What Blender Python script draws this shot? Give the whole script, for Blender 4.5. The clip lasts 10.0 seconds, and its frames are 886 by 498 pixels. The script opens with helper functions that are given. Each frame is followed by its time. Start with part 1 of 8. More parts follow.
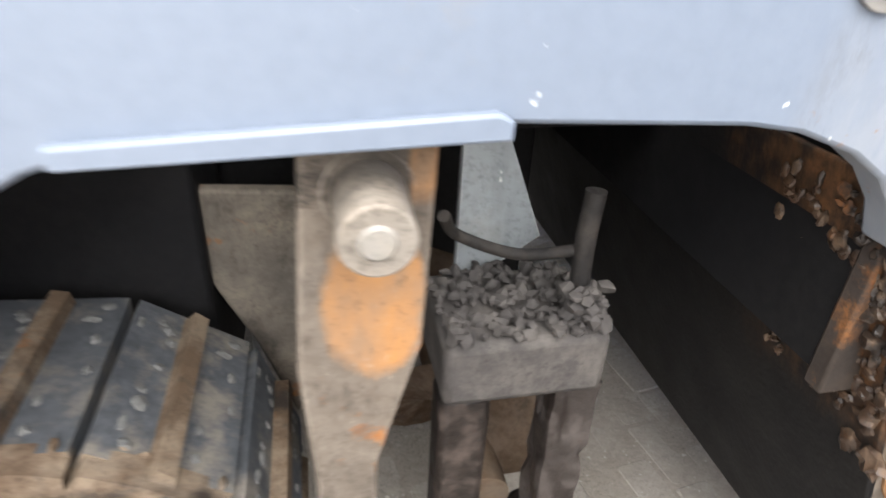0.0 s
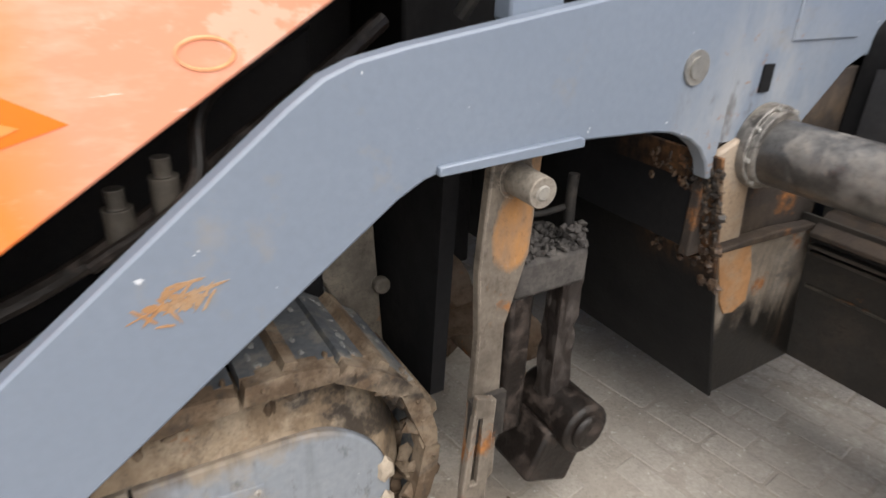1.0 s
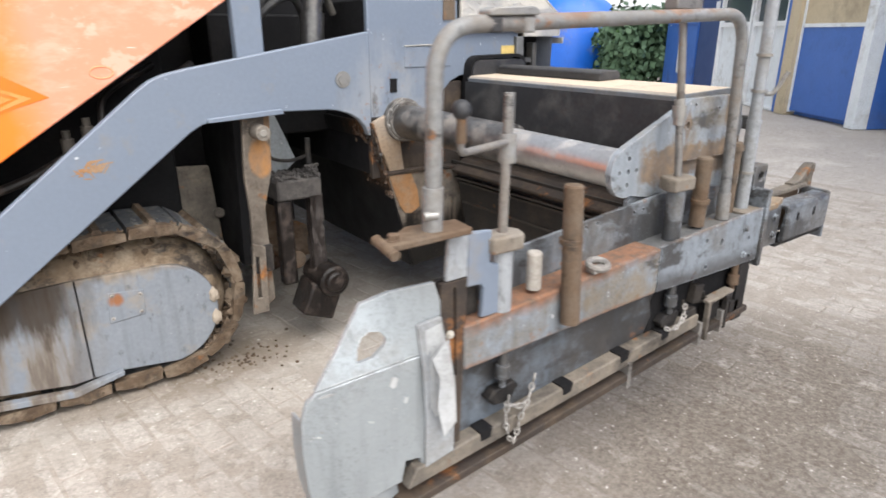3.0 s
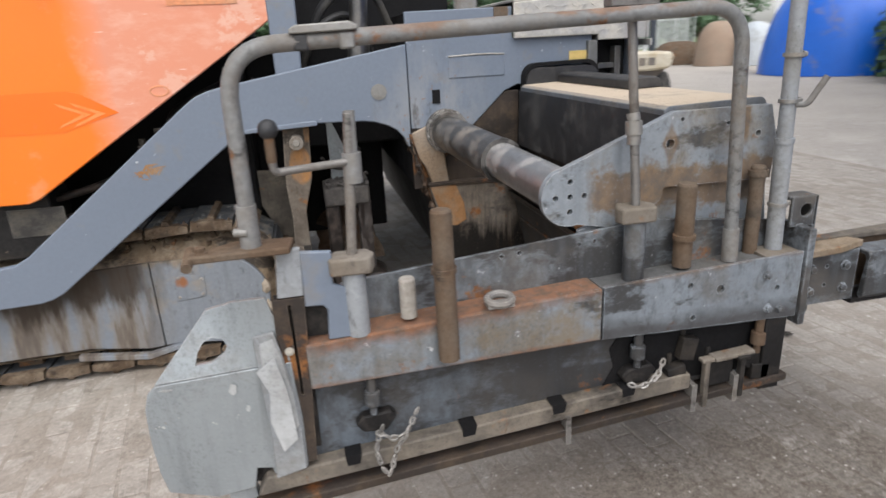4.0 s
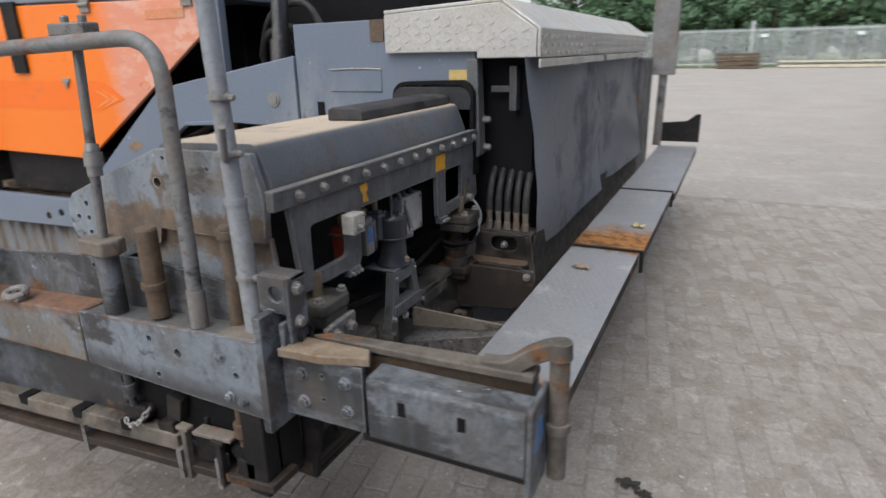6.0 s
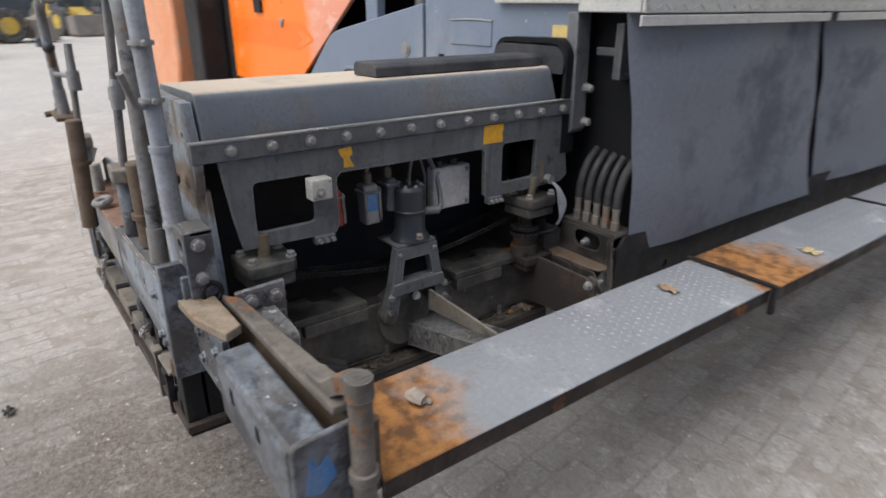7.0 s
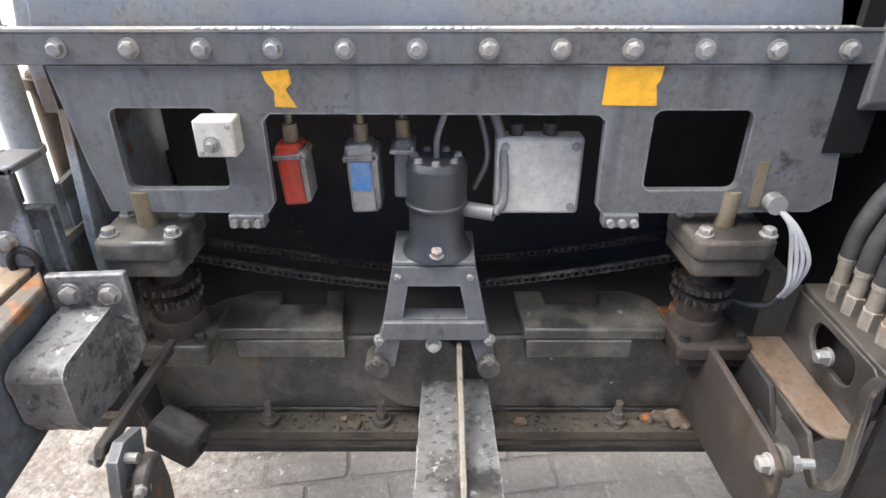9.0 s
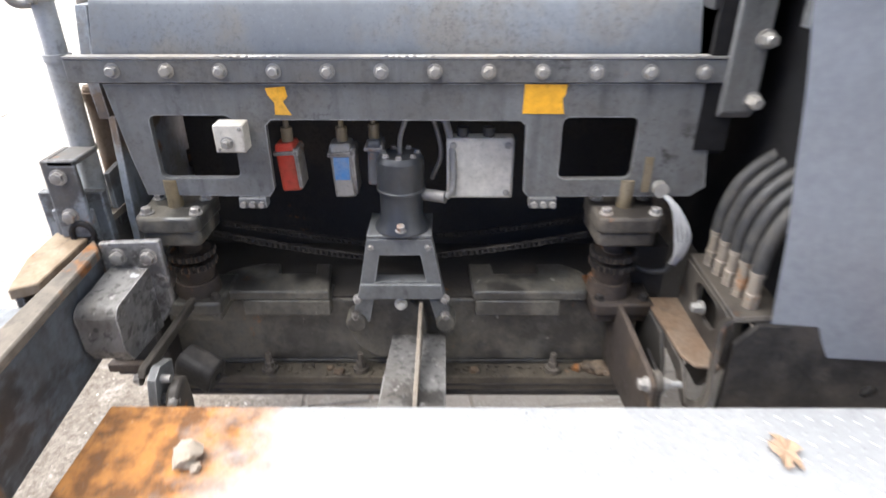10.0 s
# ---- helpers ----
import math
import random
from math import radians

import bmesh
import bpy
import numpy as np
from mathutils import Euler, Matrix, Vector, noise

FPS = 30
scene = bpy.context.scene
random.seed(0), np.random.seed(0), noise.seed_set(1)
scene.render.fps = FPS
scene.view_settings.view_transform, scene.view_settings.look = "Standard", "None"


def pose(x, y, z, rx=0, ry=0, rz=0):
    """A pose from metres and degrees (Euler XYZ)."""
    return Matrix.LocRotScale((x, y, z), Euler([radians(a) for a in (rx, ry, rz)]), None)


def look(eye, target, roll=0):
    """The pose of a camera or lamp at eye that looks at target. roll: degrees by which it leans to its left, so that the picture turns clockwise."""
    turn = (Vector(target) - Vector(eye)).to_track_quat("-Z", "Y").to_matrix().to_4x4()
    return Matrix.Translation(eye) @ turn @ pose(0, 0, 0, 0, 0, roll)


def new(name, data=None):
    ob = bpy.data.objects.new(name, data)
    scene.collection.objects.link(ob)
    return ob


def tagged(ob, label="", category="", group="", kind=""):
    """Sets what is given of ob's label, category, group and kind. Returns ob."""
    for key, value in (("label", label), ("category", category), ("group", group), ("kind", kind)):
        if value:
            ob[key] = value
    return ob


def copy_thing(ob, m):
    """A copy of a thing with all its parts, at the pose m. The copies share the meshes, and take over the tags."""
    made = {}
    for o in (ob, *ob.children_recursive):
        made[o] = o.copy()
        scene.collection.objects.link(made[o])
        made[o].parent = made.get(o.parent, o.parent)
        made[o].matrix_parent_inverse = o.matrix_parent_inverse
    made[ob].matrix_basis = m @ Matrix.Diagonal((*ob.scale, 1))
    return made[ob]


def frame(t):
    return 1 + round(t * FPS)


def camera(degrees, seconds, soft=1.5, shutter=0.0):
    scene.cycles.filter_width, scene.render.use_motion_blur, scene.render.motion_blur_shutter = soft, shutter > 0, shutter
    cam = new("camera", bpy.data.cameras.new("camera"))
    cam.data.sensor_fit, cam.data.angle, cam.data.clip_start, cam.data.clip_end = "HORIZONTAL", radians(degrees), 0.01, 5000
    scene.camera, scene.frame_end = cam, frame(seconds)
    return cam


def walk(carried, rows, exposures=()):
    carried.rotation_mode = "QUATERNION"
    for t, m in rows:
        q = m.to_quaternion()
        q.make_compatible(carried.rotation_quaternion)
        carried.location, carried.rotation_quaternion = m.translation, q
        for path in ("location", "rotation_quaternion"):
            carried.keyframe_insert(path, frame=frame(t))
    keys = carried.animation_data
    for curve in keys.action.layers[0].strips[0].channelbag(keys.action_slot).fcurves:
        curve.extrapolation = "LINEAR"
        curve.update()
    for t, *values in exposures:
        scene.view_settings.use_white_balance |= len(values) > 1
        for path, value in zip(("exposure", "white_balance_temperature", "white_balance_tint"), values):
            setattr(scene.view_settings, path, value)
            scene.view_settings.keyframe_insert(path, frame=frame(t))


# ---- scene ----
cam = camera(72.1, 10.0, 1.6, 0.4)
PATH = [
    (0, (-1.437, 0.749, 1.256), (-1.04, 2.439, 0.261), 3.1),
    (0.2, (-1.555, 0.681, 1.294), (-1.041, 2.37, 0.354), 2.5),
    (0.5, (-1.737, 0.598, 1.362), (-1.017, 2.205, 0.413), 1.5),
    (1, (-2.07, 0.354, 1.415), (-1.13, 1.89, 0.544), 2.1),
    (1.5, (-2.268, 0.017, 1.449), (-1.271, 1.603, 0.749), 2.7),
    (2, (-2.47, -0.424, 1.435), (-1.389, 1.143, 0.821), 2.4),
    (2.5, (-2.468, -0.959, 1.408), (-1.318, 0.549, 0.773), 2.0),
    (3, (-2.253, -1.255, 1.418), (-1.142, 0.267, 0.749), -0.1),
    (3.2, (-2.113, -1.322, 1.414), (-1.079, 0.256, 0.754), -0.3),
    (4.3, (-1.028, -1.612, 1.425), (-0.889, 0.279, 0.785), -3.8),
    (4.5, (-0.804, -1.605, 1.467), (-0.814, 0.29, 0.826), -3.9),
    (5, (-0.198, -1.577, 1.446), (-0.513, 0.291, 0.805), -4.8),
    (5.5, (0.396, -1.412, 1.421), (-0.097, 0.418, 0.784), -2.2),
    (5.7, (0.64, -1.305, 1.43), (0.03, 0.512, 0.8), -1.7),
    (6.8, (1.372, -0.611, 1.412), (-0.027, 0.631, 0.703), -0.1),
    (7, (1.418, -0.427, 1.426), (-0.076, 0.67, 0.676), 0.2),
    (7.5, (1.363, -0.068, 1.411), (-0.329, 0.65, 0.622), -0.6),
    (8, (1.165, 0.227, 1.367), (-0.601, 0.588, 0.501), 1.4),
    (8.5, (0.949, 0.469, 1.279), (-0.817, 0.546, 0.344), 0.6),
    (9, (0.878, 0.538, 1.271), (-0.871, 0.533, 0.301), -0.1),
    (9.2, (0.878, 0.557, 1.27), (-0.869, 0.54, 0.299), -0.4),
    (9.5, (0.901, 0.565, 1.28), (-0.843, 0.535, 0.302), -0.6),
    (9.7, (0.961, 0.58, 1.31), (-0.796, 0.537, 0.346), -0.8),
    (10, (1.155, 0.621, 1.353), (-0.603, 0.611, 0.4), -0.1),
]
EXPO = [(0, 2.42, 6600, 10), (0.5, 2.05, 6650, 10), (1, 1.45, 6750, 10), (1.5, 1.05, 6800, 10), (2, 1.05, 6800, 10), (2.5, 1.15, 6700, 10), (3, 1.6, 6500, 10), (3.2, 1.65, 6450, 10), (4.5, 0.65, 6450, 10), (5.5, 0.67, 6350, 10), (7, 1.05, 6200, 10), (7.5, 1.2, 6200, 10), (8, 1.3, 6250, 10), (8.5, 2.2, 6300, 10), (9, 2.78, 6350, 10), (9.5, 2.75, 6350, 10), (10, 2.6, 6450, 10)]
walk(cam, [(t, look(e, g, r)) for t, e, g, r in PATH], EXPO)

# ---------------- light ----------------
world = bpy.data.worlds.new("overcast_sky")
scene.world = world
world.use_nodes = True
wn = world.node_tree
sky = wn.nodes.new("ShaderNodeTexSky")
sky.sky_type, sky.sun_disc = "NISHITA", False
sky.sun_elevation, sky.sun_rotation = radians(55), radians(163)
sky.air_density, sky.dust_density, sky.ozone_density = 1.0, 1.6, 1.0
soft_sky = wn.nodes.new("ShaderNodeHueSaturation")
soft_sky.inputs["Saturation"].default_value = 0.3
wn.links.new(sky.outputs[0], soft_sky.inputs["Color"])
wn.links.new(soft_sky.outputs[0], wn.nodes["Background"].inputs[0])
wn.nodes["Background"].inputs[1].default_value = 0.10
sun = new("sun", bpy.data.lights.new("sun", "SUN"))
sun.data.energy, sun.data.angle, sun.data.color = 1.9, radians(78), (1.0, 0.975, 0.95)
sun.matrix_world = look((-0.4, -5, 7.5), (0, 0, 0))

# ---------------- materials ----------------
def ramp(nt, src, a, b):
    n = nt.nodes.new("ShaderNodeMapRange")
    n.inputs["From Min"].default_value, n.inputs["From Max"].default_value = a, b
    nt.links.new(src, n.inputs["Value"])
    return n.outputs["Result"]


def noise_of(nt, vec, scale, detail=4.0, stretch=None, rough=0.55):
    if stretch:
        m = nt.nodes.new("ShaderNodeMapping")
        m.inputs["Scale"].default_value = stretch
        nt.links.new(vec, m.inputs["Vector"])
        vec = m.outputs[0]
    n = nt.nodes.new("ShaderNodeTexNoise")
    n.inputs["Scale"].default_value, n.inputs["Detail"].default_value = scale, detail
    n.inputs["Roughness"].default_value = rough
    nt.links.new(vec, n.inputs["Vector"])
    return n.outputs[0]


def mixc(nt, fac, a, b):
    n = nt.nodes.new("ShaderNodeMix")
    n.data_type = "RGBA"
    for sock, v in ((n.inputs[0], fac), (n.inputs[6], a), (n.inputs[7], b)):
        if isinstance(v, (tuple, float, int)):
            sock.default_value = (*v, 1) if isinstance(v, tuple) else v
        else:
            nt.links.new(v, sock)
    return n.outputs[2]


def mixf(nt, fac, a, b):
    n = nt.nodes.new("ShaderNodeMix")
    for sock, v in ((n.inputs[0], fac), (n.inputs[2], a), (n.inputs[3], b)):
        if isinstance(v, (float, int)):
            sock.default_value = v
        else:
            nt.links.new(v, sock)
    return n.outputs[0]


def mathn(nt, op, a, b=0.0):
    n = nt.nodes.new("ShaderNodeMath")
    n.operation = op
    for sock, v in ((n.inputs[0], a), (n.inputs[1], b)):
        if isinstance(v, (float, int)):
            sock.default_value = v
        else:
            nt.links.new(v, sock)
    return n.outputs[0]


RUST, RUST_DARK = (0.30, 0.13, 0.045), (0.11, 0.048, 0.022)


def surface(name, c1, c2, rough=0.6, metal=0.0, rust=0.0, dirt=0.0, dirt_col=(0.25, 0.21, 0.16), big=3.0, fine=60.0,
            bump=0.15, streak=0.0, rust_scale=7.0, vary=0.0, spec=0.5, extra=None, grime=0.0, chips=0.0, chip_col=(0.45, 0.45, 0.46), mottle=0.72, edge=0.0, edge_col=None):
    """Worn surface: two tones, fine grain, streaks, dirt, rust and chips."""
    m = bpy.data.materials.new(name)
    m.use_nodes = True
    nt = m.node_tree
    bsdf = nt.nodes["Principled BSDF"]
    tc = nt.nodes.new("ShaderNodeNewGeometry").outputs["Position"]
    col = mixc(nt, ramp(nt, noise_of(nt, tc, big), 0.35, 0.65), c1, c2)
    grain = noise_of(nt, tc, fine, 6.0)
    col = mixc(nt, ramp(nt, grain, 0.3, 0.8), col, tuple(v * mottle for v in c1))
    ro = mixf(nt, ramp(nt, noise_of(nt, tc, big * 2.3), 0.3, 0.7), rough * 0.85, min(1.0, rough * 1.15))
    me = metal
    if grime:
        g = ramp(nt, noise_of(nt, tc, 4.3, 10.0, (0.6, 1.0, 1.2), 0.72), 0.66 - 0.26 * grime, 0.71 - 0.24 * grime)
        g2 = ramp(nt, noise_of(nt, tc, 23.0, 6.0, (1.0, 1.0, 0.5), 0.7), 0.62 - 0.2 * grime, 0.72 - 0.15 * grime)
        g = mathn(nt, "MAXIMUM", g, mathn(nt, "MULTIPLY", g2, 0.6))
        col = mixc(nt, mathn(nt, "MULTIPLY", g, 0.88), col, (0.026, 0.023, 0.021))
        ro = mixf(nt, g, ro, 0.42)
    if streak:
        s = ramp(nt, noise_of(nt, tc, 9.0, 5.0, (3.0, 3.0, 0.25)), 0.5, 0.75)
        col = mixc(nt, mathn(nt, "MULTIPLY", s, streak), col, tuple(v * 0.35 for v in c1))
    if dirt:
        d = ramp(nt, noise_of(nt, tc, big * 1.7, 9.0, None, 0.68), 0.60 - 0.36 * dirt, 0.70 - 0.22 * dirt)
        col = mixc(nt, mathn(nt, "MULTIPLY", d, min(1.0, 0.45 + 0.6 * dirt)), col, dirt_col)
        ro = mixf(nt, d, ro, 0.9)
        if metal:
            me = mixf(nt, d, me, 0.0)
    if rust:
        r = ramp(nt, noise_of(nt, tc, rust_scale, 9.0, None, 0.68), 0.70 - 0.32 * rust, 0.76 - 0.28 * rust)
        rc = mixc(nt, ramp(nt, noise_of(nt, tc, 38.0, 6.0), 0.35, 0.7), RUST, RUST_DARK)
        col = mixc(nt, r, col, rc)
        ro = mixf(nt, r, ro, 0.92)
        if metal:
            me = mixf(nt, r, me, 0.0)
    if chips:
        k = ramp(nt, noise_of(nt, tc, 34.0, 3.0), 0.76 - 0.12 * chips, 0.78 - 0.12 * chips)
        col = mixc(nt, k, col, chip_col)
    if vary:
        oi = nt.nodes.new("ShaderNodeObjectInfo").outputs["Random"]
        col = mixc(nt, mathn(nt, "MULTIPLY", oi, vary), col, tuple(v * 0.45 for v in c2))
    if extra:
        col, ro = extra(nt, tc, col, ro)
    if not mottle > 0.9:                                           # fine specks of soot and bare metal
        sp = noise_of(nt, tc, 110.0, 8.0, None, 0.8)
        sp = mathn(nt, "ADD", sp, mathn(nt, "MULTIPLY", ramp(nt, noise_of(nt, tc, 5.0, 5.0), 0.35, 0.65), 0.10))
        col = mixc(nt, mathn(nt, "MULTIPLY", ramp(nt, sp, 0.58, 0.74), 0.5), col, tuple(v * 0.3 for v in c2))
        col = mixc(nt, mathn(nt, "MULTIPLY", ramp(nt, sp, 0.46, 0.35), 0.22), col, tuple(min(0.7, v * 1.7 + 0.01) for v in c1))
    if edge:
        bev = nt.nodes.new("ShaderNodeBevel")
        bev.samples = 4
        bev.inputs["Radius"].default_value = 0.005
        dp = nt.nodes.new("ShaderNodeVectorMath")
        dp.operation = "DOT_PRODUCT"
        nt.links.new(bev.outputs[0], dp.inputs[0])
        nt.links.new(nt.nodes.new("ShaderNodeNewGeometry").outputs["Normal"], dp.inputs[1])
        rub = mathn(nt, "MULTIPLY", ramp(nt, dp.outputs["Value"], 0.985, 0.86), ramp(nt, noise_of(nt, tc, 17.0, 6.0, None, 0.7), 0.40, 0.60))
        col = mixc(nt, mathn(nt, "MULTIPLY", rub, edge), col, edge_col or tuple(min(0.6, v * 1.9 + 0.06) for v in c1))
        ro = mixf(nt, rub, ro, 0.4)
    nt.links.new(col, bsdf.inputs["Base Color"])
    nt.links.new(ro, bsdf.inputs["Roughness"])
    if isinstance(me, float) or isinstance(me, int):
        bsdf.inputs["Metallic"].default_value = me
    else:
        nt.links.new(me, bsdf.inputs["Metallic"])
    bsdf.inputs["Specular IOR Level"].default_value = spec
    if bump:
        b = nt.nodes.new("ShaderNodeBump")
        b.inputs["Strength"].default_value, b.inputs["Distance"].default_value = bump, 0.004
        nt.links.new(mixf(nt, 0.5, grain, noise_of(nt, tc, big * 4)), b.inputs["Height"])
        nt.links.new(b.outputs[0], bsdf.inputs["Normal"])
    return m


def axis_of(nt, tc, i):
    s = nt.nodes.new("ShaderNodeSeparateXYZ")
    nt.links.new(tc, s.inputs[0])
    return s.outputs[i]


def faded(nt, tc, col, ro):
    """Sun-bleached, scraped rear half of the hood panel."""
    x = axis_of(nt, tc, 0)
    edge = mathn(nt, "ADD", x, mathn(nt, "MULTIPLY", noise_of(nt, tc, 5.0), 0.12))
    f = ramp(nt, edge, -2.16, -2.02)
    scr = ramp(nt, noise_of(nt, tc, 7.0, 8.0, (1.0, 1.0, 2.5), 0.7), 0.48, 0.66)
    pale = mixc(nt, scr, (0.67, 0.265, 0.16), (0.70, 0.34, 0.235))
    peel = ramp(nt, noise_of(nt, tc, 4.2, 9.0, (1.0, 1.0, 1.3), 0.72), 0.545, 0.575)
    pale = mixc(nt, mathn(nt, "MULTIPLY", peel, 0.32), pale, (0.74, 0.56, 0.46))
    line = ramp(nt, noise_of(nt, tc, 10.0, 5.0, (0.7, 1.0, 5.0), 0.6), 0.66, 0.69)
    pale = mixc(nt, mathn(nt, "MULTIPLY", line, 0.6), pale, (0.78, 0.66, 0.58))
    return mixc(nt, f, col, pale), mixf(nt, f, ro, 0.6)


def walkway_rust(nt, tc, col, ro):
    """Rust spreading from the outer end of the first step and from the joint to the next one."""
    y = axis_of(nt, tc, 1)
    n = mathn(nt, "MULTIPLY", noise_of(nt, tc, 6.0, 8.0, None, 0.65), 0.5)
    a = ramp(nt, mathn(nt, "ADD", y, n), 0.62, 0.45)
    b1 = ramp(nt, mathn(nt, "ADD", y, n), 1.66, 1.72)
    b2 = ramp(nt, mathn(nt, "ADD", y, n), 2.12, 1.92)
    f = mathn(nt, "ADD", a, mathn(nt, "MULTIPLY", b1, b2))
    rc = mixc(nt, ramp(nt, noise_of(nt, tc, 26.0, 6.0), 0.4, 0.62), (0.42, 0.19, 0.055), (0.16, 0.075, 0.03))
    return mixc(nt, f, col, rc), mixf(nt, f, ro, 0.95)


def dusty_top(nt, tc, col, ro):
    """Pale sand dust lying on faces that look up."""
    g = nt.nodes.new("ShaderNodeNewGeometry").outputs["Normal"]
    up = ramp(nt, axis_of(nt, g, 2), 0.75, 0.97)
    n = ramp(nt, noise_of(nt, tc, 6.0, 6.0), 0.08, 0.38)
    return mixc(nt, mathn(nt, "MULTIPLY", up, n), col, (0.50, 0.41, 0.31)), mixf(nt, up, ro, 0.95)


def beam_rust(nt, tc, col, ro):
    """Rust along the upper edge of the beam and a tan blotch behind the round post."""
    x, z = axis_of(nt, tc, 0), axis_of(nt, tc, 2)
    n = noise_of(nt, tc, 9.0, 8.0, (0.5, 1.0, 1.0), 0.7)
    top = ramp(nt, mathn(nt, "ADD", mathn(nt, "SUBTRACT", z, mathn(nt, "MULTIPLY", x, 0.05)), mathn(nt, "MULTIPLY", n, 0.09)), 0.815, 0.85)
    rc = mixc(nt, ramp(nt, noise_of(nt, tc, 30.0, 6.0), 0.4, 0.65), (0.21, 0.10, 0.055), (0.12, 0.075, 0.05))
    tan = mathn(nt, "MULTIPLY", ramp(nt, mathn(nt, "ADD", x, mathn(nt, "MULTIPLY", n, 0.3)), -0.96, -0.86), ramp(nt, noise_of(nt, tc, 7.0, 7.0, None, 0.7), 0.40, 0.56))
    low = ramp(nt, mathn(nt, "SUBTRACT", mathn(nt, "SUBTRACT", z, mathn(nt, "MULTIPLY", x, 0.0127)), mathn(nt, "MULTIPLY", n, 0.06)), 0.612, 0.598)
    col = mixc(nt, mathn(nt, "MULTIPLY", tan, 0.75), col, mixc(nt, n, (0.215, 0.155, 0.085), (0.13, 0.105, 0.075)))
    col = mixc(nt, mathn(nt, "MULTIPLY", low, 0.85), col, rc)
    return mixc(nt, top, col, rc), mixf(nt, top, ro, 0.95)


def beam_edge_tones(nt, tc, col, ro):
    """Darker along the lower edge of the rear beam, and rust along its upper edge."""
    x, z = axis_of(nt, tc, 0), axis_of(nt, tc, 2)
    n = noise_of(nt, tc, 12.0, 8.0, (0.6, 1.0, 1.0), 0.7)
    low = ramp(nt, mathn(nt, "ADD", mathn(nt, "ADD", z, mathn(nt, "MULTIPLY", x, 0.035)), mathn(nt, "MULTIPLY", n, 0.08)), 0.705, 0.660)
    up = ramp(nt, mathn(nt, "ADD", mathn(nt, "SUBTRACT", z, mathn(nt, "MULTIPLY", x, 0.04)), mathn(nt, "MULTIPLY", n, 0.06)), 0.822, 0.838)
    col = mixc(nt, mathn(nt, "MULTIPLY", low, 0.85), col, (0.045, 0.042, 0.042))
    return mixc(nt, mathn(nt, "MULTIPLY", up, 0.8), col, (0.15, 0.098, 0.065)), mixf(nt, up, ro, 0.9)


def plate_rust(nt, tc, col, ro):
    """Brown rust band low on the side plate of the extension."""
    x, z = axis_of(nt, tc, 0), axis_of(nt, tc, 2)
    n = noise_of(nt, tc, 6.5, 8.0, (1.0, 1.0, 1.2), 0.7)
    band = ramp(nt, mathn(nt, "SUBTRACT", mathn(nt, "MULTIPLY", n, 0.30), mathn(nt, "ABSOLUTE", mathn(nt, "SUBTRACT", z, 1.0))), 0.08, 0.11)
    keep = ramp(nt, mathn(nt, "ADD", x, mathn(nt, "MULTIPLY", n, 0.1)), -0.575, -0.545)
    f = mathn(nt, "MULTIPLY", band, keep)
    st = mathn(nt, "ABSOLUTE", mathn(nt, "SUBTRACT", mathn(nt, "ADD", x, mathn(nt, "MULTIPLY", n, 0.05)), -0.118))
    st = mathn(nt, "MULTIPLY", ramp(nt, st, 0.016, 0.008), ramp(nt, z, 1.10, 1.13))
    sq = mathn(nt, "ADD", mathn(nt, "ABSOLUTE", mathn(nt, "SUBTRACT", x, -0.378)), mathn(nt, "MULTIPLY", mathn(nt, "ABSOLUTE", mathn(nt, "SUBTRACT", z, 1.125)), 0.45))
    sq = mathn(nt, "MULTIPLY", ramp(nt, mathn(nt, "ADD", sq, mathn(nt, "MULTIPLY", n, 0.03)), 0.046, 0.036), 0.8)
    f = mathn(nt, "MAXIMUM", f, mathn(nt, "MAXIMUM", st, sq))
    rc = mixc(nt, ramp(nt, noise_of(nt, tc, 24.0, 6.0), 0.35, 0.65), (0.20, 0.125, 0.065), (0.115, 0.082, 0.055))
    return mixc(nt, mathn(nt, "MULTIPLY", f, 0.85), col, rc), mixf(nt, f, ro, 0.95)


def link_rust(nt, tc, col, ro):
    """Orange rust run below the pin and at the upper rear edge of the link."""
    x, z = axis_of(nt, tc, 0), axis_of(nt, tc, 2)
    n = noise_of(nt, tc, 16.0, 8.0, (1.4, 1.0, 0.6), 0.7)
    dx = mathn(nt, "MULTIPLY", mathn(nt, "SUBTRACT", x, -1.392), 19.0)
    dz = mathn(nt, "MULTIPLY", mathn(nt, "SUBTRACT", z, 0.935), 10.0)
    d = mathn(nt, "ADD", mathn(nt, "MULTIPLY", dx, dx), mathn(nt, "MULTIPLY", dz, dz))
    f = ramp(nt, mathn(nt, "ADD", d, mathn(nt, "MULTIPLY", n, 1.1)), 1.45, 1.1)
    e = ramp(nt, mathn(nt, "ADD", x, mathn(nt, "MULTIPLY", n, 0.02)), -1.353, -1.349)
    e = mathn(nt, "MULTIPLY", e, ramp(nt, z, 1.03, 1.05))
    f = mathn(nt, "MAXIMUM", f, e)
    rc = mixc(nt, ramp(nt, noise_of(nt, tc, 30.0, 6.0, (1.0, 1.0, 0.4)), 0.35, 0.65), (0.36, 0.18, 0.07), (0.24, 0.15, 0.09))
    return mixc(nt, f, col, rc), mixf(nt, f, ro, 0.95)


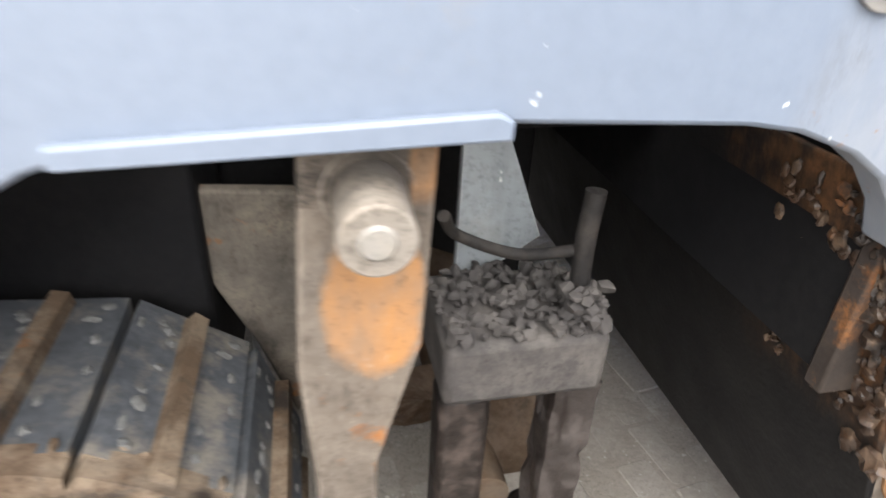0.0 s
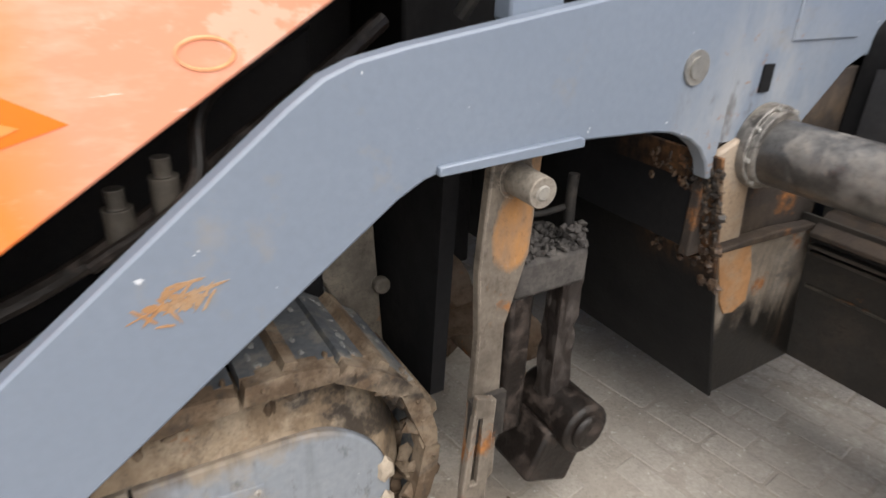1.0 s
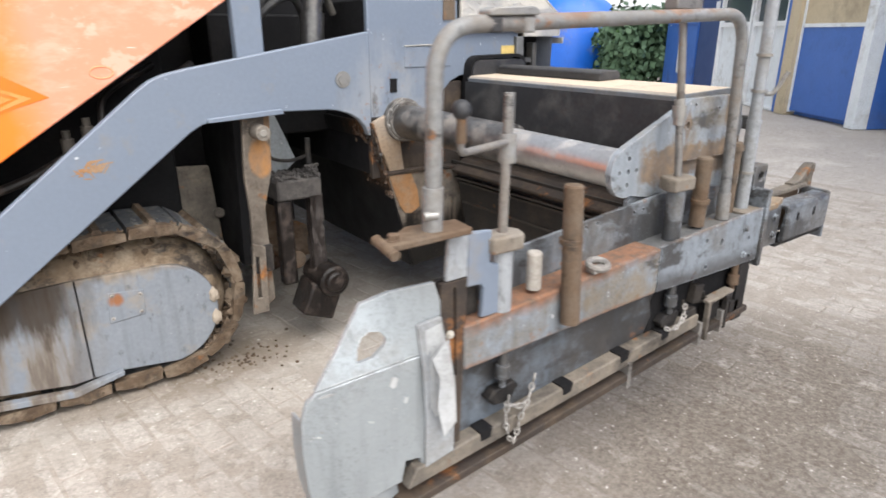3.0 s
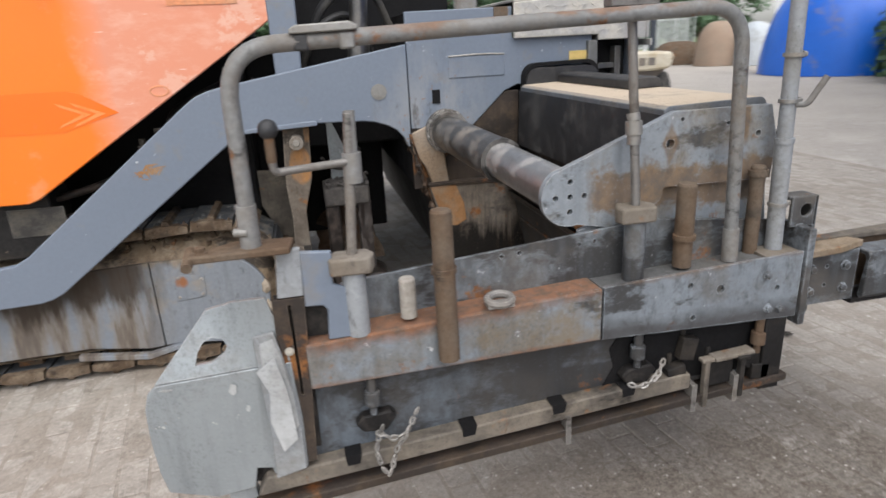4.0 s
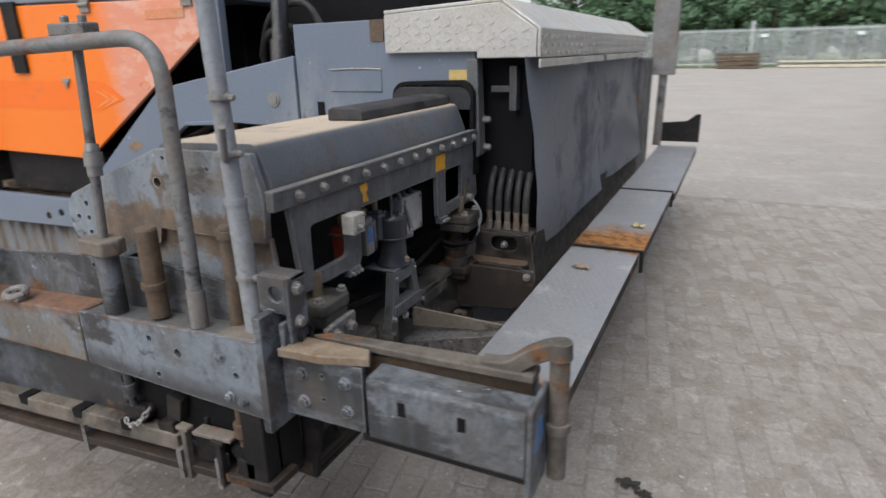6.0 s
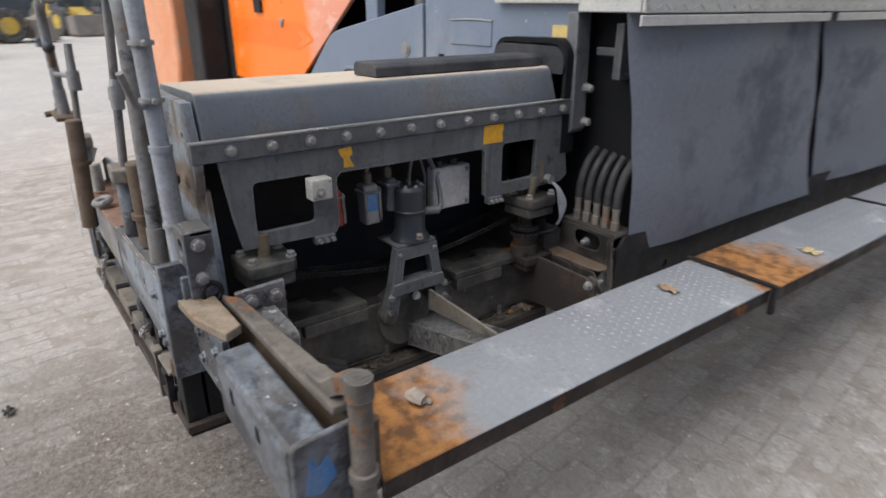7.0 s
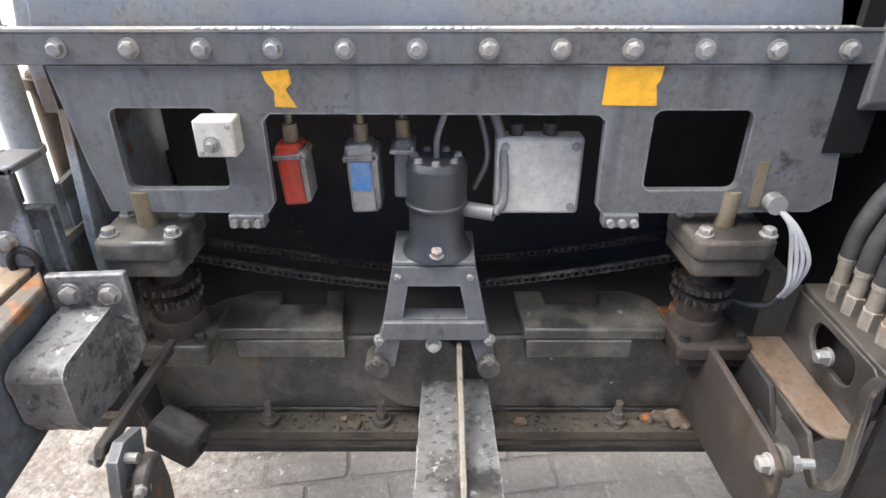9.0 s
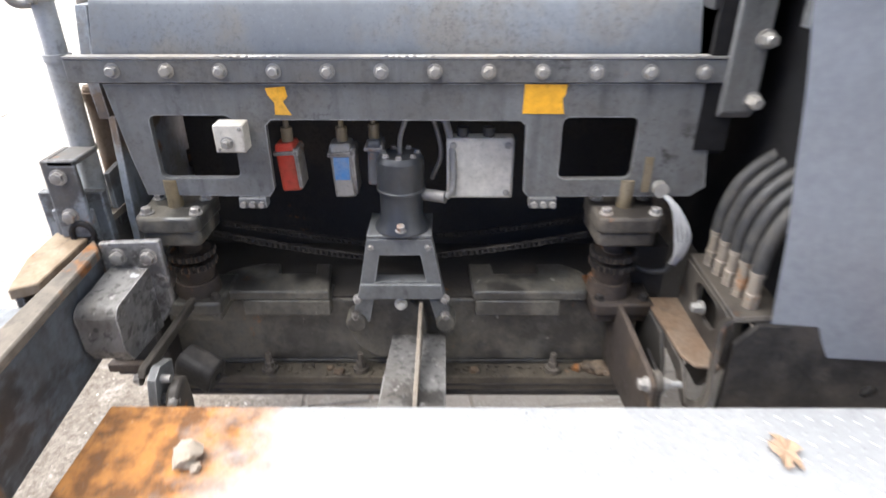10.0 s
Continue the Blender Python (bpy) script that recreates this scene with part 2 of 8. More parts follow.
def track_dirt(nt, tc, col, ro):
    """Oil and mud runs on the forward track side plate, tan dust along the top edge, one rust spot."""
    x, z = axis_of(nt, tc, 0), axis_of(nt, tc, 2)
    n = noise_of(nt, tc, 8.0, 8.0, (1.6, 1.0, 0.45), 0.7)
    runs = noise_of(nt, tc, 7.0, 5.0, (2.2, 1.0, 0.30), 0.6)
    fore = ramp(nt, mathn(nt, "ADD", x, mathn(nt, "MULTIPLY", n, 0.20)), -1.96, -2.12)
    tan = mixc(nt, ramp(nt, runs, 0.42, 0.6), (0.25, 0.20, 0.145), (0.11, 0.083, 0.06))
    up = ramp(nt, mathn(nt, "ADD", z, mathn(nt, "MULTIPLY", n, 0.10)), 0.545, 0.575)
    dusty = mathn(nt, "MULTIPLY", fore, ramp(nt, runs, 0.38, 0.55))
    col = mixc(nt, mathn(nt, "MULTIPLY", mathn(nt, "MAXIMUM", dusty, up), 0.85), col, tan)
    oil = ramp(nt, mathn(nt, "ADD", z, mathn(nt, "MULTIPLY", runs, 0.42)), 0.50, 0.58)
    col = mixc(nt, mathn(nt, "MULTIPLY", mathn(nt, "MULTIPLY", oil, fore), 0.86), col, (0.036, 0.026, 0.018))
    dx, dz = mathn(nt, "SUBTRACT", x, -2.0), mathn(nt, "SUBTRACT", z, 0.42)
    d = mathn(nt, "ADD", mathn(nt, "MULTIPLY", dx, dx), mathn(nt, "MULTIPLY", dz, dz))
    r = ramp(nt, mathn(nt, "ADD", d, mathn(nt, "MULTIPLY", n, 0.003)), 0.0026, 0.0018)
    return mixc(nt, r, col, (0.26, 0.11, 0.05)), mixf(nt, fore, ro, 0.85)


def front_rust(nt, tc, col, ro):
    """Brown rust runs over the outer end of the bitumen-coated front plate."""
    y, z = axis_of(nt, tc, 1), axis_of(nt, tc, 2)
    n = noise_of(nt, tc, 6.0, 9.0, (1.0, 2.2, 0.7), 0.72)
    f = mathn(nt, "MULTIPLY", ramp(nt, mathn(nt, "ADD", y, mathn(nt, "MULTIPLY", n, 0.55)), 1.70, 1.52),
              ramp(nt, mathn(nt, "ADD", z, mathn(nt, "MULTIPLY", n, 0.30)), 0.84, 0.95))
    f = mathn(nt, "MULTIPLY", f, ramp(nt, noise_of(nt, tc, 14.0, 8.0, (1.0, 1.6, 0.5), 0.7), 0.38, 0.56))
    rc = mixc(nt, ramp(nt, noise_of(nt, tc, 40.0, 6.0), 0.4, 0.65), (0.17, 0.085, 0.04), (0.05, 0.03, 0.02))
    return mixc(nt, f, col, rc), mixf(nt, f, ro, 0.45)


def arm_smears(nt, tc, col, ro):
    """Pale rubbed smears, soot and rust flecks round the pivot of the tow arm."""
    x, z = axis_of(nt, tc, 0), axis_of(nt, tc, 2)
    n = noise_of(nt, tc, 7.0, 8.0, (1.4, 1.0, 0.6), 0.7)
    dx, dz = mathn(nt, "MULTIPLY", mathn(nt, "ADD", x, 0.78), 3.6), mathn(nt, "MULTIPLY", mathn(nt, "SUBTRACT", z, 1.10), 3.0)
    d = mathn(nt, "ADD", mathn(nt, "MULTIPLY", dx, dx), mathn(nt, "MULTIPLY", dz, dz))
    near = ramp(nt, mathn(nt, "ADD", d, mathn(nt, "MULTIPLY", n, 1.2)), 1.7, 0.6)
    pale = mathn(nt, "MULTIPLY", near, ramp(nt, noise_of(nt, tc, 9.0, 7.0, (1.0, 1.0, 0.35), 0.7), 0.42, 0.58))
    col = mixc(nt, mathn(nt, "MULTIPLY", pale, 0.6), col, (0.29, 0.295, 0.30))
    soot = mathn(nt, "MULTIPLY", near, ramp(nt, noise_of(nt, tc, 13.0, 8.0, (1.0, 1.0, 0.4), 0.72), 0.54, 0.64))
    col = mixc(nt, mathn(nt, "MULTIPLY", soot, 0.7), col, (0.06, 0.052, 0.046))
    fleck = mathn(nt, "MULTIPLY", near, ramp(nt, noise_of(nt, tc, 30.0, 6.0, None, 0.7), 0.62, 0.66))
    return mixc(nt, fleck, col, (0.24, 0.12, 0.06)), mixf(nt, pale, ro, 0.6)


def bitumen_runs(nt, tc, col, ro):
    """Black bitumen below, brown-grey rust above, with long runs between them."""
    z = axis_of(nt, tc, 2)
    run = noise_of(nt, tc, 26.0, 4.0, (1.0, 1.0, 0.10), 0.6)
    up = ramp(nt, mathn(nt, "ADD", z, mathn(nt, "MULTIPLY", run, 0.34)), 0.70, 0.80)
    col = mixc(nt, up, mixc(nt, ramp(nt, run, 0.55, 0.75), (0.010, 0.009, 0.008), (0.045, 0.030, 0.020)), col)
    return col, mixf(nt, up, 0.35, ro)


def yard_dirt_and_light(nt, tc, col, ro):
    """Trodden grit and dark crumbs spread over the yard in patches, light painted under the auger, mud by the track."""
    spots = ramp(nt, noise_of(nt, tc, 16.0, 9.0, None, 0.78), 0.50, 0.66)
    area = ramp(nt, noise_of(nt, tc, 0.55, 4.0), 0.36, 0.60)
    f = mathn(nt, "MULTIPLY", spots, mathn(nt, "ADD", mathn(nt, "MULTIPLY", area, 0.5), 0.22))
    col = mixc(nt, f, col, (0.15, 0.135, 0.115))
    x, y = axis_of(nt, tc, 0), axis_of(nt, tc, 1)                  # pale patch painting in light under the auger
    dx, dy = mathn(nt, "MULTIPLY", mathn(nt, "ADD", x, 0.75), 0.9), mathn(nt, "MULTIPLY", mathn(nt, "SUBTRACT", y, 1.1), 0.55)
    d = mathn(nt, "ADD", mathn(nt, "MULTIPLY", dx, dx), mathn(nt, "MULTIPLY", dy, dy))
    lit_patch = ramp(nt, mathn(nt, "ADD", d, mathn(nt, "MULTIPLY", noise_of(nt, tc, 3.0, 7.0, None, 0.65), 0.9)), 1.25, 0.55)
    col = mixc(nt, mathn(nt, "MULTIPLY", lit_patch, 0.3), col, (0.48, 0.435, 0.38))
    mx, my = mathn(nt, "MULTIPLY", mathn(nt, "ADD", x, 1.75), 1.3), mathn(nt, "MULTIPLY", mathn(nt, "SUBTRACT", y, 1.34), 3.2)
    mud = mathn(nt, "ADD", mathn(nt, "MULTIPLY", mx, mx), mathn(nt, "MULTIPLY", my, my))
    mud = ramp(nt, mathn(nt, "ADD", mud, mathn(nt, "MULTIPLY", noise_of(nt, tc, 6.0, 8.0, None, 0.7), 1.2)), 1.5, 0.7)
    col = mixc(nt, mathn(nt, "MULTIPLY", mud, 0.7), col, (0.15, 0.115, 0.082))
    ex, ey = mathn(nt, "MULTIPLY", mathn(nt, "ADD", x, 0.02), 0.75), mathn(nt, "MULTIPLY", mathn(nt, "ADD", y, 0.36), 1.4)
    e = mathn(nt, "ADD", mathn(nt, "MULTIPLY", ex, ex), mathn(nt, "MULTIPLY", ey, ey))
    soil = ramp(nt, mathn(nt, "ADD", e, mathn(nt, "MULTIPLY", noise_of(nt, tc, 5.0, 9.0, None, 0.72), 1.5)), 2.05, 0.95)
    grit = ramp(nt, noise_of(nt, tc, 45.0, 6.0, None, 0.8), 0.40, 0.62)
    col = mixc(nt, mathn(nt, "MULTIPLY", soil, mathn(nt, "ADD", 0.5, mathn(nt, "MULTIPLY", grit, 0.5))), col, (0.098, 0.081, 0.065))   # brown soil along the gate, widened and deepened for the shade under it
    pale = ramp(nt, noise_of(nt, tc, 7.0, 9.0, None, 0.75), 0.56, 0.70)
    col = mixc(nt, mathn(nt, "MULTIPLY", pale, 0.5), col, (0.56, 0.525, 0.48))
    fleck = ramp(nt, noise_of(nt, tc, 38.0, 4.0, None, 0.6), 0.64, 0.70)
    return mixc(nt, mathn(nt, "MULTIPLY", fleck, 0.6), col, (0.66, 0.63, 0.58)), ro


GREY = surface("blue_grey_paint", (0.154, 0.184, 0.232), (0.168, 0.198, 0.246), 0.45, 0, dirt=0.06, mottle=0.93, big=2.0, bump=0.05, chips=0.25, chip_col=(0.5, 0.52, 0.55), edge=0.5, extra=arm_smears)
GREY_WORN = surface("worn_grey_paint", (0.23, 0.255, 0.28), (0.14, 0.152, 0.165), 0.45, 0, rust=0.28, dirt=0.35, dirt_col=(0.12, 0.105, 0.09), streak=0.8, chips=0.35, grime=0.8, bump=0.35, edge=0.75, chip_col=(0.36, 0.37, 0.38))
BEAM_REAR = surface("scuffed_blue_grey_paint", (0.235, 0.265, 0.295), (0.19, 0.21, 0.232), 0.45, 0, rust=0.16, dirt=0.25, dirt_col=(0.12, 0.105, 0.09), streak=0.4, grime=0.4, chips=0.4, chip_col=(0.40, 0.41, 0.42), bump=0.3, edge=0.75, extra=beam_edge_tones)
GREY_LOW = surface("grimy_blue_grey_plate", (0.125, 0.145, 0.17), (0.075, 0.082, 0.09), 0.5, 0, rust=0.15, dirt=0.35, dirt_col=(0.06, 0.052, 0.045), streak=0.6, grime=0.7, bump=0.2, edge=0.75)
BEAM = surface("rust_topped_beam_paint", (0.25, 0.285, 0.32), (0.19, 0.21, 0.23), 0.55, 0, rust=0.3, dirt=0.38, dirt_col=(0.15, 0.125, 0.095), streak=0.8, bump=0.35, grime=0.45, chips=0.5, extra=beam_rust, edge=0.75)
PLATE = surface("rust_banded_grey_paint", (0.29, 0.32, 0.35), (0.235, 0.258, 0.28), 0.55, 0, rust=0.2, dirt=0.3, dirt_col=(0.2, 0.165, 0.12), streak=0.4, bump=0.3, grime=0.3, chips=0.4, extra=plate_rust, edge=0.75)
GREY_DIRTY = surface("oily_grey_steel", (0.168, 0.171, 0.170), (0.114, 0.114, 0.112), 0.5, 0.15, rust=0.16, dirt=0.4, grime=0.22, dirt_col=(0.105, 0.097, 0.088), streak=0.75, bump=0.25, edge=0.75, spec=0.3)
BOX_GREY = surface("scuffed_grey_sheet", (0.16, 0.175, 0.192), (0.11, 0.118, 0.128), 0.5, 0.1, dirt=0.3, dirt_col=(0.16, 0.145, 0.125), streak=0.3, extra=dusty_top, edge=0.75)
STEEL = surface("worn_bare_steel", (0.28, 0.265, 0.245), (0.17, 0.16, 0.15), 0.5, 0.4, rust=0.3, dirt=0.4, grime=0.4, dirt_col=(0.15, 0.125, 0.1), bump=0.25, edge=0.75)
DARK = surface("black_greasy_steel", (0.018, 0.017, 0.017), (0.035, 0.032, 0.03), 0.55, 0.1, dirt=0.25, dirt_col=(0.06, 0.05, 0.04), bump=0.4, spec=0.18)
# near-black: carries deep shade in its colour, also openings, rubber and bitumen
DEEP_BLACK = surface("bitumen_black", (0.008, 0.008, 0.009), (0.014, 0.013, 0.013), 0.75, 0, bump=0.2, spec=0.18)
FRONT = surface("rust_run_bitumen", (0.009, 0.009, 0.010), (0.016, 0.015, 0.014), 0.6, 0, bump=0.5, fine=90, extra=front_rust, spec=0.25)
SCAB = surface("wet_rusty_stone", (0.088, 0.049, 0.029), (0.03, 0.021, 0.016), 0.3, 0, rust=0.38, dirt=0.25, dirt_col=(0.24, 0.16, 0.10), grime=0.65, big=14, bump=0.8)
# lighter copy of the deep black, lifting the tone of the unlit inside
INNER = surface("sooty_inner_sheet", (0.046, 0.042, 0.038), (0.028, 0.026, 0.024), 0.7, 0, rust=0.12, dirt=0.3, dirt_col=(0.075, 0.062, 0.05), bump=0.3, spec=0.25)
CRUST = surface("bitumen_crusted_steel", (0.016, 0.015, 0.015), (0.032, 0.029, 0.027), 0.55, 0, rust=0.16, dirt=0.35, dirt_col=(0.06, 0.052, 0.045), big=9, bump=0.9, fine=90, spec=0.18)
RUSTY = surface("brown_rust", (0.115, 0.072, 0.046), (0.145, 0.104, 0.07), 0.9, 0, rust=0.3, dirt=0.45, dirt_col=(0.15, 0.12, 0.092), bump=0.5, grime=0.3, edge=0.4, spec=0.18)
LUG = surface("scoured_rusty_plate", (0.38, 0.315, 0.25), (0.25, 0.185, 0.13), 0.7, 0, rust=0.22, dirt=0.35, dirt_col=(0.30, 0.20, 0.12), streak=0.5, bump=0.4, edge=0.5)
END_RUST = surface("rust_over_bitumen", (0.23, 0.19, 0.15), (0.135, 0.107, 0.082), 0.7, 0, rust=0.3, dirt=0.35, dirt_col=(0.25, 0.22, 0.19), streak=0.9, grime=0.5, bump=0.5, extra=bitumen_runs, spec=0.4)
RUST_BRIGHT = surface("orange_rust", (0.37, 0.19, 0.08), (0.25, 0.13, 0.06), 0.9, 0, rust=0.3, dirt=0.4, dirt_col=(0.30, 0.24, 0.17), grime=0.25, bump=0.4)
BITUMEN = surface("glossy_brown_bitumen", (0.010, 0.008, 0.007), (0.018, 0.013, 0.011), 0.42, 0, rust=0.12, dirt=0.3, dirt_col=(0.08, 0.06, 0.05), big=9, bump=1.0, fine=70, spec=0.3)
DRIP = surface("set_bitumen_drips", (0.020, 0.015, 0.013), (0.038, 0.032, 0.030), 0.35, 0, rust=0.1, dirt=0.3, dirt_col=(0.085, 0.07, 0.062), big=9, bump=0.8, fine=70)
CAKED = surface("grey_caked_bitumen", (0.070, 0.064, 0.061), (0.045, 0.042, 0.040), 0.8, 0, dirt=0.38, dirt_col=(0.11, 0.10, 0.09), big=9, bump=0.9, fine=90, spec=0.18)
PALE_MUD = surface("pale_caked_mud", (0.26, 0.195, 0.132), (0.11, 0.077, 0.05), 0.95, 0, rust=0.2, dirt=0.4, dirt_col=(0.31, 0.25, 0.185), grime=0.5, big=6, bump=0.8, spec=0.18)
RUST_BLOCK = surface("rust_streaked_steel", (0.10, 0.072, 0.05), (0.045, 0.036, 0.03), 0.6, 0, rust=0.36, dirt=0.5, dirt_col=(0.05, 0.04, 0.035), streak=1.0, grime=0.75, bump=0.5, rust_scale=5, edge=0.4, spec=0.18)
OILY = surface("oil_soaked_steel", (0.078, 0.076, 0.069), (0.036, 0.035, 0.032), 0.3, 0.1, rust=0.1, dirt=0.45, dirt_col=(0.125, 0.112, 0.088), big=6.0, grime=0.8, chips=0.3, chip_col=(0.24, 0.225, 0.20), streak=0.7, bump=0.4, fine=45, edge=0.75)
MOTOR = surface("greasy_black_motor_paint", (0.040, 0.043, 0.047), (0.026, 0.027, 0.029), 0.32, 0, dirt=0.35, dirt_col=(0.085, 0.077, 0.066), grime=0.3, chips=0.35, chip_col=(0.20, 0.19, 0.18), bump=0.3, edge=0.75)
TAN = surface("dusty_tan_steel", (0.205, 0.170, 0.134), (0.15, 0.13, 0.105), 0.85, 0, rust=0.35, dirt=0.45, dirt_col=(0.24, 0.215, 0.185), grime=0.3, bump=0.5, edge=0.75, spec=0.18)
CHROME = surface("scratched_chrome", (0.62, 0.61, 0.60), (0.36, 0.345, 0.33), 0.36, 0.95, dirt=0.26, dirt_col=(0.2, 0.175, 0.15), bump=0.05)
TUBE_DARK = surface("dull_grey_tube", (0.17, 0.165, 0.16), (0.235, 0.225, 0.215), 0.34, 0.85, dirt=0.18, dirt_col=(0.2, 0.17, 0.14), bump=0.15)
PIPE = surface("grey_painted_pipe", (0.22, 0.22, 0.215), (0.28, 0.275, 0.265), 0.6, 0.1, rust=0.3, dirt=0.45, dirt_col=(0.17, 0.14, 0.11), bump=0.35, rust_scale=5, grime=0.2, edge=0.0)
ORANGE = surface("orange_paint", (0.85, 0.195, 0.014), (0.82, 0.180, 0.012), 0.32, 0, dirt=0.05, dirt_col=(0.6, 0.3, 0.15), bump=0.03, mottle=0.95, extra=faded)
ORANGE_DEEP = surface("deep_orange_paint", (0.84, 0.16, 0.008), (0.82, 0.150, 0.007), 0.32, 0, bump=0.03, mottle=0.95, dirt=0.05, dirt_col=(0.5, 0.2, 0.1))
CHEVRON = surface("worn_chevron_paint", (0.80, 0.27, 0.075), (0.76, 0.23, 0.05), 0.4, 0, dirt=0.3, dirt_col=(0.8, 0.2, 0.03), bump=0.03, mottle=0.95)
ORANGE_PALE = surface("pale_orange_paint", (0.70, 0.27, 0.12), (0.78, 0.34, 0.17), 0.4, 0, dirt=0.3, dirt_col=(0.5, 0.3, 0.2), bump=0.05)
MUD = surface("dried_mud", (0.135, 0.094, 0.062), (0.055, 0.037, 0.025), 0.95, 0, rust=0.25, dirt=0.38, dirt_col=(0.235, 0.185, 0.135), grime=0.5, big=6, bump=0.8, spec=0.18)
SHOE_RUBBER = surface("dusty_track_rubber", (0.045, 0.051, 0.06), (0.10, 0.108, 0.118), 0.75, 0, dirt=0.28, dirt_col=(0.24, 0.21, 0.17), big=6, bump=0.6, vary=0.3)
COVER = surface("scraped_pale_grey_plate", (0.19, 0.21, 0.238), (0.235, 0.252, 0.272), 0.5, 0, rust=0.12, dirt=0.12, dirt_col=(0.30, 0.25, 0.19), streak=0.3, chips=0.3, grime=0.16, bump=0.2, mottle=0.91, extra=track_dirt, spec=0.3)
NOSE = surface("scratched_pale_steel", (0.325, 0.35, 0.362), (0.27, 0.293, 0.305), 0.42, 0.3, rust=0.08, dirt=0.05, mottle=0.86, dirt_col=(0.2, 0.19, 0.17), grime=0.0, chips=0.2, chip_col=(0.6, 0.6, 0.58), bump=0.2, streak=0.45, edge=0.75)
SCRAPED = surface("white_scraped_steel", (0.60, 0.61, 0.61), (0.42, 0.435, 0.445), 0.35, 0.2, dirt=0.36, dirt_col=(0.25, 0.24, 0.22), streak=0.5, bump=0.2)
ALU = surface("chequered_aluminium", (0.62, 0.60, 0.55), (0.54, 0.52, 0.48), 0.4, 0.5, dirt=0.35, dirt_col=(0.5, 0.46, 0.4), bump=0.1)
STEP = surface("chequer_plate_step", (0.35, 0.355, 0.36), (0.32, 0.325, 0.33), 0.45, 0.3, dirt=0.14, dirt_col=(0.40, 0.385, 0.36), bump=0.2, mottle=0.84, extra=walkway_rust)
RAIL = surface("worn_muddy_rail", (0.15, 0.132, 0.112), (0.088, 0.077, 0.066), 0.75, 0.1, rust=0.35, dirt=0.5, dirt_col=(0.235, 0.20, 0.16), grime=0.5, bump=0.5, edge=0.6, spec=0.18)
LINK = surface("rubbed_rusty_link", (0.25, 0.213, 0.175), (0.13, 0.107, 0.085), 0.7, 0.1, rust=0.42, dirt=0.4, dirt_col=(0.07, 0.058, 0.047), grime=0.3, bump=0.4, extra=link_rust, edge=0.75, spec=0.18)
RUBBER = surface("grey_rubber_sheet", (0.295, 0.315, 0.35), (0.36, 0.38, 0.415), 0.33, 0, dirt=0.28, dirt_col=(0.13, 0.135, 0.14), big=1.3, bump=0.12, spec=0.55, mottle=0.91)
def pits(nt, tc, col, ro):
    """Black pits and pale flecks of a pitted casting."""
    d = ramp(nt, noise_of(nt, tc, 62.0, 3.0, None, 0.6), 0.57, 0.62)
    p = ramp(nt, noise_of(nt, tc, 41.0, 5.0, None, 0.65), 0.60, 0.66)
    col = mixc(nt, mathn(nt, "MULTIPLY", p, 0.6), col, (0.42, 0.40, 0.385))
    return mixc(nt, mathn(nt, "MULTIPLY", d, 0.65), col, (0.022, 0.02, 0.018)), ro


def pipe_rust(nt, tc, col, ro):
    """Paint rubbed off and rusted on the upper side of the handrail."""
    x = axis_of(nt, tc, 0)
    up = axis_of(nt, nt.nodes.new("ShaderNodeNewGeometry").outputs["Normal"], 2)
    n = noise_of(nt, tc, 7.0, 8.0, (0.6, 1.0, 1.0), 0.7)
    f = ramp(nt, mathn(nt, "ADD", mathn(nt, "MULTIPLY", up, 0.12), n), 0.54, 0.62)
    f = mathn(nt, "MULTIPLY", f, mathn(nt, "MULTIPLY", ramp(nt, x, -1.25, -1.05), ramp(nt, x, -0.25, -0.5)))
    rc = mixc(nt, ramp(nt, noise_of(nt, tc, 28.0, 6.0), 0.35, 0.65), (0.26, 0.155, 0.10), (0.15, 0.085, 0.055))
    return mixc(nt, mathn(nt, "MULTIPLY", f, 0.85), col, rc), mixf(nt, f, ro, 0.9)


PITTED = surface("pitted_oily_casting", (0.25, 0.243, 0.235), (0.16, 0.155, 0.148), 0.5, 0.3, rust=0.2, dirt=0.45, dirt_col=(0.09, 0.078, 0.065), grime=0.55, bump=0.8, fine=50, chips=0.4, edge=0.75, extra=pits)
BRACKET = surface("dusty_oily_bracket", (0.072, 0.062, 0.051), (0.042, 0.037, 0.031), 0.6, 0.1, rust=0.25, dirt=0.35, dirt_col=(0.115, 0.098, 0.08), grime=0.6, bump=0.4, edge=0.75, spec=0.3)
STONE = surface("trodden_stone", (0.15, 0.15, 0.145), (0.09, 0.09, 0.088), 0.8, 0, bump=0.3, big=40)
POLE = surface("pale_blue_grey_pole", (0.34, 0.355, 0.37), (0.29, 0.305, 0.32), 0.5, 0.1, rust=0.15, dirt=0.35, dirt_col=(0.2, 0.19, 0.17), bump=0.2, grime=0.2)
RAIL_PIPE = surface("rubbed_pipe", (0.19, 0.193, 0.19), (0.235, 0.232, 0.225), 0.55, 0.1, rust=0.34, dirt=0.42, dirt_col=(0.165, 0.135, 0.105), bump=0.3, grime=0.3, extra=pipe_rust)
GUARD = surface("dusky_dusty_plate", (0.075, 0.064, 0.05), (0.048, 0.041, 0.032), 0.9, 0, rust=0.15, dirt=0.4, dirt_col=(0.12, 0.102, 0.078), grime=0.4, bump=0.4, spec=0.18)
HOSE = surface("black_hose_rubber", (0.02, 0.02, 0.021), (0.036, 0.035, 0.034), 0.6, 0, dirt=0.3, dirt_col=(0.1, 0.09, 0.075), bump=0.2)
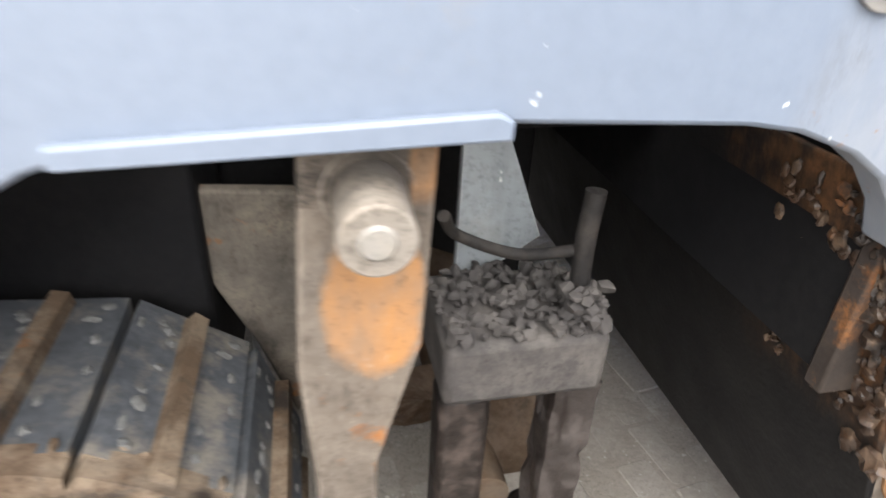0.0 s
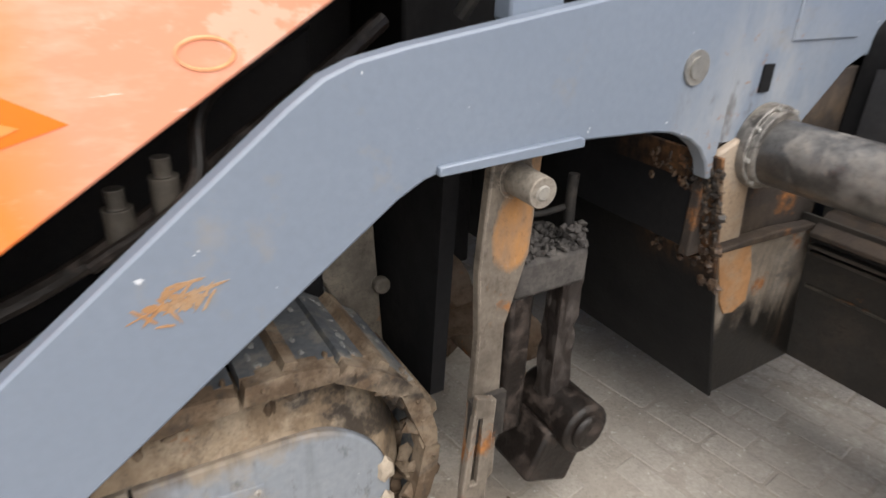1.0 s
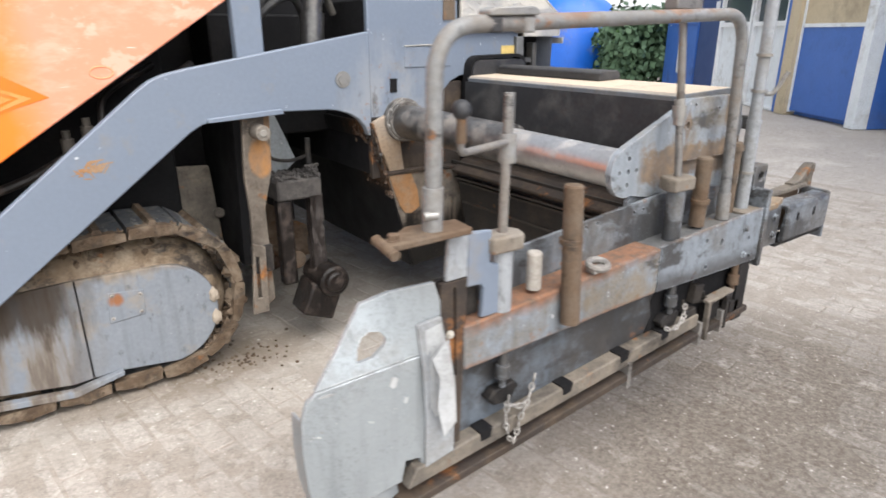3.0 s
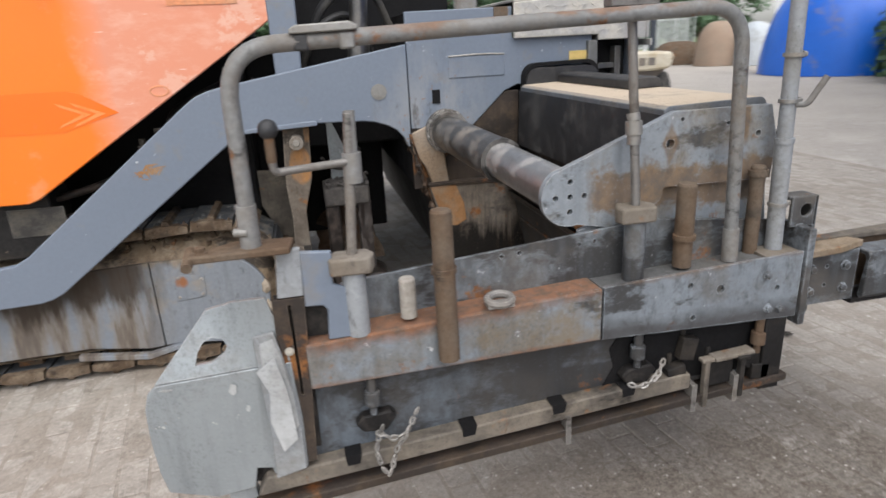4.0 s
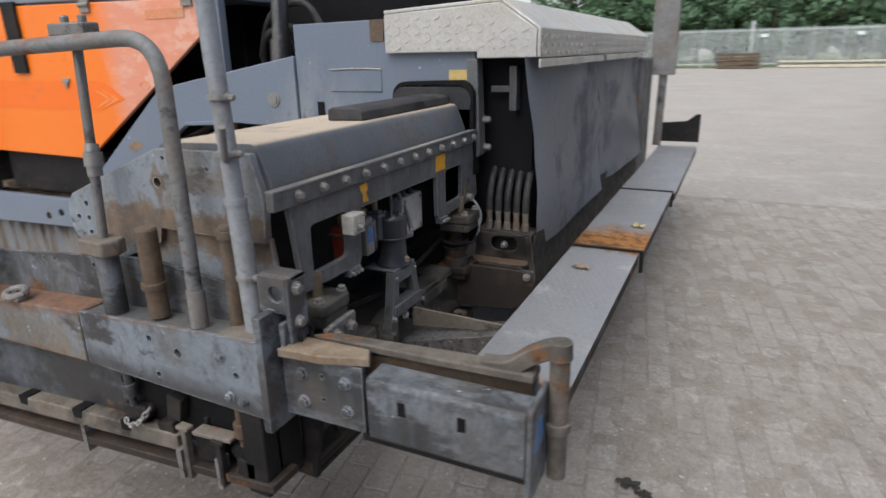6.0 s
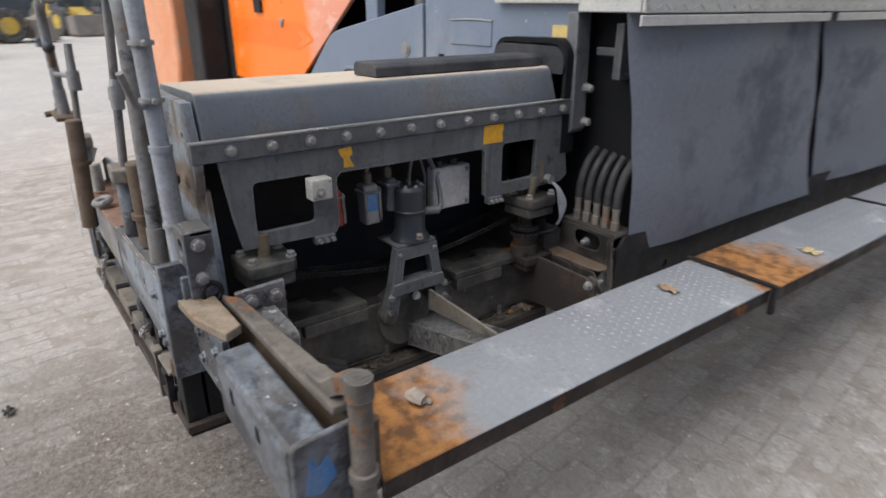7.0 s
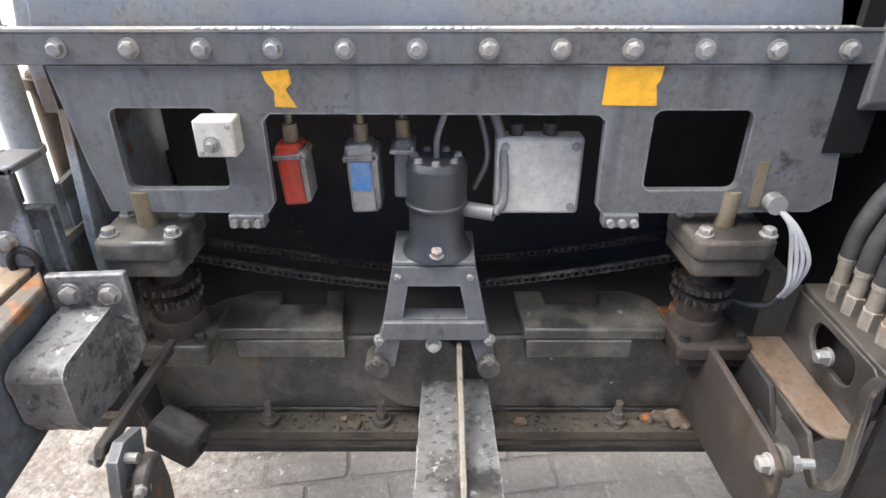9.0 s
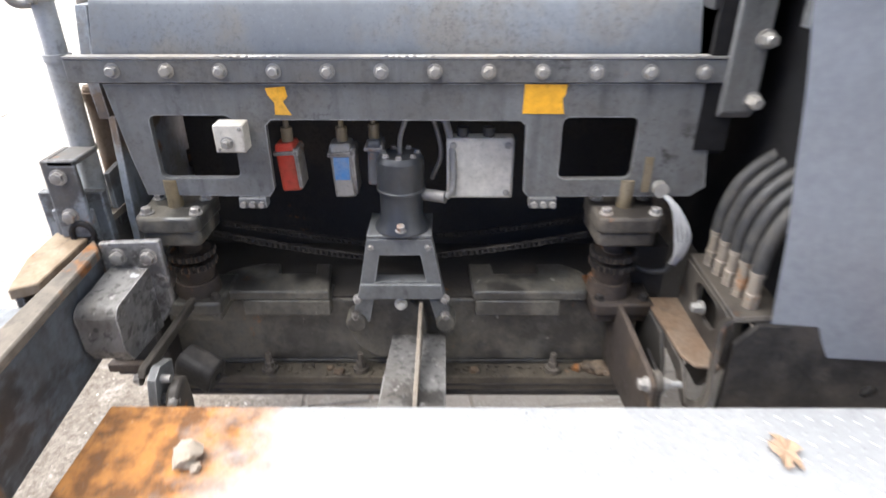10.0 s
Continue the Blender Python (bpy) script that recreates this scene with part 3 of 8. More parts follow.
BLACK_PLASTIC = surface("matt_black_cover", (0.02, 0.02, 0.022), (0.035, 0.035, 0.037), 0.55, 0, dirt=0.3, dirt_col=(0.09, 0.085, 0.08), bump=0.1)
YELLOW = surface("worn_yellow_sticker", (0.85, 0.42, 0.015), (0.80, 0.38, 0.02), 0.5, 0, dirt=0.2, dirt_col=(0.35, 0.22, 0.06), bump=0.03)
YELLOW_PALE = surface("faded_yellow_sticker", (0.62, 0.45, 0.14), (0.7, 0.5, 0.2), 0.6, 0, dirt=0.4, dirt_col=(0.4, 0.33, 0.2), bump=0.03)
WHITE_BOX = surface("dusty_white_enamel", (0.52, 0.49, 0.43), (0.6, 0.57, 0.5), 0.5, 0, dirt=0.35, dirt_col=(0.38, 0.34, 0.28), bump=0.08)
RED = surface("red_plastic", (0.55, 0.045, 0.02), (0.45, 0.04, 0.02), 0.45, 0, dirt=0.3, dirt_col=(0.2, 0.08, 0.05))
BLUE = surface("blue_label", (0.03, 0.16, 0.4), (0.04, 0.2, 0.46), 0.45, 0, dirt=0.4, dirt_col=(0.3, 0.3, 0.28))
ZINC = surface("dull_zinc", (0.36, 0.35, 0.33), (0.28, 0.27, 0.25), 0.45, 0.6, dirt=0.3, dirt_col=(0.2, 0.17, 0.13), bump=0.1)
BRASS = surface("tarnished_brass", (0.24, 0.19, 0.115), (0.16, 0.13, 0.085), 0.5, 0.5, dirt=0.3, bump=0.1)
CAP = surface("chalky_pipe_paint", (0.48, 0.45, 0.40), (0.36, 0.33, 0.29), 0.6, 0, rust=0.3, dirt=0.4, dirt_col=(0.12, 0.09, 0.07), streak=0.7, bump=0.3)
WHITE_CABLE = surface("white_cable", (0.55, 0.55, 0.53), (0.48, 0.47, 0.45), 0.5, 0, bump=0.0)
BRICK = surface("grey_paving_block", (0.405, 0.367, 0.325), (0.46, 0.42, 0.375), 0.85, 0, dirt=0.5, dirt_col=(0.305, 0.272, 0.236), big=2.2, fine=55, bump=1.0, vary=0.14, mottle=0.6, chips=0.35, chip_col=(0.62, 0.59, 0.55), extra=yard_dirt_and_light)
JOINT = surface("joint_sand", (0.385, 0.345, 0.302), (0.325, 0.288, 0.248), 0.95, 0, dirt=0.4, dirt_col=(0.27, 0.235, 0.20), big=5, fine=60, bump=1.0, mottle=0.6, spec=0.18, extra=yard_dirt_and_light)
DEBRIS = surface("dry_clod", (0.36, 0.30, 0.235), (0.44, 0.37, 0.29), 0.95, 0, bump=0.5, big=30)
LEAF = surface("dry_leaf", (0.30, 0.2, 0.13), (0.4, 0.28, 0.19), 0.8, 0, bump=0.1, big=40)
DARK_LEAF = surface("wet_dark_leaf", (0.03, 0.026, 0.02), (0.05, 0.04, 0.03), 0.7, 0, bump=0.1, big=40)


def paving():
    """Paving far from the camera: the same blocks as a pattern."""
    m = bpy.data.materials.new("far_paving")
    m.use_nodes = True
    nt = m.node_tree
    bsdf = nt.nodes["Principled BSDF"]
    tc = nt.nodes.new("ShaderNodeTexCoord").outputs["Object"]
    mp = nt.nodes.new("ShaderNodeMapping")
    mp.inputs["Rotation"].default_value = (0, 0, radians(-98))
    nt.links.new(tc, mp.inputs["Vector"])
    bt = nt.nodes.new("ShaderNodeTexBrick")
    bt.inputs["Scale"].default_value = 1.0
    bt.inputs["Brick Width"].default_value, bt.inputs["Row Height"].default_value = 0.212, 0.106
    bt.inputs["Mortar Size"].default_value = 0.004
    bt.inputs["Color1"].default_value, bt.inputs["Color2"].default_value = (0.362, 0.329, 0.293, 1), (0.333, 0.302, 0.269, 1)
    bt.inputs["Mortar"].default_value = (0.305, 0.275, 0.242, 1)
    nt.links.new(mp.outputs[0], bt.inputs["Vector"])
    col = mixc(nt, ramp(nt, noise_of(nt, tc, 0.5, 8.0), 0.42, 0.68), bt.outputs[0], (0.34, 0.315, 0.285))
    col = mixc(nt, ramp(nt, noise_of(nt, tc, 40.0, 5.0), 0.4, 0.8), col, (0.26, 0.24, 0.215))
    col = mixc(nt, ramp(nt, noise_of(nt, tc, 1.3, 6.0), 0.5, 0.75), col, (0.45, 0.412, 0.372))
    away = nt.nodes.new("ShaderNodeVectorMath")
    away.operation = "LENGTH"
    nt.links.new(tc, away.inputs[0])
    plain = mixc(nt, ramp(nt, noise_of(nt, tc, 0.8, 6.0), 0.35, 0.65), (0.345, 0.314, 0.28), (0.385, 0.35, 0.313))
    col = mixc(nt, ramp(nt, away.outputs["Value"], 5.0, 12.0), col, plain)
    col, _ = yard_dirt_and_light(nt, tc, col, 0.85)
    nt.links.new(col, bsdf.inputs["Base Color"])
    bsdf.inputs["Roughness"].default_value = 0.85
    return m


PAVING = paving()
BRICK_JOINED = BRICK.copy()
BRICK_JOINED.name = "grey_paving_blocks"
_oi = next(n for n in BRICK_JOINED.node_tree.nodes if n.type == "OBJECT_INFO")
_geo = BRICK_JOINED.node_tree.nodes.new("ShaderNodeNewGeometry")
BRICK_JOINED.node_tree.links.new(_geo.outputs["Random Per Island"], _oi.outputs["Random"].links[0].to_socket)

# ---------------- mesh helpers ----------------
PLACE = {}


def thing(name, base, label, category, group="", kind=""):
    ob = new(name)
    ob.location = base
    ob.empty_display_size = 0.1
    PLACE[ob] = Matrix.Translation(base)
    return tagged(ob, label, category, group, kind)


def part(name, bm, material, parent=None, label="", smooth=True, bevel=0.0):
    """Links a bmesh as one mesh object under a thing or a part."""
    me = bpy.data.meshes.new(name)
    bmesh.ops.recalc_face_normals(bm, faces=bm.faces)
    bm.to_mesh(me)
    bm.free()
    for m in (material if isinstance(material, (list, tuple)) else [material]):
        me.materials.append(m)
    ob = new(name, me)
    if smooth:
        me.shade_smooth()
        me.set_sharp_from_angle(angle=radians(35))
    if bevel:
        mod = ob.modifiers.new("bevel", "BEVEL")
        mod.width, mod.segments, mod.limit_method = bevel, 2, "ANGLE"
    if parent:
        ob.parent = parent
        ob.matrix_parent_inverse = PLACE[parent].inverted()
    PLACE[ob] = Matrix.Identity(4)
    return tagged(ob, label)


def repeat(ob, m):
    """One more piece on the mesh of ob, at the pose m, under the same parent."""
    o = bpy.data.objects.new(ob.name, ob.data)
    scene.collection.objects.link(o)
    o.parent, o.matrix_parent_inverse, o.matrix_basis = ob.parent, ob.matrix_parent_inverse, m
    PLACE[o] = m
    return o


def box(bm, x0, x1, y0, y1, z0, z1, mat=0, turn=None):
    r = bmesh.ops.create_cube(bm, size=1)["verts"]
    m = Matrix.Translation(((x0 + x1) / 2, (y0 + y1) / 2, (z0 + z1) / 2))
    if turn is not None:
        m = m @ turn
    bmesh.ops.transform(bm, matrix=m @ Matrix.Diagonal((abs(x1 - x0), abs(y1 - y0), abs(z1 - z0), 1)), verts=r)
    for f in {f for v in r for f in v.link_faces}:
        f.material_index = mat
    return r


def rod(bm, a, b, r, r2=None, seg=20, mat=0, caps=True):
    a, b = Vector(a), Vector(b)
    d = b - a
    res = bmesh.ops.create_cone(bm, cap_ends=caps, segments=seg, radius1=r, radius2=r if r2 is None else r2, depth=d.length)["verts"]
    bmesh.ops.transform(bm, matrix=Matrix.Translation((a + b) / 2) @ d.to_track_quat("Z", "Y").to_matrix().to_4x4(), verts=res)
    for f in {f for v in res for f in v.link_faces}:
        f.material_index = mat
    return res


def hexbolt(bm, at, way, r=0.012, h=0.01, washer=True, mat=0):
    at, way = Vector(at), Vector(way).normalized()
    if washer:
        rod(bm, at, at + way * h * 0.25, r * 1.25, seg=16, mat=mat)
    rod(bm, at + way * h * 0.2, at + way * h, r, r * 0.93, 6, mat)
    rod(bm, at + way * h, at + way * h * 1.12, r * 0.8, r * 0.6, 12, mat)


def prism(bm, pts, axis, a, b, mat=0):
    """A flat outline pulled from a to b along an axis ('x': pts are y,z; 'y': x,z; 'z': x,y)."""
    put = {"x": lambda p, v: (v, p[0], p[1]), "y": lambda p, v: (p[0], v, p[1]), "z": lambda p, v: (p[0], p[1], v)}[axis]
    lo, hi = [bm.verts.new(put(p, a)) for p in pts], [bm.verts.new(put(p, b)) for p in pts]
    fs = [bm.faces.new(lo), bm.faces.new(hi[::-1])]
    n = len(pts)
    for i in range(n):
        fs.append(bm.faces.new((lo[i], hi[i], hi[(i + 1) % n], lo[(i + 1) % n])))
    for f in fs:
        f.material_index = mat
    return lo + hi


def holed(bm, outer, holes, axis, a, b, mat=0):
    """A plate with rectangular or round openings through it."""
    put = {"x": lambda p, v: (v, p[0], p[1]), "y": lambda p, v: (p[0], v, p[1]), "z": lambda p, v: (p[0], p[1], v)}[axis]
    edges = []
    for ring in [outer] + holes:
        vs = [bm.verts.new(put(p, a)) for p in ring]
        edges += [bm.edges.new((vs[i], vs[(i + 1) % len(vs)])) for i in range(len(vs))]
    faces = [g for g in bmesh.ops.triangle_fill(bm, use_beauty=True, use_dissolve=False, edges=edges)["geom"] if isinstance(g, bmesh.types.BMFace)]
    ext = bmesh.ops.extrude_face_region(bm, geom=faces)["geom"]
    d = Vector(put((0, 0), b)) - Vector(put((0, 0), a))
    bmesh.ops.translate(bm, vec=d, verts=[g for g in ext if isinstance(g, bmesh.types.BMVert)])
    for f in bm.faces:
        f.material_index = mat


def arc(cx, cz, r, a0, a1, n=12):
    return [(cx + r * math.cos(radians(a0 + (a1 - a0) * i / n)), cz + r * math.sin(radians(a0 + (a1 - a0) * i / n))) for i in range(n + 1)]


def circle(cx, cz, r, n=16):
    return arc(cx, cz, r, 0, 360 - 360 / n, n - 1)


def rounded(y0, y1, z0, z1, r=0.012, n=4):
    return arc(y1 - r, z1 - r, r, 0, 90, n) + arc(y0 + r, z1 - r, r, 90, 180, n) + arc(y0 + r, z0 + r, r, 180, 270, n) + arc(y1 - r, z0 + r, r, 270, 360, n)


def smooth_path(pts, steps=8):
    """Catmull-Rom curve through the points."""
    p = [Vector(q) for q in pts]
    p = [2 * p[0] - p[1]] + p + [2 * p[-1] - p[-2]]
    out = []
    for i in range(1, len(p) - 2):
        for k in range(steps):
            t = k / steps
            a, b, c, d = p[i - 1], p[i], p[i + 1], p[i + 2]
            out.append(0.5 * (2 * b + (c - a) * t + (2 * a - 5 * b + 4 * c - d) * t * t + (3 * b - a - 3 * c + d) * t ** 3))
    return out + [p[-2]]


def corner_path(pts, r, n=7):
    """Straight runs joined by round bends."""
    p = [Vector(q) for q in pts]
    out = [p[0]]
    for a, b, c in zip(p, p[1:], p[2:]):
        u, v = (a - b).normalized(), (c - b).normalized()
        for i in range(n + 1):
            t = i / n
            out.append((1 - t) ** 2 * (b + u * r) + 2 * t * (1 - t) * b + t * t * (b + v * r))
    return out + [p[-1]]


def tube(bm, path, r, seg=12, mat=0, caps=True):
    path = [Vector(p) for p in path]
    rings, side = [], None
    for i, p in enumerate(path):
        d = (path[min(i + 1, len(path) - 1)] - path[max(i - 1, 0)]).normalized()
        side = (side - d * side.dot(d)).normalized() if side else d.orthogonal().normalized()
        up = d.cross(side)
        rings.append([bm.verts.new(p + (side * math.cos(2 * math.pi * k / seg) + up * math.sin(2 * math.pi * k / seg)) * r) for k in range(seg)])
    for a, b in zip(rings, rings[1:]):
        for k in range(seg):
            bm.faces.new((a[k], a[(k + 1) % seg], b[(k + 1) % seg], b[k])).material_index = mat
    if caps:
        bm.faces.new(rings[0][::-1]).material_index = mat
        bm.faces.new(rings[-1]).material_index = mat


def strap(bm, path, w, t, side):
    """A flat bar of width w and thickness t swept along a path, its width first along side."""
    path, side = [Vector(p) for p in path], Vector(side)
    rings = []
    for i, p in enumerate(path):
        d = (path[min(i + 1, len(path) - 1)] - path[max(i - 1, 0)]).normalized()
        side = (side - d * side.dot(d)).normalized()
        up = d.cross(side)
        rings.append([bm.verts.new(p + side * a * w / 2 + up * b * t / 2) for a, b in ((-1, -1), (1, -1), (1, 1), (-1, 1))])
    for a, b in zip(rings, rings[1:]):
        for k in range(4):
            bm.faces.new((a[k], a[(k + 1) % 4], b[(k + 1) % 4], b[k]))
    bm.faces.new(rings[0][::-1])
    bm.faces.new(rings[-1])


def cast(bm, cuts=8, amount=0.0022, scale=34.0):
    """Cuts a block up and dents it like a rough casting."""
    bmesh.ops.subdivide_edges(bm, edges=bm.edges[:], cuts=cuts, use_grid_fill=True)
    bmesh.ops.triangulate(bm, faces=[f for f in bm.faces if len(f.verts) > 4])
    bm.normal_update()
    for v in bm.verts:
        v.co += v.normal * amount * (noise.noise(v.co * scale) + 0.6 * noise.noise(v.co * scale * 2.7))


def lump(bm, at, size, seed, rough=0.35, sub=2):
    """An uneven clod."""
    r = bmesh.ops.create_icosphere(bm, subdivisions=sub, radius=1)["verts"]
    for v in r:
        k = 1 + rough * noise.noise(v.co * 1.7 + Vector((seed * 3.1, seed, 0)))
        v.co = Vector(at) + Vector((v.co.x * size[0], v.co.y * size[1], v.co.z * size[2])) * k


def bolt_set(name, parent, material, spots, r=0.012, h=0.01, washer=True, label=""):
    """Bolt heads of one kind, each an object of its own on one mesh; spots are (place, direction)."""
    bm = bmesh.new()
    hexbolt(bm, (0, 0, 0), (0, 0, 1), r, h, washer)
    ob = part(name, bm, material, parent, label)
    for k, (at, way) in enumerate(spots):
        m = Matrix.Translation(at) @ Vector(way).to_track_quat("Z", "Y").to_matrix().to_4x4() @ Matrix.Rotation(0.7 * k, 4, "Z")
        if k:
            repeat(ob, m)
        else:
            ob.matrix_basis = m
            PLACE[ob] = m
    return ob


def B():
    return bmesh.new()


# ---------------- ground ----------------
bm = B()
for x, y in ((-400, -400), (400, -400), (400, 400), (-400, 400)):
    bm.verts.new((x, y, -0.012))
bm.faces.new(bm.verts)
tagged(part("ground", bm, PAVING), "wide yard of worn grey paving blocks", "ground", kind="structure")

# ---------------- tractor of the paver ----------------
tractor = thing("paver_tractor", (-3.0, 2.2, 0), "orange tracked asphalt paver tractor with muddy crawler tracks", "paver")

AX, AZ, AR, FX, FZ, FR = -1.835, 0.365, 0.335, -4.4, 0.33, 0.30   # rear and front wheel of the crawler
bm = B()
prism(bm, [(-2.129, 0.53), (-3.2, 0.49), (-4.3, 0.49), (-4.5, 0.3), (-4.3, 0.12), (-2.45, 0.14), (-2.2, 0.10), (-2.129, 0.105)], "y", 1.304, 1.335)
part("track_frame", bm, COVER, tractor, "oil-streaked track side plate", bevel=0.004)
bm = B()
prism(bm, arc(AX, 0.30, 0.225, -80, 90, 14) + [(-2.124, 0.53), (-2.124, 0.106), (-2.05, 0.11)], "y", 1.30, 1.335)
frame_ob = part("track_frame", bm, COVER, tractor, "scraped pale grey track side plate with rust streaks", bevel=0.006)
bm = B()
prism(bm, [(-2.035, 0.325), (-1.90, 0.335), (-1.895, 0.44), (-2.025, 0.455)], "y", 1.2955, 1.302)
ap = part("access_plate", bm, COVER, frame_ob, bevel=0.003)
bolt_set("cover_screw", ap, STEEL, [((x, 1.2955, z), (0, -1, 0)) for x, z in ((-2.02, 0.345), (-1.915, 0.35), (-1.91, 0.425), (-2.01, 0.44))], 0.006, 0.005)
bm = B()
prism(bm, [(-2.5, 0.10), (-2.2, 0.06), (-2.02, 0.10), (-2.02, 0.12), (-2.2, 0.085), (-2.5, 0.125)], "y", 1.27, 1.31)
part("lower_flange", bm, COVER, frame_ob, bevel=0.003)
for z in (0.24, 0.345):
    bm = B()
    lump(bm, (-1.625, 1.30, z), (0.022, 0.015, 0.035), z, 0.4)
    part("grease_cap", bm, DEBRIS, frame_ob, "flaking pale yellow paint")
bm = B()
prism(bm, arc(AX, AZ, AR - 0.075, -90, 90, 16) + arc(FX, FZ, FR - 0.075, 90, 270, 16), "y", 1.40, 1.62)
part("track_core", bm, DARK, tractor)
bm = B()                                                           # rounded housing behind the side plate, mud on top
prof = arc(0, 0, 1.0, -80, 90, 22)


def housing_ring(y, r, zc, seed):
    out = []
    for k, (cx, cz) in enumerate(prof):
        q = r * (1 + 0.018 * noise.noise(Vector((k * 0.45, seed, 0))))
        out.append((AX + cx * q, zc + cz * q))
    out += [(-2.0, zc + r * 1.0), (-2.3, zc + r * 0.99), (-3.3, zc + r - 0.04), (-4.3, zc + r - 0.05), (-4.3, 0.12), (-2.2, 0.12)]
    return [bm.verts.new((x, y + 0.006 * noise.noise(Vector((x * 9, z * 9, seed))), z)) for x, z in out]


rings = [housing_ring(*q) for q in ((1.318, 0.226, 0.30, 1), (1.335, 0.245, 0.312, 2), (1.36, 0.268, 0.328, 3), (1.40, 0.283, 0.340, 4), (1.44, 0.284, 0.345, 5), (1.455, 0.25, 0.345, 6))]
for ra_, rb_ in zip(rings, rings[1:]):
    for k in range(len(ra_) - 1):
        bm.faces.new((ra_[k], ra_[k + 1], rb_[k + 1], rb_[k]))
bmesh.ops.remove_doubles(bm, verts=bm.verts, dist=0.001)
part("track_housing", bm, PALE_MUD, tractor, "rounded track housing caked with tan mud")
bm = B()
rng = random.Random(31)
for k in range(90):                                                # clods lying on the housing and along the lower run
    x = rng.uniform(-2.6, -1.75)
    yy = rng.uniform(1.34, 1.46)
    lump(bm, (x, yy, 0.56 + 0.066 * min(1.0, (yy - 1.33) / 0.07) + rng.uniform(-0.004, 0.008)), [rng.uniform(0.006, 0.022) for _ in range(3)], k, 0.6, 2)
for k in range(60):
    a = radians(rng.uniform(-60, 75))
    lump(bm, (AX + 0.30 * math.cos(a), rng.uniform(1.29, 1.36), AZ + 0.30 * math.sin(a)), [rng.uniform(0.01, 0.03) for _ in range(3)], k + 100, 0.6, 1)
tagged(part("mud_cake", bm, MUD, tractor, "caked lumps of dried mud"), kind="stuff")

bm = B()                                                           # one shoe, lying along local x, outer side up
box(bm, -0.092, 0.092, 0.03, 0.34, -0.03, 0.0, 0)
prism(bm, [(-0.093, -0.045), (0.091, -0.04), (0.093, -0.010), (0.055, 0.001), (-0.02, 0.005), (-0.088, -0.003)], "y", 0.0, 0.045, 1)
box(bm, -0.05, 0.05, 0.12, 0.20, -0.065, -0.03, 1)
prism(bm, [(-0.020, 0), (0.018, 0), (0.012, 0.020), (-0.012, 0.023)], "y", 0.012, 0.33, 1)
rng = random.Random(8)
n0 = len(bm.faces)
for k in range(15):                                                # stones pressed into the pad
    dx = rng.choice((-1, 1)) * rng.uniform(0.03, 0.084)
    lump(bm, (dx, rng.uniform(0.05, 0.33), 0.0), (rng.uniform(0.005, 0.014), rng.uniform(0.006, 0.013), rng.uniform(0.003, 0.007)), k, 0.5, 2)
bm.faces.ensure_lookup_table()
for f in bm.faces[n0:]:
    f.material_index = 2 if rng.random() < 0.98 else 0
for k in range(16):                                                # mud on the edge
    lump(bm, (rng.uniform(-0.085, 0.085), rng.uniform(0.0, 0.05), rng.uniform(-0.035, 0.002)), [rng.uniform(0.005, 0.012) for _ in range(3)], k + 40, 0.4, 2)
for f in bm.faces:
    if sum(v.co.y for v in f.verts) / len(f.verts) < 0.052:
        f.material_index = 1
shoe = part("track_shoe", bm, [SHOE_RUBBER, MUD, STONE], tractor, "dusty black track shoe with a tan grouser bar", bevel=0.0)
top_a, top_b = Vector((FX, FZ + FR)), Vector((AX, AZ + AR))
low_a, low_b = Vector((AX, 0.03)), Vector((FX, 0.03))
loop = []
for i in range(60):
    loop.append(top_a.lerp(top_b, i / 60))
for p in arc(AX, AZ, AR, 90, -90, 24):
    loop.append(Vector(p))
for i in range(1, 60):
    loop.append(low_a.lerp(low_b, i / 60))
for p in arc(FX, FZ, FR, 270, 90, 24):
    loop.append(Vector(p))
dist, want, shoe_poses = 0.0, 0.03, []
for a, b in zip(loop, loop[1:] + loop[:1]):
    L = (b - a).length
    while L > 0 and dist + L >= want:
        p, d = a.lerp(b, (want - dist) / L), (b - a).normalized()
        ang = math.atan2(d.y, d.x)
        shoe_poses.append(Matrix.Translation((p.x, 1.275, p.y)) @ Matrix.Rotation(-ang, 4, "Y"))
        want += 0.196
    dist += L
shoe.matrix_basis = shoe_poses[0]
PLACE[shoe] = shoe_poses[0]
for m in shoe_poses[1:]:
    repeat(shoe, m)

# plain blocks, some added, coloured near-black to stand in for deep shade
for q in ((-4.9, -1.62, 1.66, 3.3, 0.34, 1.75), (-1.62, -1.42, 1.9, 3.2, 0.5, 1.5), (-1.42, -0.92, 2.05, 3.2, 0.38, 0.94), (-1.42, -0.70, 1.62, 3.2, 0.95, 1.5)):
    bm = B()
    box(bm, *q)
    part("chassis", bm, DEEP_BLACK, tractor, "tractor body blocked in black for deep shade", bevel=0.01)
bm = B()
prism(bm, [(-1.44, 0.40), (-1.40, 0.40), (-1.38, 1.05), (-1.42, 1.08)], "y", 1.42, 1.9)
part("mudguard", bm, DEEP_BLACK, tractor, "black mudguard plate behind the track")
bm = B()
prism(bm, [(-1.66, 0.84), (-1.47, 0.83), (-1.44, 0.36), (-1.50, 0.34), (-1.56, 0.52), (-1.66, 0.74)], "y", 1.69, 1.72)
rod(bm, (-1.455, 1.69, 0.60), (-1.455, 1.66, 0.60), 0.024)
part("inner_guard", bm, RAIL, tractor, "dusty beige guard plate behind the track", bevel=0.006)
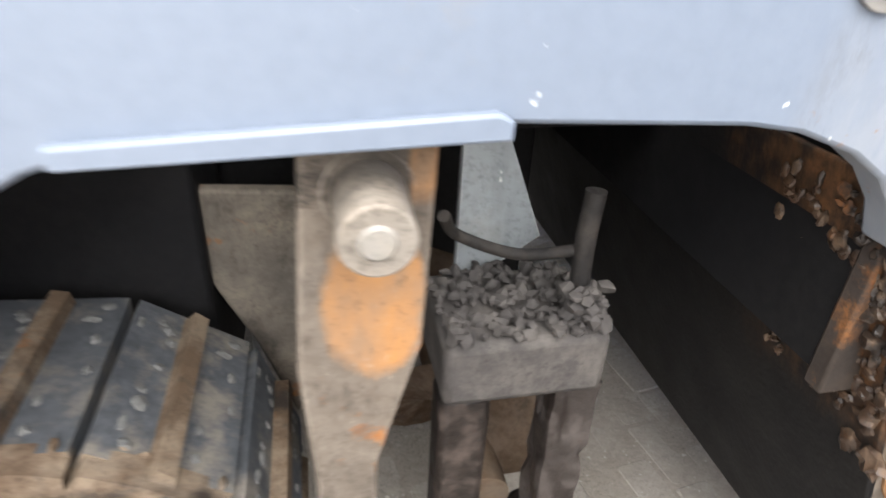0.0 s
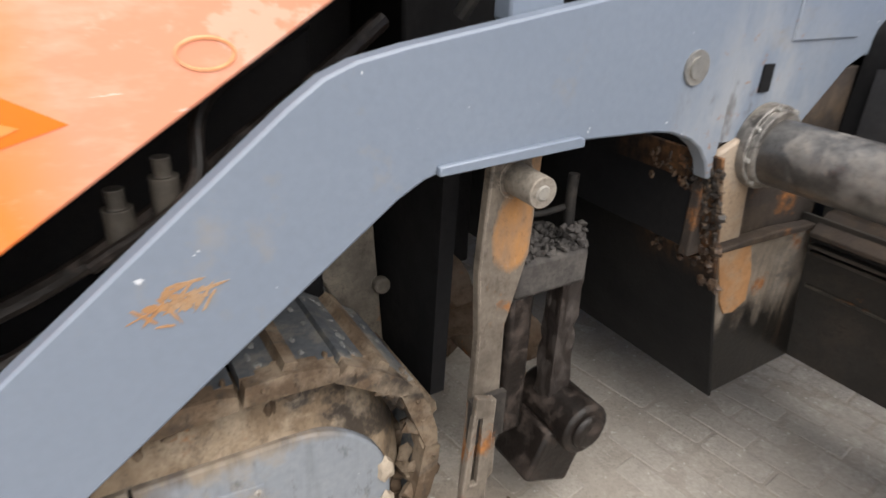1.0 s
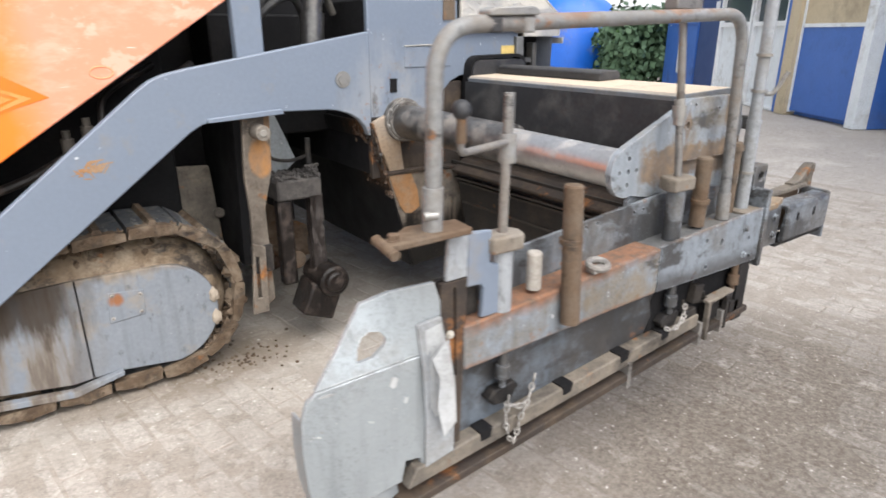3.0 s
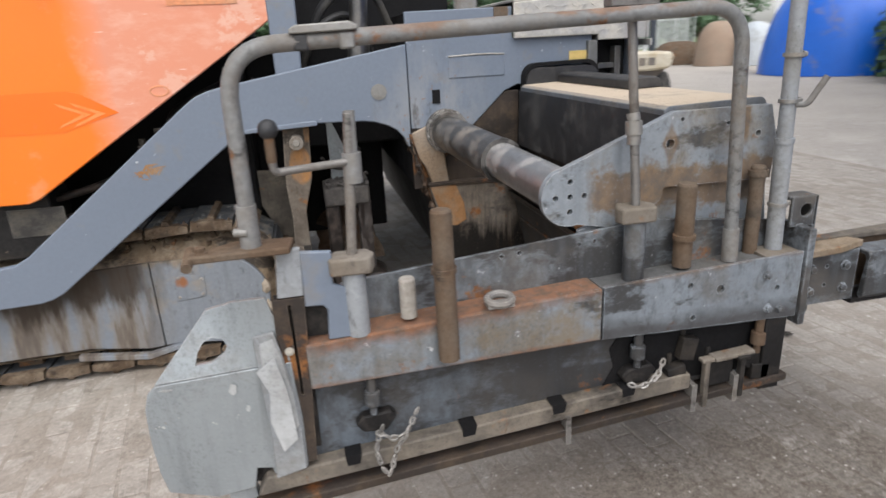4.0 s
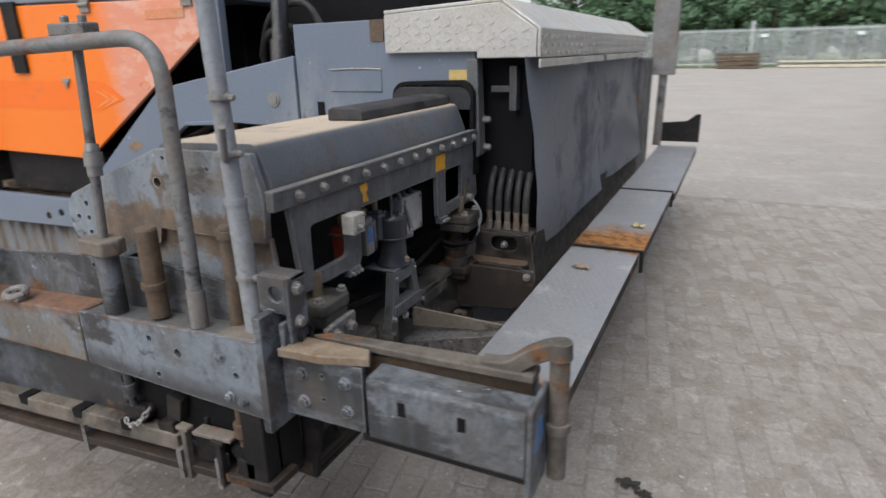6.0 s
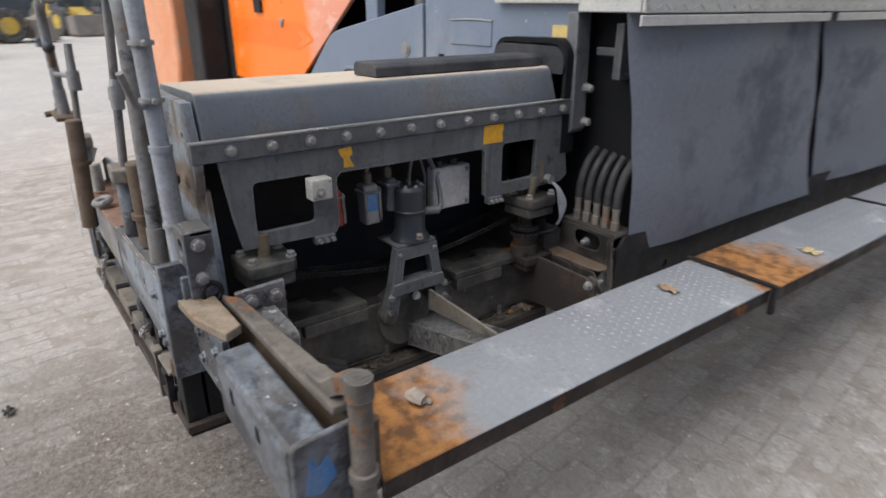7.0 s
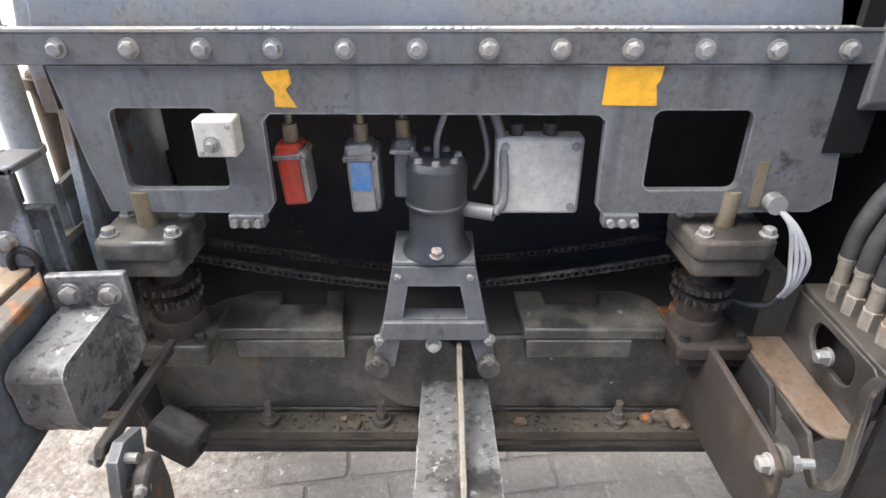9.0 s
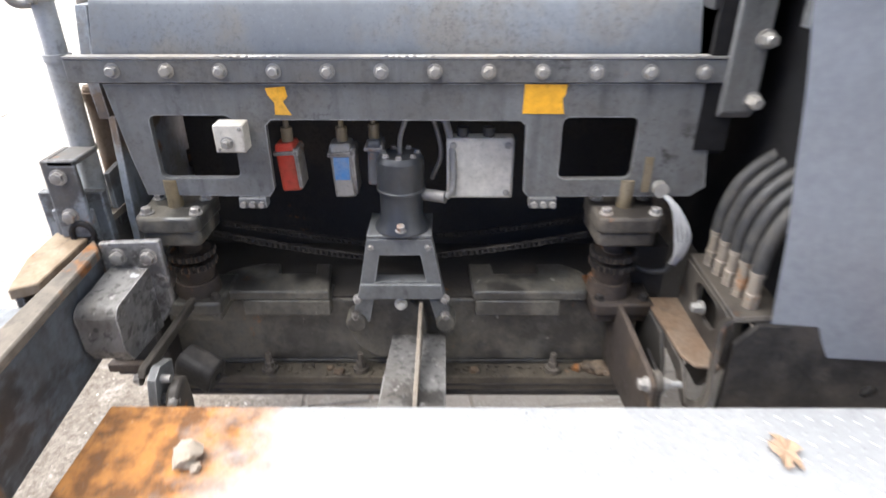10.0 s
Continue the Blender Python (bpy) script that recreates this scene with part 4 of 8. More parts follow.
for k, (x, z) in enumerate(((-2.05, 0.95), (-1.98, 0.99))):
    bm = B()
    rod(bm, (x, 1.32, z), (x, 1.32, z + 0.11), 0.022)
    rod(bm, (x, 1.32, z + 0.11), (x, 1.32, z + 0.14), 0.014)
    part("oil_filter", bm, BRACKET, tractor, "small pale filter")
for pts in (((-2.7, 1.3, 0.72), (-2.3, 1.34, 0.80), (-1.9, 1.4, 0.98), (-1.6, 1.5, 1.12)), ((-2.75, 1.36, 0.80), (-2.2, 1.36, 0.92), (-1.8, 1.36, 1.16), (-1.55, 1.45, 1.3)),
            ((-2.1, 1.3, 0.98), (-1.95, 1.28, 1.08), (-1.9, 1.35, 1.2), (-1.7, 1.45, 1.3))):
    bm = B()
    tube(bm, smooth_path(pts, 10), 0.012 if pts[0][0] > -2.5 else 0.017, 10)
    part("hose", bm, BITUMEN, tractor)
bm = B()
box(bm, -3.4, -2.45, 1.27, 1.5, 0.62, 0.90)
part("tank", bm, DARK, tractor, "dark box below the hood", bevel=0.01)
bm = B()
box(bm, -2.62, -2.40, 1.262, 1.27, 0.72, 0.84)
part("cover_plate", bm, OILY, tractor, "dull grey cover plate")

rng = random.Random(77)
bm = B()
for k in range(80):
    x, y = rng.gauss(-1.54, 0.13), rng.gauss(1.30, 0.08)
    q = rng.uniform(0.003, 0.010)
    lump(bm, (x, y, q * 0.35), (q, q * rng.uniform(0.7, 1.3), q * 0.7), k, 0.6, 1)
tagged(part("mud_crumbs", bm, MUD), "crumbs of dried mud fallen on the paving by the track", "mud", kind="stuff")

# orange hood side
bm = B()
prism(bm, [(-3.55, 0.885), (-2.50, 0.872), (-2.46, 0.886), (-1.46, 1.535), (-1.43, 1.56), (-1.43, 1.70), (-3.55, 1.74)], "y", 1.20, 1.226)
hood = part("hood_panel", bm, ORANGE, tractor, "orange hood side panel, bleached and scraped pink at its rear", bevel=0.005)
bm = B()
prism(bm, [(-3.5, 1.155), (-2.30, 1.152), (-2.26, 1.165), (-2.085, 1.217), (-2.22, 1.30), (-2.26, 1.312), (-3.5, 1.32)], "y", 1.1985, 1.2005)
part("chevron_stripe", bm, ORANGE_DEEP, hood, "darker orange arrow stripe")
for dx in (0.0, -0.055):
    bm = B()
    prism(bm, [(-2.135 + dx, 1.217), (-2.26 + dx, 1.268), (-2.245 + dx, 1.252), (-2.17 + dx, 1.219), (-2.25 + dx, 1.182), (-2.265 + dx, 1.168)], "y", 1.1972, 1.199)
    part("chevron_line", bm, CHEVRON, hood, "faded pale chevron line")
bm = B()
tube(bm, [(-1.917 + 0.036 * math.cos(q), 1.2005, 1.291 + 0.02 * math.sin(q)) for q in [k * 2 * math.pi / 24 for k in range(25)]], 0.003, 6)
part("recess_rim", bm, ORANGE_PALE, hood, "faint oval rim in the bleached paint")
bm = B()
box(bm, -1.83, -1.56, 1.1965, 1.201, 1.615, 1.66)
part("hood_label", bm, ORANGE_PALE, hood, "peeling orange label strip")
bm = B()
box(bm, -2.575, -2.515, 1.188, 1.2, 1.305, 1.328)
box(bm, -2.555, -2.532, 1.186, 1.2, 1.275, 1.32)
part("latch", bm, ZINC, hood, "small white T-shaped latch", bevel=0.003)
for x in (-2.27, -1.53):
    bm = B()
    box(bm, x - 0.035, x + 0.035, 1.186, 1.2, 1.665, 1.73)
    rod(bm, (x - 0.04, 1.185, 1.705), (x + 0.04, 1.185, 1.705), 0.011)
    part("hinge", bm, ZINC, hood, bevel=0.003)
bm = B()
prism(bm, [(-3.55, 1.752), (-1.42, 1.712), (-1.42, 1.95), (-3.55, 1.99)], "y", 1.205, 1.26)
part("hood_top_rail", bm, GREY, tractor, bevel=0.006)
# added lid, out of view, that blocks light from above the track
bm = B()
box(bm, -3.55, -1.43, 1.226, 3.3, 1.70, 1.735)
part("hood_deck", bm, GREY, tractor, "unseen lid keeping light from above out of the hood", bevel=0.004)
# hopper further forward, with the black post before it
bm = B()
prism(bm, [(-6.4, 0.62), (-6.2, 0.5), (-4.3, 0.72), (-4.2, 1.0), (-4.2, 2.1), (-6.75, 2.1)], "y", 0.93, 1.9)
part("hopper_wing", bm, ORANGE_PALE, tractor, "pale orange side of the hopper", bevel=0.03)
bm = B()
box(bm, -4.02, -3.68, 0.99, 1.2, 0.55, 2.1)
box(bm, -4.2, -3.55, 1.2, 1.7, 0.6, 2.1)
part("hopper_post", bm, DARK, tractor, "dark upright post behind the hopper", bevel=0.02)
bm = B()
box(bm, -2.98, -2.86, 1.18, 1.2, 1.36, 1.75)
part("side_vent", bm, DARK, hood, "black slot in the hood side")
# things seen above the tow arm
bm = B()
rod(bm, (-1.08, 1.30, 1.36), (-1.02, 1.30, 2.1), 0.04)
rod(bm, (-1.085, 1.30, 1.30), (-1.07, 1.30, 1.5), 0.05)
part("lift_cylinder", bm, TUBE_DARK, tractor, "grey hydraulic lift cylinder")
for pts in (((-1.35, 1.5, 1.3), (-1.25, 1.4, 1.5), (-1.1, 1.42, 1.56), (-1.0, 1.5, 1.4)), ((-1.3, 1.6, 1.4), (-1.2, 1.45, 1.62), (-1.0, 1.42, 1.66), (-0.9, 1.45, 1.5)), ((-1.32, 1.45, 1.42), (-1.22, 1.4, 1.58), (-1.12, 1.4, 1.7), (-1.1, 1.45, 1.9))):
    bm = B()
    tube(bm, smooth_path(pts, 10), 0.017, 10)
    part("hydraulic_hose", bm, HOSE, tractor)
# plain block, near-black for the unlit platform
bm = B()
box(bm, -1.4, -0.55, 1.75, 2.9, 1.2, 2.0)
part("operator_platform", bm, DEEP_BLACK, tractor, "dark operator platform")

# ---------------- tow arm ----------------
arm = thing("tow_arm", (-2.0, 1.17, 0.43), "blue-grey painted tow arm with a rust scrape", "tow arm")
bm = B()
prism(bm, [(-3.6, 0.615), (-2.66, 0.62), (-2.60, 0.627), (-2.54, 0.658), (-1.83, 1.225), (-1.78, 1.26), (-1.73, 1.28), (-1.65, 1.297), (-0.889, 1.424)]
      + [(-0.889, 0.985), (-0.905, 0.985), (-0.92, 1.025), (-0.95, 1.06), (-0.99, 1.085), (-1.05, 1.105), (-1.10, 1.112), (-1.30, 1.118), (-1.585, 1.10), (-1.62, 1.09), (-1.665, 1.065)]
      + [(-2.44, 0.482), (-2.49, 0.458), (-2.54, 0.447), (-3.6, 0.415)], "y", 1.152, 1.19)
plate = part("arm_plate", bm, GREY, arm, bevel=0.005)
bm = B()
prism(bm, [(-1.60, 1.097), (-1.60, 1.114), (-1.31, 1.131), (-1.298, 1.125), (-1.298, 1.110)], "y", 1.138, 1.152)
part("lip_strip", bm, GREY, plate, "welded lip with a bare worn edge", bevel=0.003)
bm = B()
prism(bm, [(-1.448, 1.32), (-1.335, 1.34), (-1.325, 2.1), (-1.45, 2.1)], "y", 1.192, 1.24)
part("strut", bm, GREY, arm, bevel=0.006)
bm = B()
rod(bm, (-1.02, 1.147, 1.233), (-1.02, 1.153, 1.233), 0.034, seg=28)
rod(bm, (-1.02, 1.143, 1.233), (-1.02, 1.15, 1.233), 0.022, seg=24)
part("plug", bm, ZINC, plate, "pale round plug")
for x, z in ((-2.91, 0.50), (-2.78, 0.53)):
    bm = B()
    rod(bm, (x, 1.149, z), (x, 1.153, z), 0.022)
    part("bolt_hole", bm, DEEP_BLACK, plate)
rng = random.Random(4)
for k in range(30):                                                # scratches and flakes of one rust scrape
    x, z = -2.008 + rng.gauss(0, 0.026), 0.975 + rng.gauss(0, 0.015)
    long, thin, q = rng.uniform(0.010, 0.034), rng.uniform(0.0012, 0.0038), rng.choice((0.15, 0.15, 0.9, 2.3)) + rng.uniform(-0.25, 0.25)
    if k < 7:
        long, thin = rng.uniform(0.008, 0.016), rng.uniform(0.004, 0.008)
    c, sn = math.cos(q), math.sin(q)
    ring = [(long * math.cos(a) * rng.uniform(0.7, 1.1), thin * math.sin(a) * rng.uniform(0.5, 1.2)) for a in [i * 6.283 / 9 for i in range(9)]]
    bm = B()
    prism(bm, [(x + u * c - v * sn, z + u * sn + v * c) for u, v in ring], "y", 1.1512 - 0.00003 * k, 1.1522)
    part("rust_scrape", bm, RUST_BRIGHT, plate, "orange rust where paint is scraped off", smooth=False)

# ---------------- lift link and auger bracket ----------------
link = thing("lift_link", (-1.42, 1.21, 0.28), "rusty lift link plate with a worn pin", "link")
bm = B()
prism(bm, [(-1.448, 1.12), (-1.335, 1.12), (-1.345, 0.88), (-1.39, 0.72), (-1.385, 0.30), (-1.47, 0.24), (-1.455, 0.70), (-1.465, 0.86)], "y", 1.205, 1.23)
part("link_plate", bm, LINK, link, bevel=0.004)
bm = B()
rod(bm, (-1.395, 1.208, 1.045), (-1.395, 1.203, 1.045), 0.040, seg=28)
part("pin_seat", bm, LINK, link, "worn ring round the pin")
bm = B()
rod(bm, (-1.395, 1.205, 1.045), (-1.396, 1.124, 1.043), 0.031, 0.030, 28)
part("pin", bm, TAN, link, "protruding steel pin with a worn bright face", bevel=0.002)
bm = B()
rod(bm, (-1.396, 1.126, 1.043), (-1.396, 1.1205, 1.043), 0.017, 0.012, 20)
part("pin_face", bm, ZINC, link)
bm = B()
holed(bm, [(-1.50, 0.26), (-1.43, 0.26), (-1.42, 0.56), (-1.47, 0.58)], [[(-1.475, 0.33), (-1.455, 0.33), (-1.45, 0.52), (-1.465, 0.52)]], "y", 1.172, 1.19)
part("slotted_strap", bm, LINK, link, "slotted steel strap", bevel=0.003)
bm = B()
box(bm, -1.475, -1.385, 1.185, 1.2, 0.44, 0.56)
part("strap_spacer", bm, CRUST, link)

brk = thing("auger_bracket", (-1.1, 1.3, 0.2), "auger bracket crusted with bitumen", "bracket")
bm = B()
box(bm, -1.30, -1.085, 1.29, 1.46, 0.705, 0.80)
part("bracket_arm", bm, CAKED, brk, bevel=0.012)
bm = B()
rng = random.Random(2)
for k in range(210):
    lump(bm, (rng.uniform(-1.295, -1.095), rng.uniform(1.295, 1.455), 0.802 + rng.uniform(0, 0.010)), [rng.uniform(0.004, 0.012) for _ in range(3)], k, 0.7, 1)
for k in range(70):
    a, r = rng.uniform(0, 6.28), rng.uniform(0, 0.03)
    lump(bm, (-1.115 + r * math.cos(a), 1.32 + r * math.sin(a), 0.80 + rng.uniform(0, 0.05)), [rng.uniform(0.006, 0.014) for _ in range(3)], k + 50, 0.7, 1)
tagged(part("bitumen_crust", bm, CAKED, brk, "lumpy bitumen crust"), kind="stuff")
bm = B()
tube(bm, smooth_path([(-1.12, 1.335, 0.80), (-1.122, 1.34, 0.90), (-1.118, 1.343, 0.972)]), 0.013)
tube(bm, smooth_path([(-1.29, 1.38, 0.93), (-1.26, 1.42, 0.88), (-1.19, 1.38, 0.87), (-1.12, 1.34, 0.895)]), 0.008)
part("stud", bm, CRUST, brk, "crusted stud with a bent wire")
bm = B()
prism(bm, [(-1.25, 1.10), (-1.23, 1.10), (-1.13, 0.85), (-1.20, 0.80), (-1.25, 0.80)], "y", 1.46, 1.475)
part("guide_plate", bm, NOSE, brk, "bare pale steel guide plate")
bm = B()
box(bm, -1.145, -1.085, 1.30, 1.36, 0.30, 0.71)
cast(bm, 14, 0.009, 30.0)
part("bracket_leg", bm, DRIP, brk, "leg crusted with set bitumen runs")
bm = B()
box(bm, -1.30, -1.23, 1.30, 1.36, 0.30, 0.71)
part("bracket_leg", bm, BITUMEN, brk, bevel=0.012)
bm = B()
rod(bm, (-1.09, 1.20, 0.305), (-1.09, 1.42, 0.305), 0.075)
rod(bm, (-1.09, 1.185, 0.305), (-1.09, 1.21, 0.305), 0.05)
box(bm, -1.22, -1.06, 1.24, 1.4, 0.12, 0.28, turn=Matrix.Rotation(0.4, 4, "Y"))
part("bearing", bm, BITUMEN, brk, "black crusted auger bearing", bevel=0.012)
bm = B()
for k in range(40):
    a0, a1 = k * 0.3, (k + 1) * 0.3
    y0, y1 = 1.44 + k * 0.02, 1.44 + (k + 1) * 0.02
    q = [bm.verts.new((-1.19 + r * math.cos(a), y, 0.38 + r * math.sin(a))) for a, y, r in ((a0, y0, 0.04), (a0, y0, 0.17), (a1, y1, 0.17), (a1, y1, 0.04))]
    bm.faces.new(q)
bmesh.ops.solidify(bm, geom=bm.faces[:], thickness=0.012)
rod(bm, (-1.19, 1.4, 0.38), (-1.19, 3.2, 0.38), 0.045)
part("auger", bm, RUSTY, brk, "rusty auger flight")

# ---------------- main screed ----------------
scr = thing("main_screed", (-0.45, 2.4, 0.31), "grey paver screed with rubber curtains and a chequered cover", "screed")
bm = B()
prism(bm, [(-0.884, 1.06), (-0.884, 1.555), (-0.40, 1.56), (-0.40, 1.43), (-0.012, 1.43), (-0.012, 1.20), (-0.38, 1.225), (-0.44, 1.20), (-0.60, 1.05)], "y", 1.165, 1.195)
side = part("side_plate", bm, GREY, scr, bevel=0.004)
bm = B()
prism(bm, [(-0.884, 1.06), (-0.60, 1.05), (-0.44, 1.20), (-0.37, 1.20), (-0.37, 0.80), (-0.40, 0.78), (-0.884, 0.78)], "y", 1.172, 1.2)
part("lower_side_plate", bm, RUST_BLOCK, scr, "rust-streaked lower side plate", bevel=0.004)
bm = B()
box(bm, -0.78, -0.745, 1.160, 1.166, 1.165, 1.225)
part("slot", bm, DEEP_BLACK, side)
bm = B()
box(bm, -0.70, -0.44, 1.160, 1.166, 1.27, 1.36)
part("welded_plate", bm, GREY, side, bevel=0.006)
bm = B()
tube(bm, [(-0.70, 1.160, 1.362), (-0.6, 1.160, 1.366), (-0.5, 1.160, 1.366), (-0.44, 1.160, 1.362)], 0.004, 8)
part("weld_bead", bm, ZINC, side, "bare weld bead")
bm = B()
box(bm, -0.485, -0.42, 1.159, 1.166, 1.475, 1.56)
part("rust_label", bm, RUSTY, side, "rusted label plate")
bm = B()
box(bm, -0.125, -0.02, 1.161, 1.166, 1.318, 1.358)
part("warning_sticker", bm, YELLOW_PALE, side, "faded yellow warning sticker")
# chequered aluminium hood, stepped, with a sloping rear edge
bm = B()
prism(bm, [(-0.40, 1.425), (-0.40, 1.575), (0.10, 1.60), (0.245, 1.50), (0.245, 1.40), (0.005, 1.40), (0.005, 1.425)], "y", 1.135, 1.155)
prism(bm, [(-0.40, 1.575), (-0.40, 1.59), (0.10, 1.615), (0.26, 1.505), (0.26, 1.40), (0.245, 1.40), (0.245, 1.50), (0.10, 1.60)], "y", 1.135, 4.0)
cover = part("chequered_cover", bm, ALU, scr, "chequered aluminium cover plate", bevel=0.004)
bm = B()
for i in range(14):
    for j in range(5):
        x, z = -0.385 + i * 0.045, 1.44 + j * 0.028
        if x > 0.0 and z > 1.55 - (x - 0.02) * 0.3:
            continue
        s = 1 if (i + j) % 2 else -1
        prism(bm, [(x - 0.012, z - s * 0.006), (x + 0.012, z + s * 0.006 - 0.003), (x + 0.012, z + s * 0.006 + 0.003), (x - 0.012, z - s * 0.006 + 0.004)], "y", 1.1325, 1.136)
for i in range(60):
    for j in range(3):
        y, z = 1.15 + i * 0.045, 1.415 + j * 0.03
        s = 1 if (i + j) % 2 else -1
        prism(bm, [(y - 0.012, z - s * 0.006), (y + 0.012, z + s * 0.006 - 0.003), (y + 0.012, z + s * 0.006 + 0.003), (y - 0.012, z - s * 0.006 + 0.004)], "x", 0.259, 0.2625)
tagged(part("tread", bm, ALU, cover, "raised chequer pattern", smooth=False), kind="stuff")
bm = B()
box(bm, 0.258, 0.268, 1.115, 1.685, 1.365, 1.395)
part("clamp_strip", bm, ALU, scr, "pale strip clamping the curtain", bevel=0.002)
bm = B()
box(bm, 0.258, 0.268, 1.69, 2.285, 1.365, 1.395)
part("clamp_strip", bm, ALU, scr, "pale strip clamping the curtain", bevel=0.002)
bm = B()
box(bm, 0.258, 0.268, 2.36, 3.7, 1.365, 1.395)
part("clamp_strip", bm, ALU, scr, "pale strip clamping the curtain", bevel=0.002)


def curtain(y0, y1, z0, x, seed, drift=0.0, drift_far=0.0):
    bm = B()
    ny, nz = 30, 24
    grid = []
    for i in range(ny + 1):
        row = []
        for j in range(nz + 1):
            u, v = i / ny, j / nz
            left = y0 + drift * v
            y = left + (y1 + drift_far * v - left) * u
            z = 1.405 - (1.405 - z0) * v
            bulge = 0.045 * v ** 2 - 0.036 * (1 - u) ** 6 + 0.022 * math.sin(3.0 * v + 2 * u + seed) * v + 0.012 * noise.noise(Vector((u * 4, v * 4, seed))) + 0.012 * (1 - u) ** 3 * math.sin(v * 3.1)
            row.append(bm.verts.new((x + bulge, y, z)))
        grid.append(row)
    for i in range(ny):
        for j in range(nz):
            bm.faces.new((grid[i][j], grid[i + 1][j], grid[i + 1][j + 1], grid[i][j + 1]))
    bmesh.ops.solidify(bm, geom=bm.faces[:], thickness=0.008)
    return part("rubber_curtain", bm, RUBBER, scr, "hanging scuffed dark grey rubber curtain")


curtain(1.13, 2.28, 0.63, 0.236, 0.4, 0.095, 0.19)
curtain(2.37, 3.75, 0.66, 0.240, 2.2, 0.18)
# filler boxes whose black colour gives the shade behind the curtains
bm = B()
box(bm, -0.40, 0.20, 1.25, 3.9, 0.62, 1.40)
part("screed_body", bm, DEEP_BLACK, scr, "screed body blocked in black for deep shade")
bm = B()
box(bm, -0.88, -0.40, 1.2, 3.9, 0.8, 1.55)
part("screed_body", bm, DEEP_BLACK, scr, "screed body blocked in black for deep shade")
# the curtain's shade is put into the apron's near-black material
bm = B()
holed(bm, [(1.155, 0.47), (1.155, 0.66), (1.19, 0.70), (3.9, 0.70), (3.9, 0.47)], [circle(1.44, 0.545, 0.016, 10)], "x", 0.235, 0.247)
part("rear_apron", bm, CRUST, scr, "dusty rear apron, darkened for the shade below the curtain")
bm = B()
prism(bm, [(-0.04, 1.015), (-0.04, 1.40), (0.004, 1.40), (0.016, 1.03), (0.0, 1.015)], "y", 1.140, 1.205)
part("guide_bar", bm, GREY_DIRTY, scr, bevel=0.004)
bolt_set("guide_bolt", scr, ZINC, [((0.008, 1.196, z), (1, 0, 0)) for z in (1.163, 1.052)], 0.014, 0.03)
bm = B()
box(bm, 0.12, 0.15, 1.19, 1.24, 1.20, 1.37)
box(bm, 0.04, 0.13, 1.2, 1.215, 1.27, 1.295)
part("valve_bracket", bm, GREY_WORN, scr, bevel=0.003)
# lower end box, rusty, and front plate
bm = B()
prism(bm, [(-0.69, 0.32), (-0.328, 0.335), (-0.423, 0.785), (-0.825, 0.80)], "y", 1.135, 3.7)
body = part("end_box", bm, END_RUST, scr, "rusty end of the screed box with black bitumen runs", bevel=0.006)
bm = B()
prism(bm, [(-0.702, 0.318), (-0.692, 0.318), (-0.827, 0.80), (-0.89, 1.04), (-0.90, 1.04), (-0.838, 0.80)], "y", 1.128, 3.7)
part("front_plate", bm, FRONT, scr, "black bitumen-coated front plate", bevel=0.003)
bm = B()
prism(bm, [(-0.885, 1.04), (-0.79, 1.08), (-0.745, 0.98), (-0.72, 0.80), (-0.80, 0.79), (-0.83, 0.88), (-0.885, 0.96)], "y", 1.15, 1.172)
part("hinge_lug", bm, LUG, scr, "rust-streaked neck plate", bevel=0.006)
bm = B()
prism(bm, [(-0.818, 0.79), (-0.70, 0.80), (-0.66, 0.70), (-0.652, 0.62), (-0.70, 0.595), (-0.735, 0.60), (-0.765, 0.64)], "y", 1.130, 1.1365)
part("rust_face", bm, RUST_BRIGHT, body, "tan-orange rusted patch", bevel=0.002)
bm = B()
prism(bm, [(-0.835, 0.796), (-0.423, 0.785), (-0.43, 0.80), (-0.60, 0.812), (-0.83, 0.81)], "y", 1.124, 1.16)
part("rust_ledge", bm, RUST_BLOCK, scr, "orange rust ledge", bevel=0.004)
bm = B()
rng = random.Random(9)
for k in range(230):                                               # scab of rusty bitumen on the front plate near its end
    z = 0.72 + 0.30 * rng.betavariate(2.2, 1.6)
    y = 1.125 + 0.20 * rng.random() ** 1.8
    q = [rng.uniform(0.004, 0.013) for _ in range(3)]
    lump(bm, (-0.842 - 0.26 * (z - 0.80), y, z), (q[0] * 0.45, q[1] * 0.8, q[2] * 0.8), k, 0.6, 2)
for k in range(9):                                                 # larger stones stuck at the outer end
    z, y = rng.uniform(0.70, 0.90), 1.12 + 0.10 * rng.random() ** 1.6
    q = [rng.uniform(0.010, 0.022) for _ in range(3)]
    lump(bm, (-0.842 - 0.26 * (z - 0.80), y, z), (q[0] * 0.7, q[1], q[2] * 0.8), k + 400, 0.7, 2)
tagged(part("bitumen_crumb_crust", bm, SCAB, scr, "rusty bitumen crumb crust"), kind="stuff")
# cylinder flange on the main screed
bm = B()
rod(bm, (-0.725, 1.165, 1.042), (-0.725, 1.13, 1.042), 0.098, seg=36)
rod(bm, (-0.725, 1.13, 1.042), (-0.725, 1.115, 1.042), 0.09, 0.086, 36)
fl = part("flange", bm, STEEL, scr, "bolted round flange", bevel=0.003)
bolt_set("flange_bolt", fl, ZINC, [((-0.725 + 0.091 * math.cos(k * math.pi / 4 + 0.2), 1.13, 1.042 + 0.091 * math.sin(k * math.pi / 4 + 0.2)), (0, -1, 0)) for k in range(8)], 0.007, 0.009)
# seal where the extension slides out
bm = B()
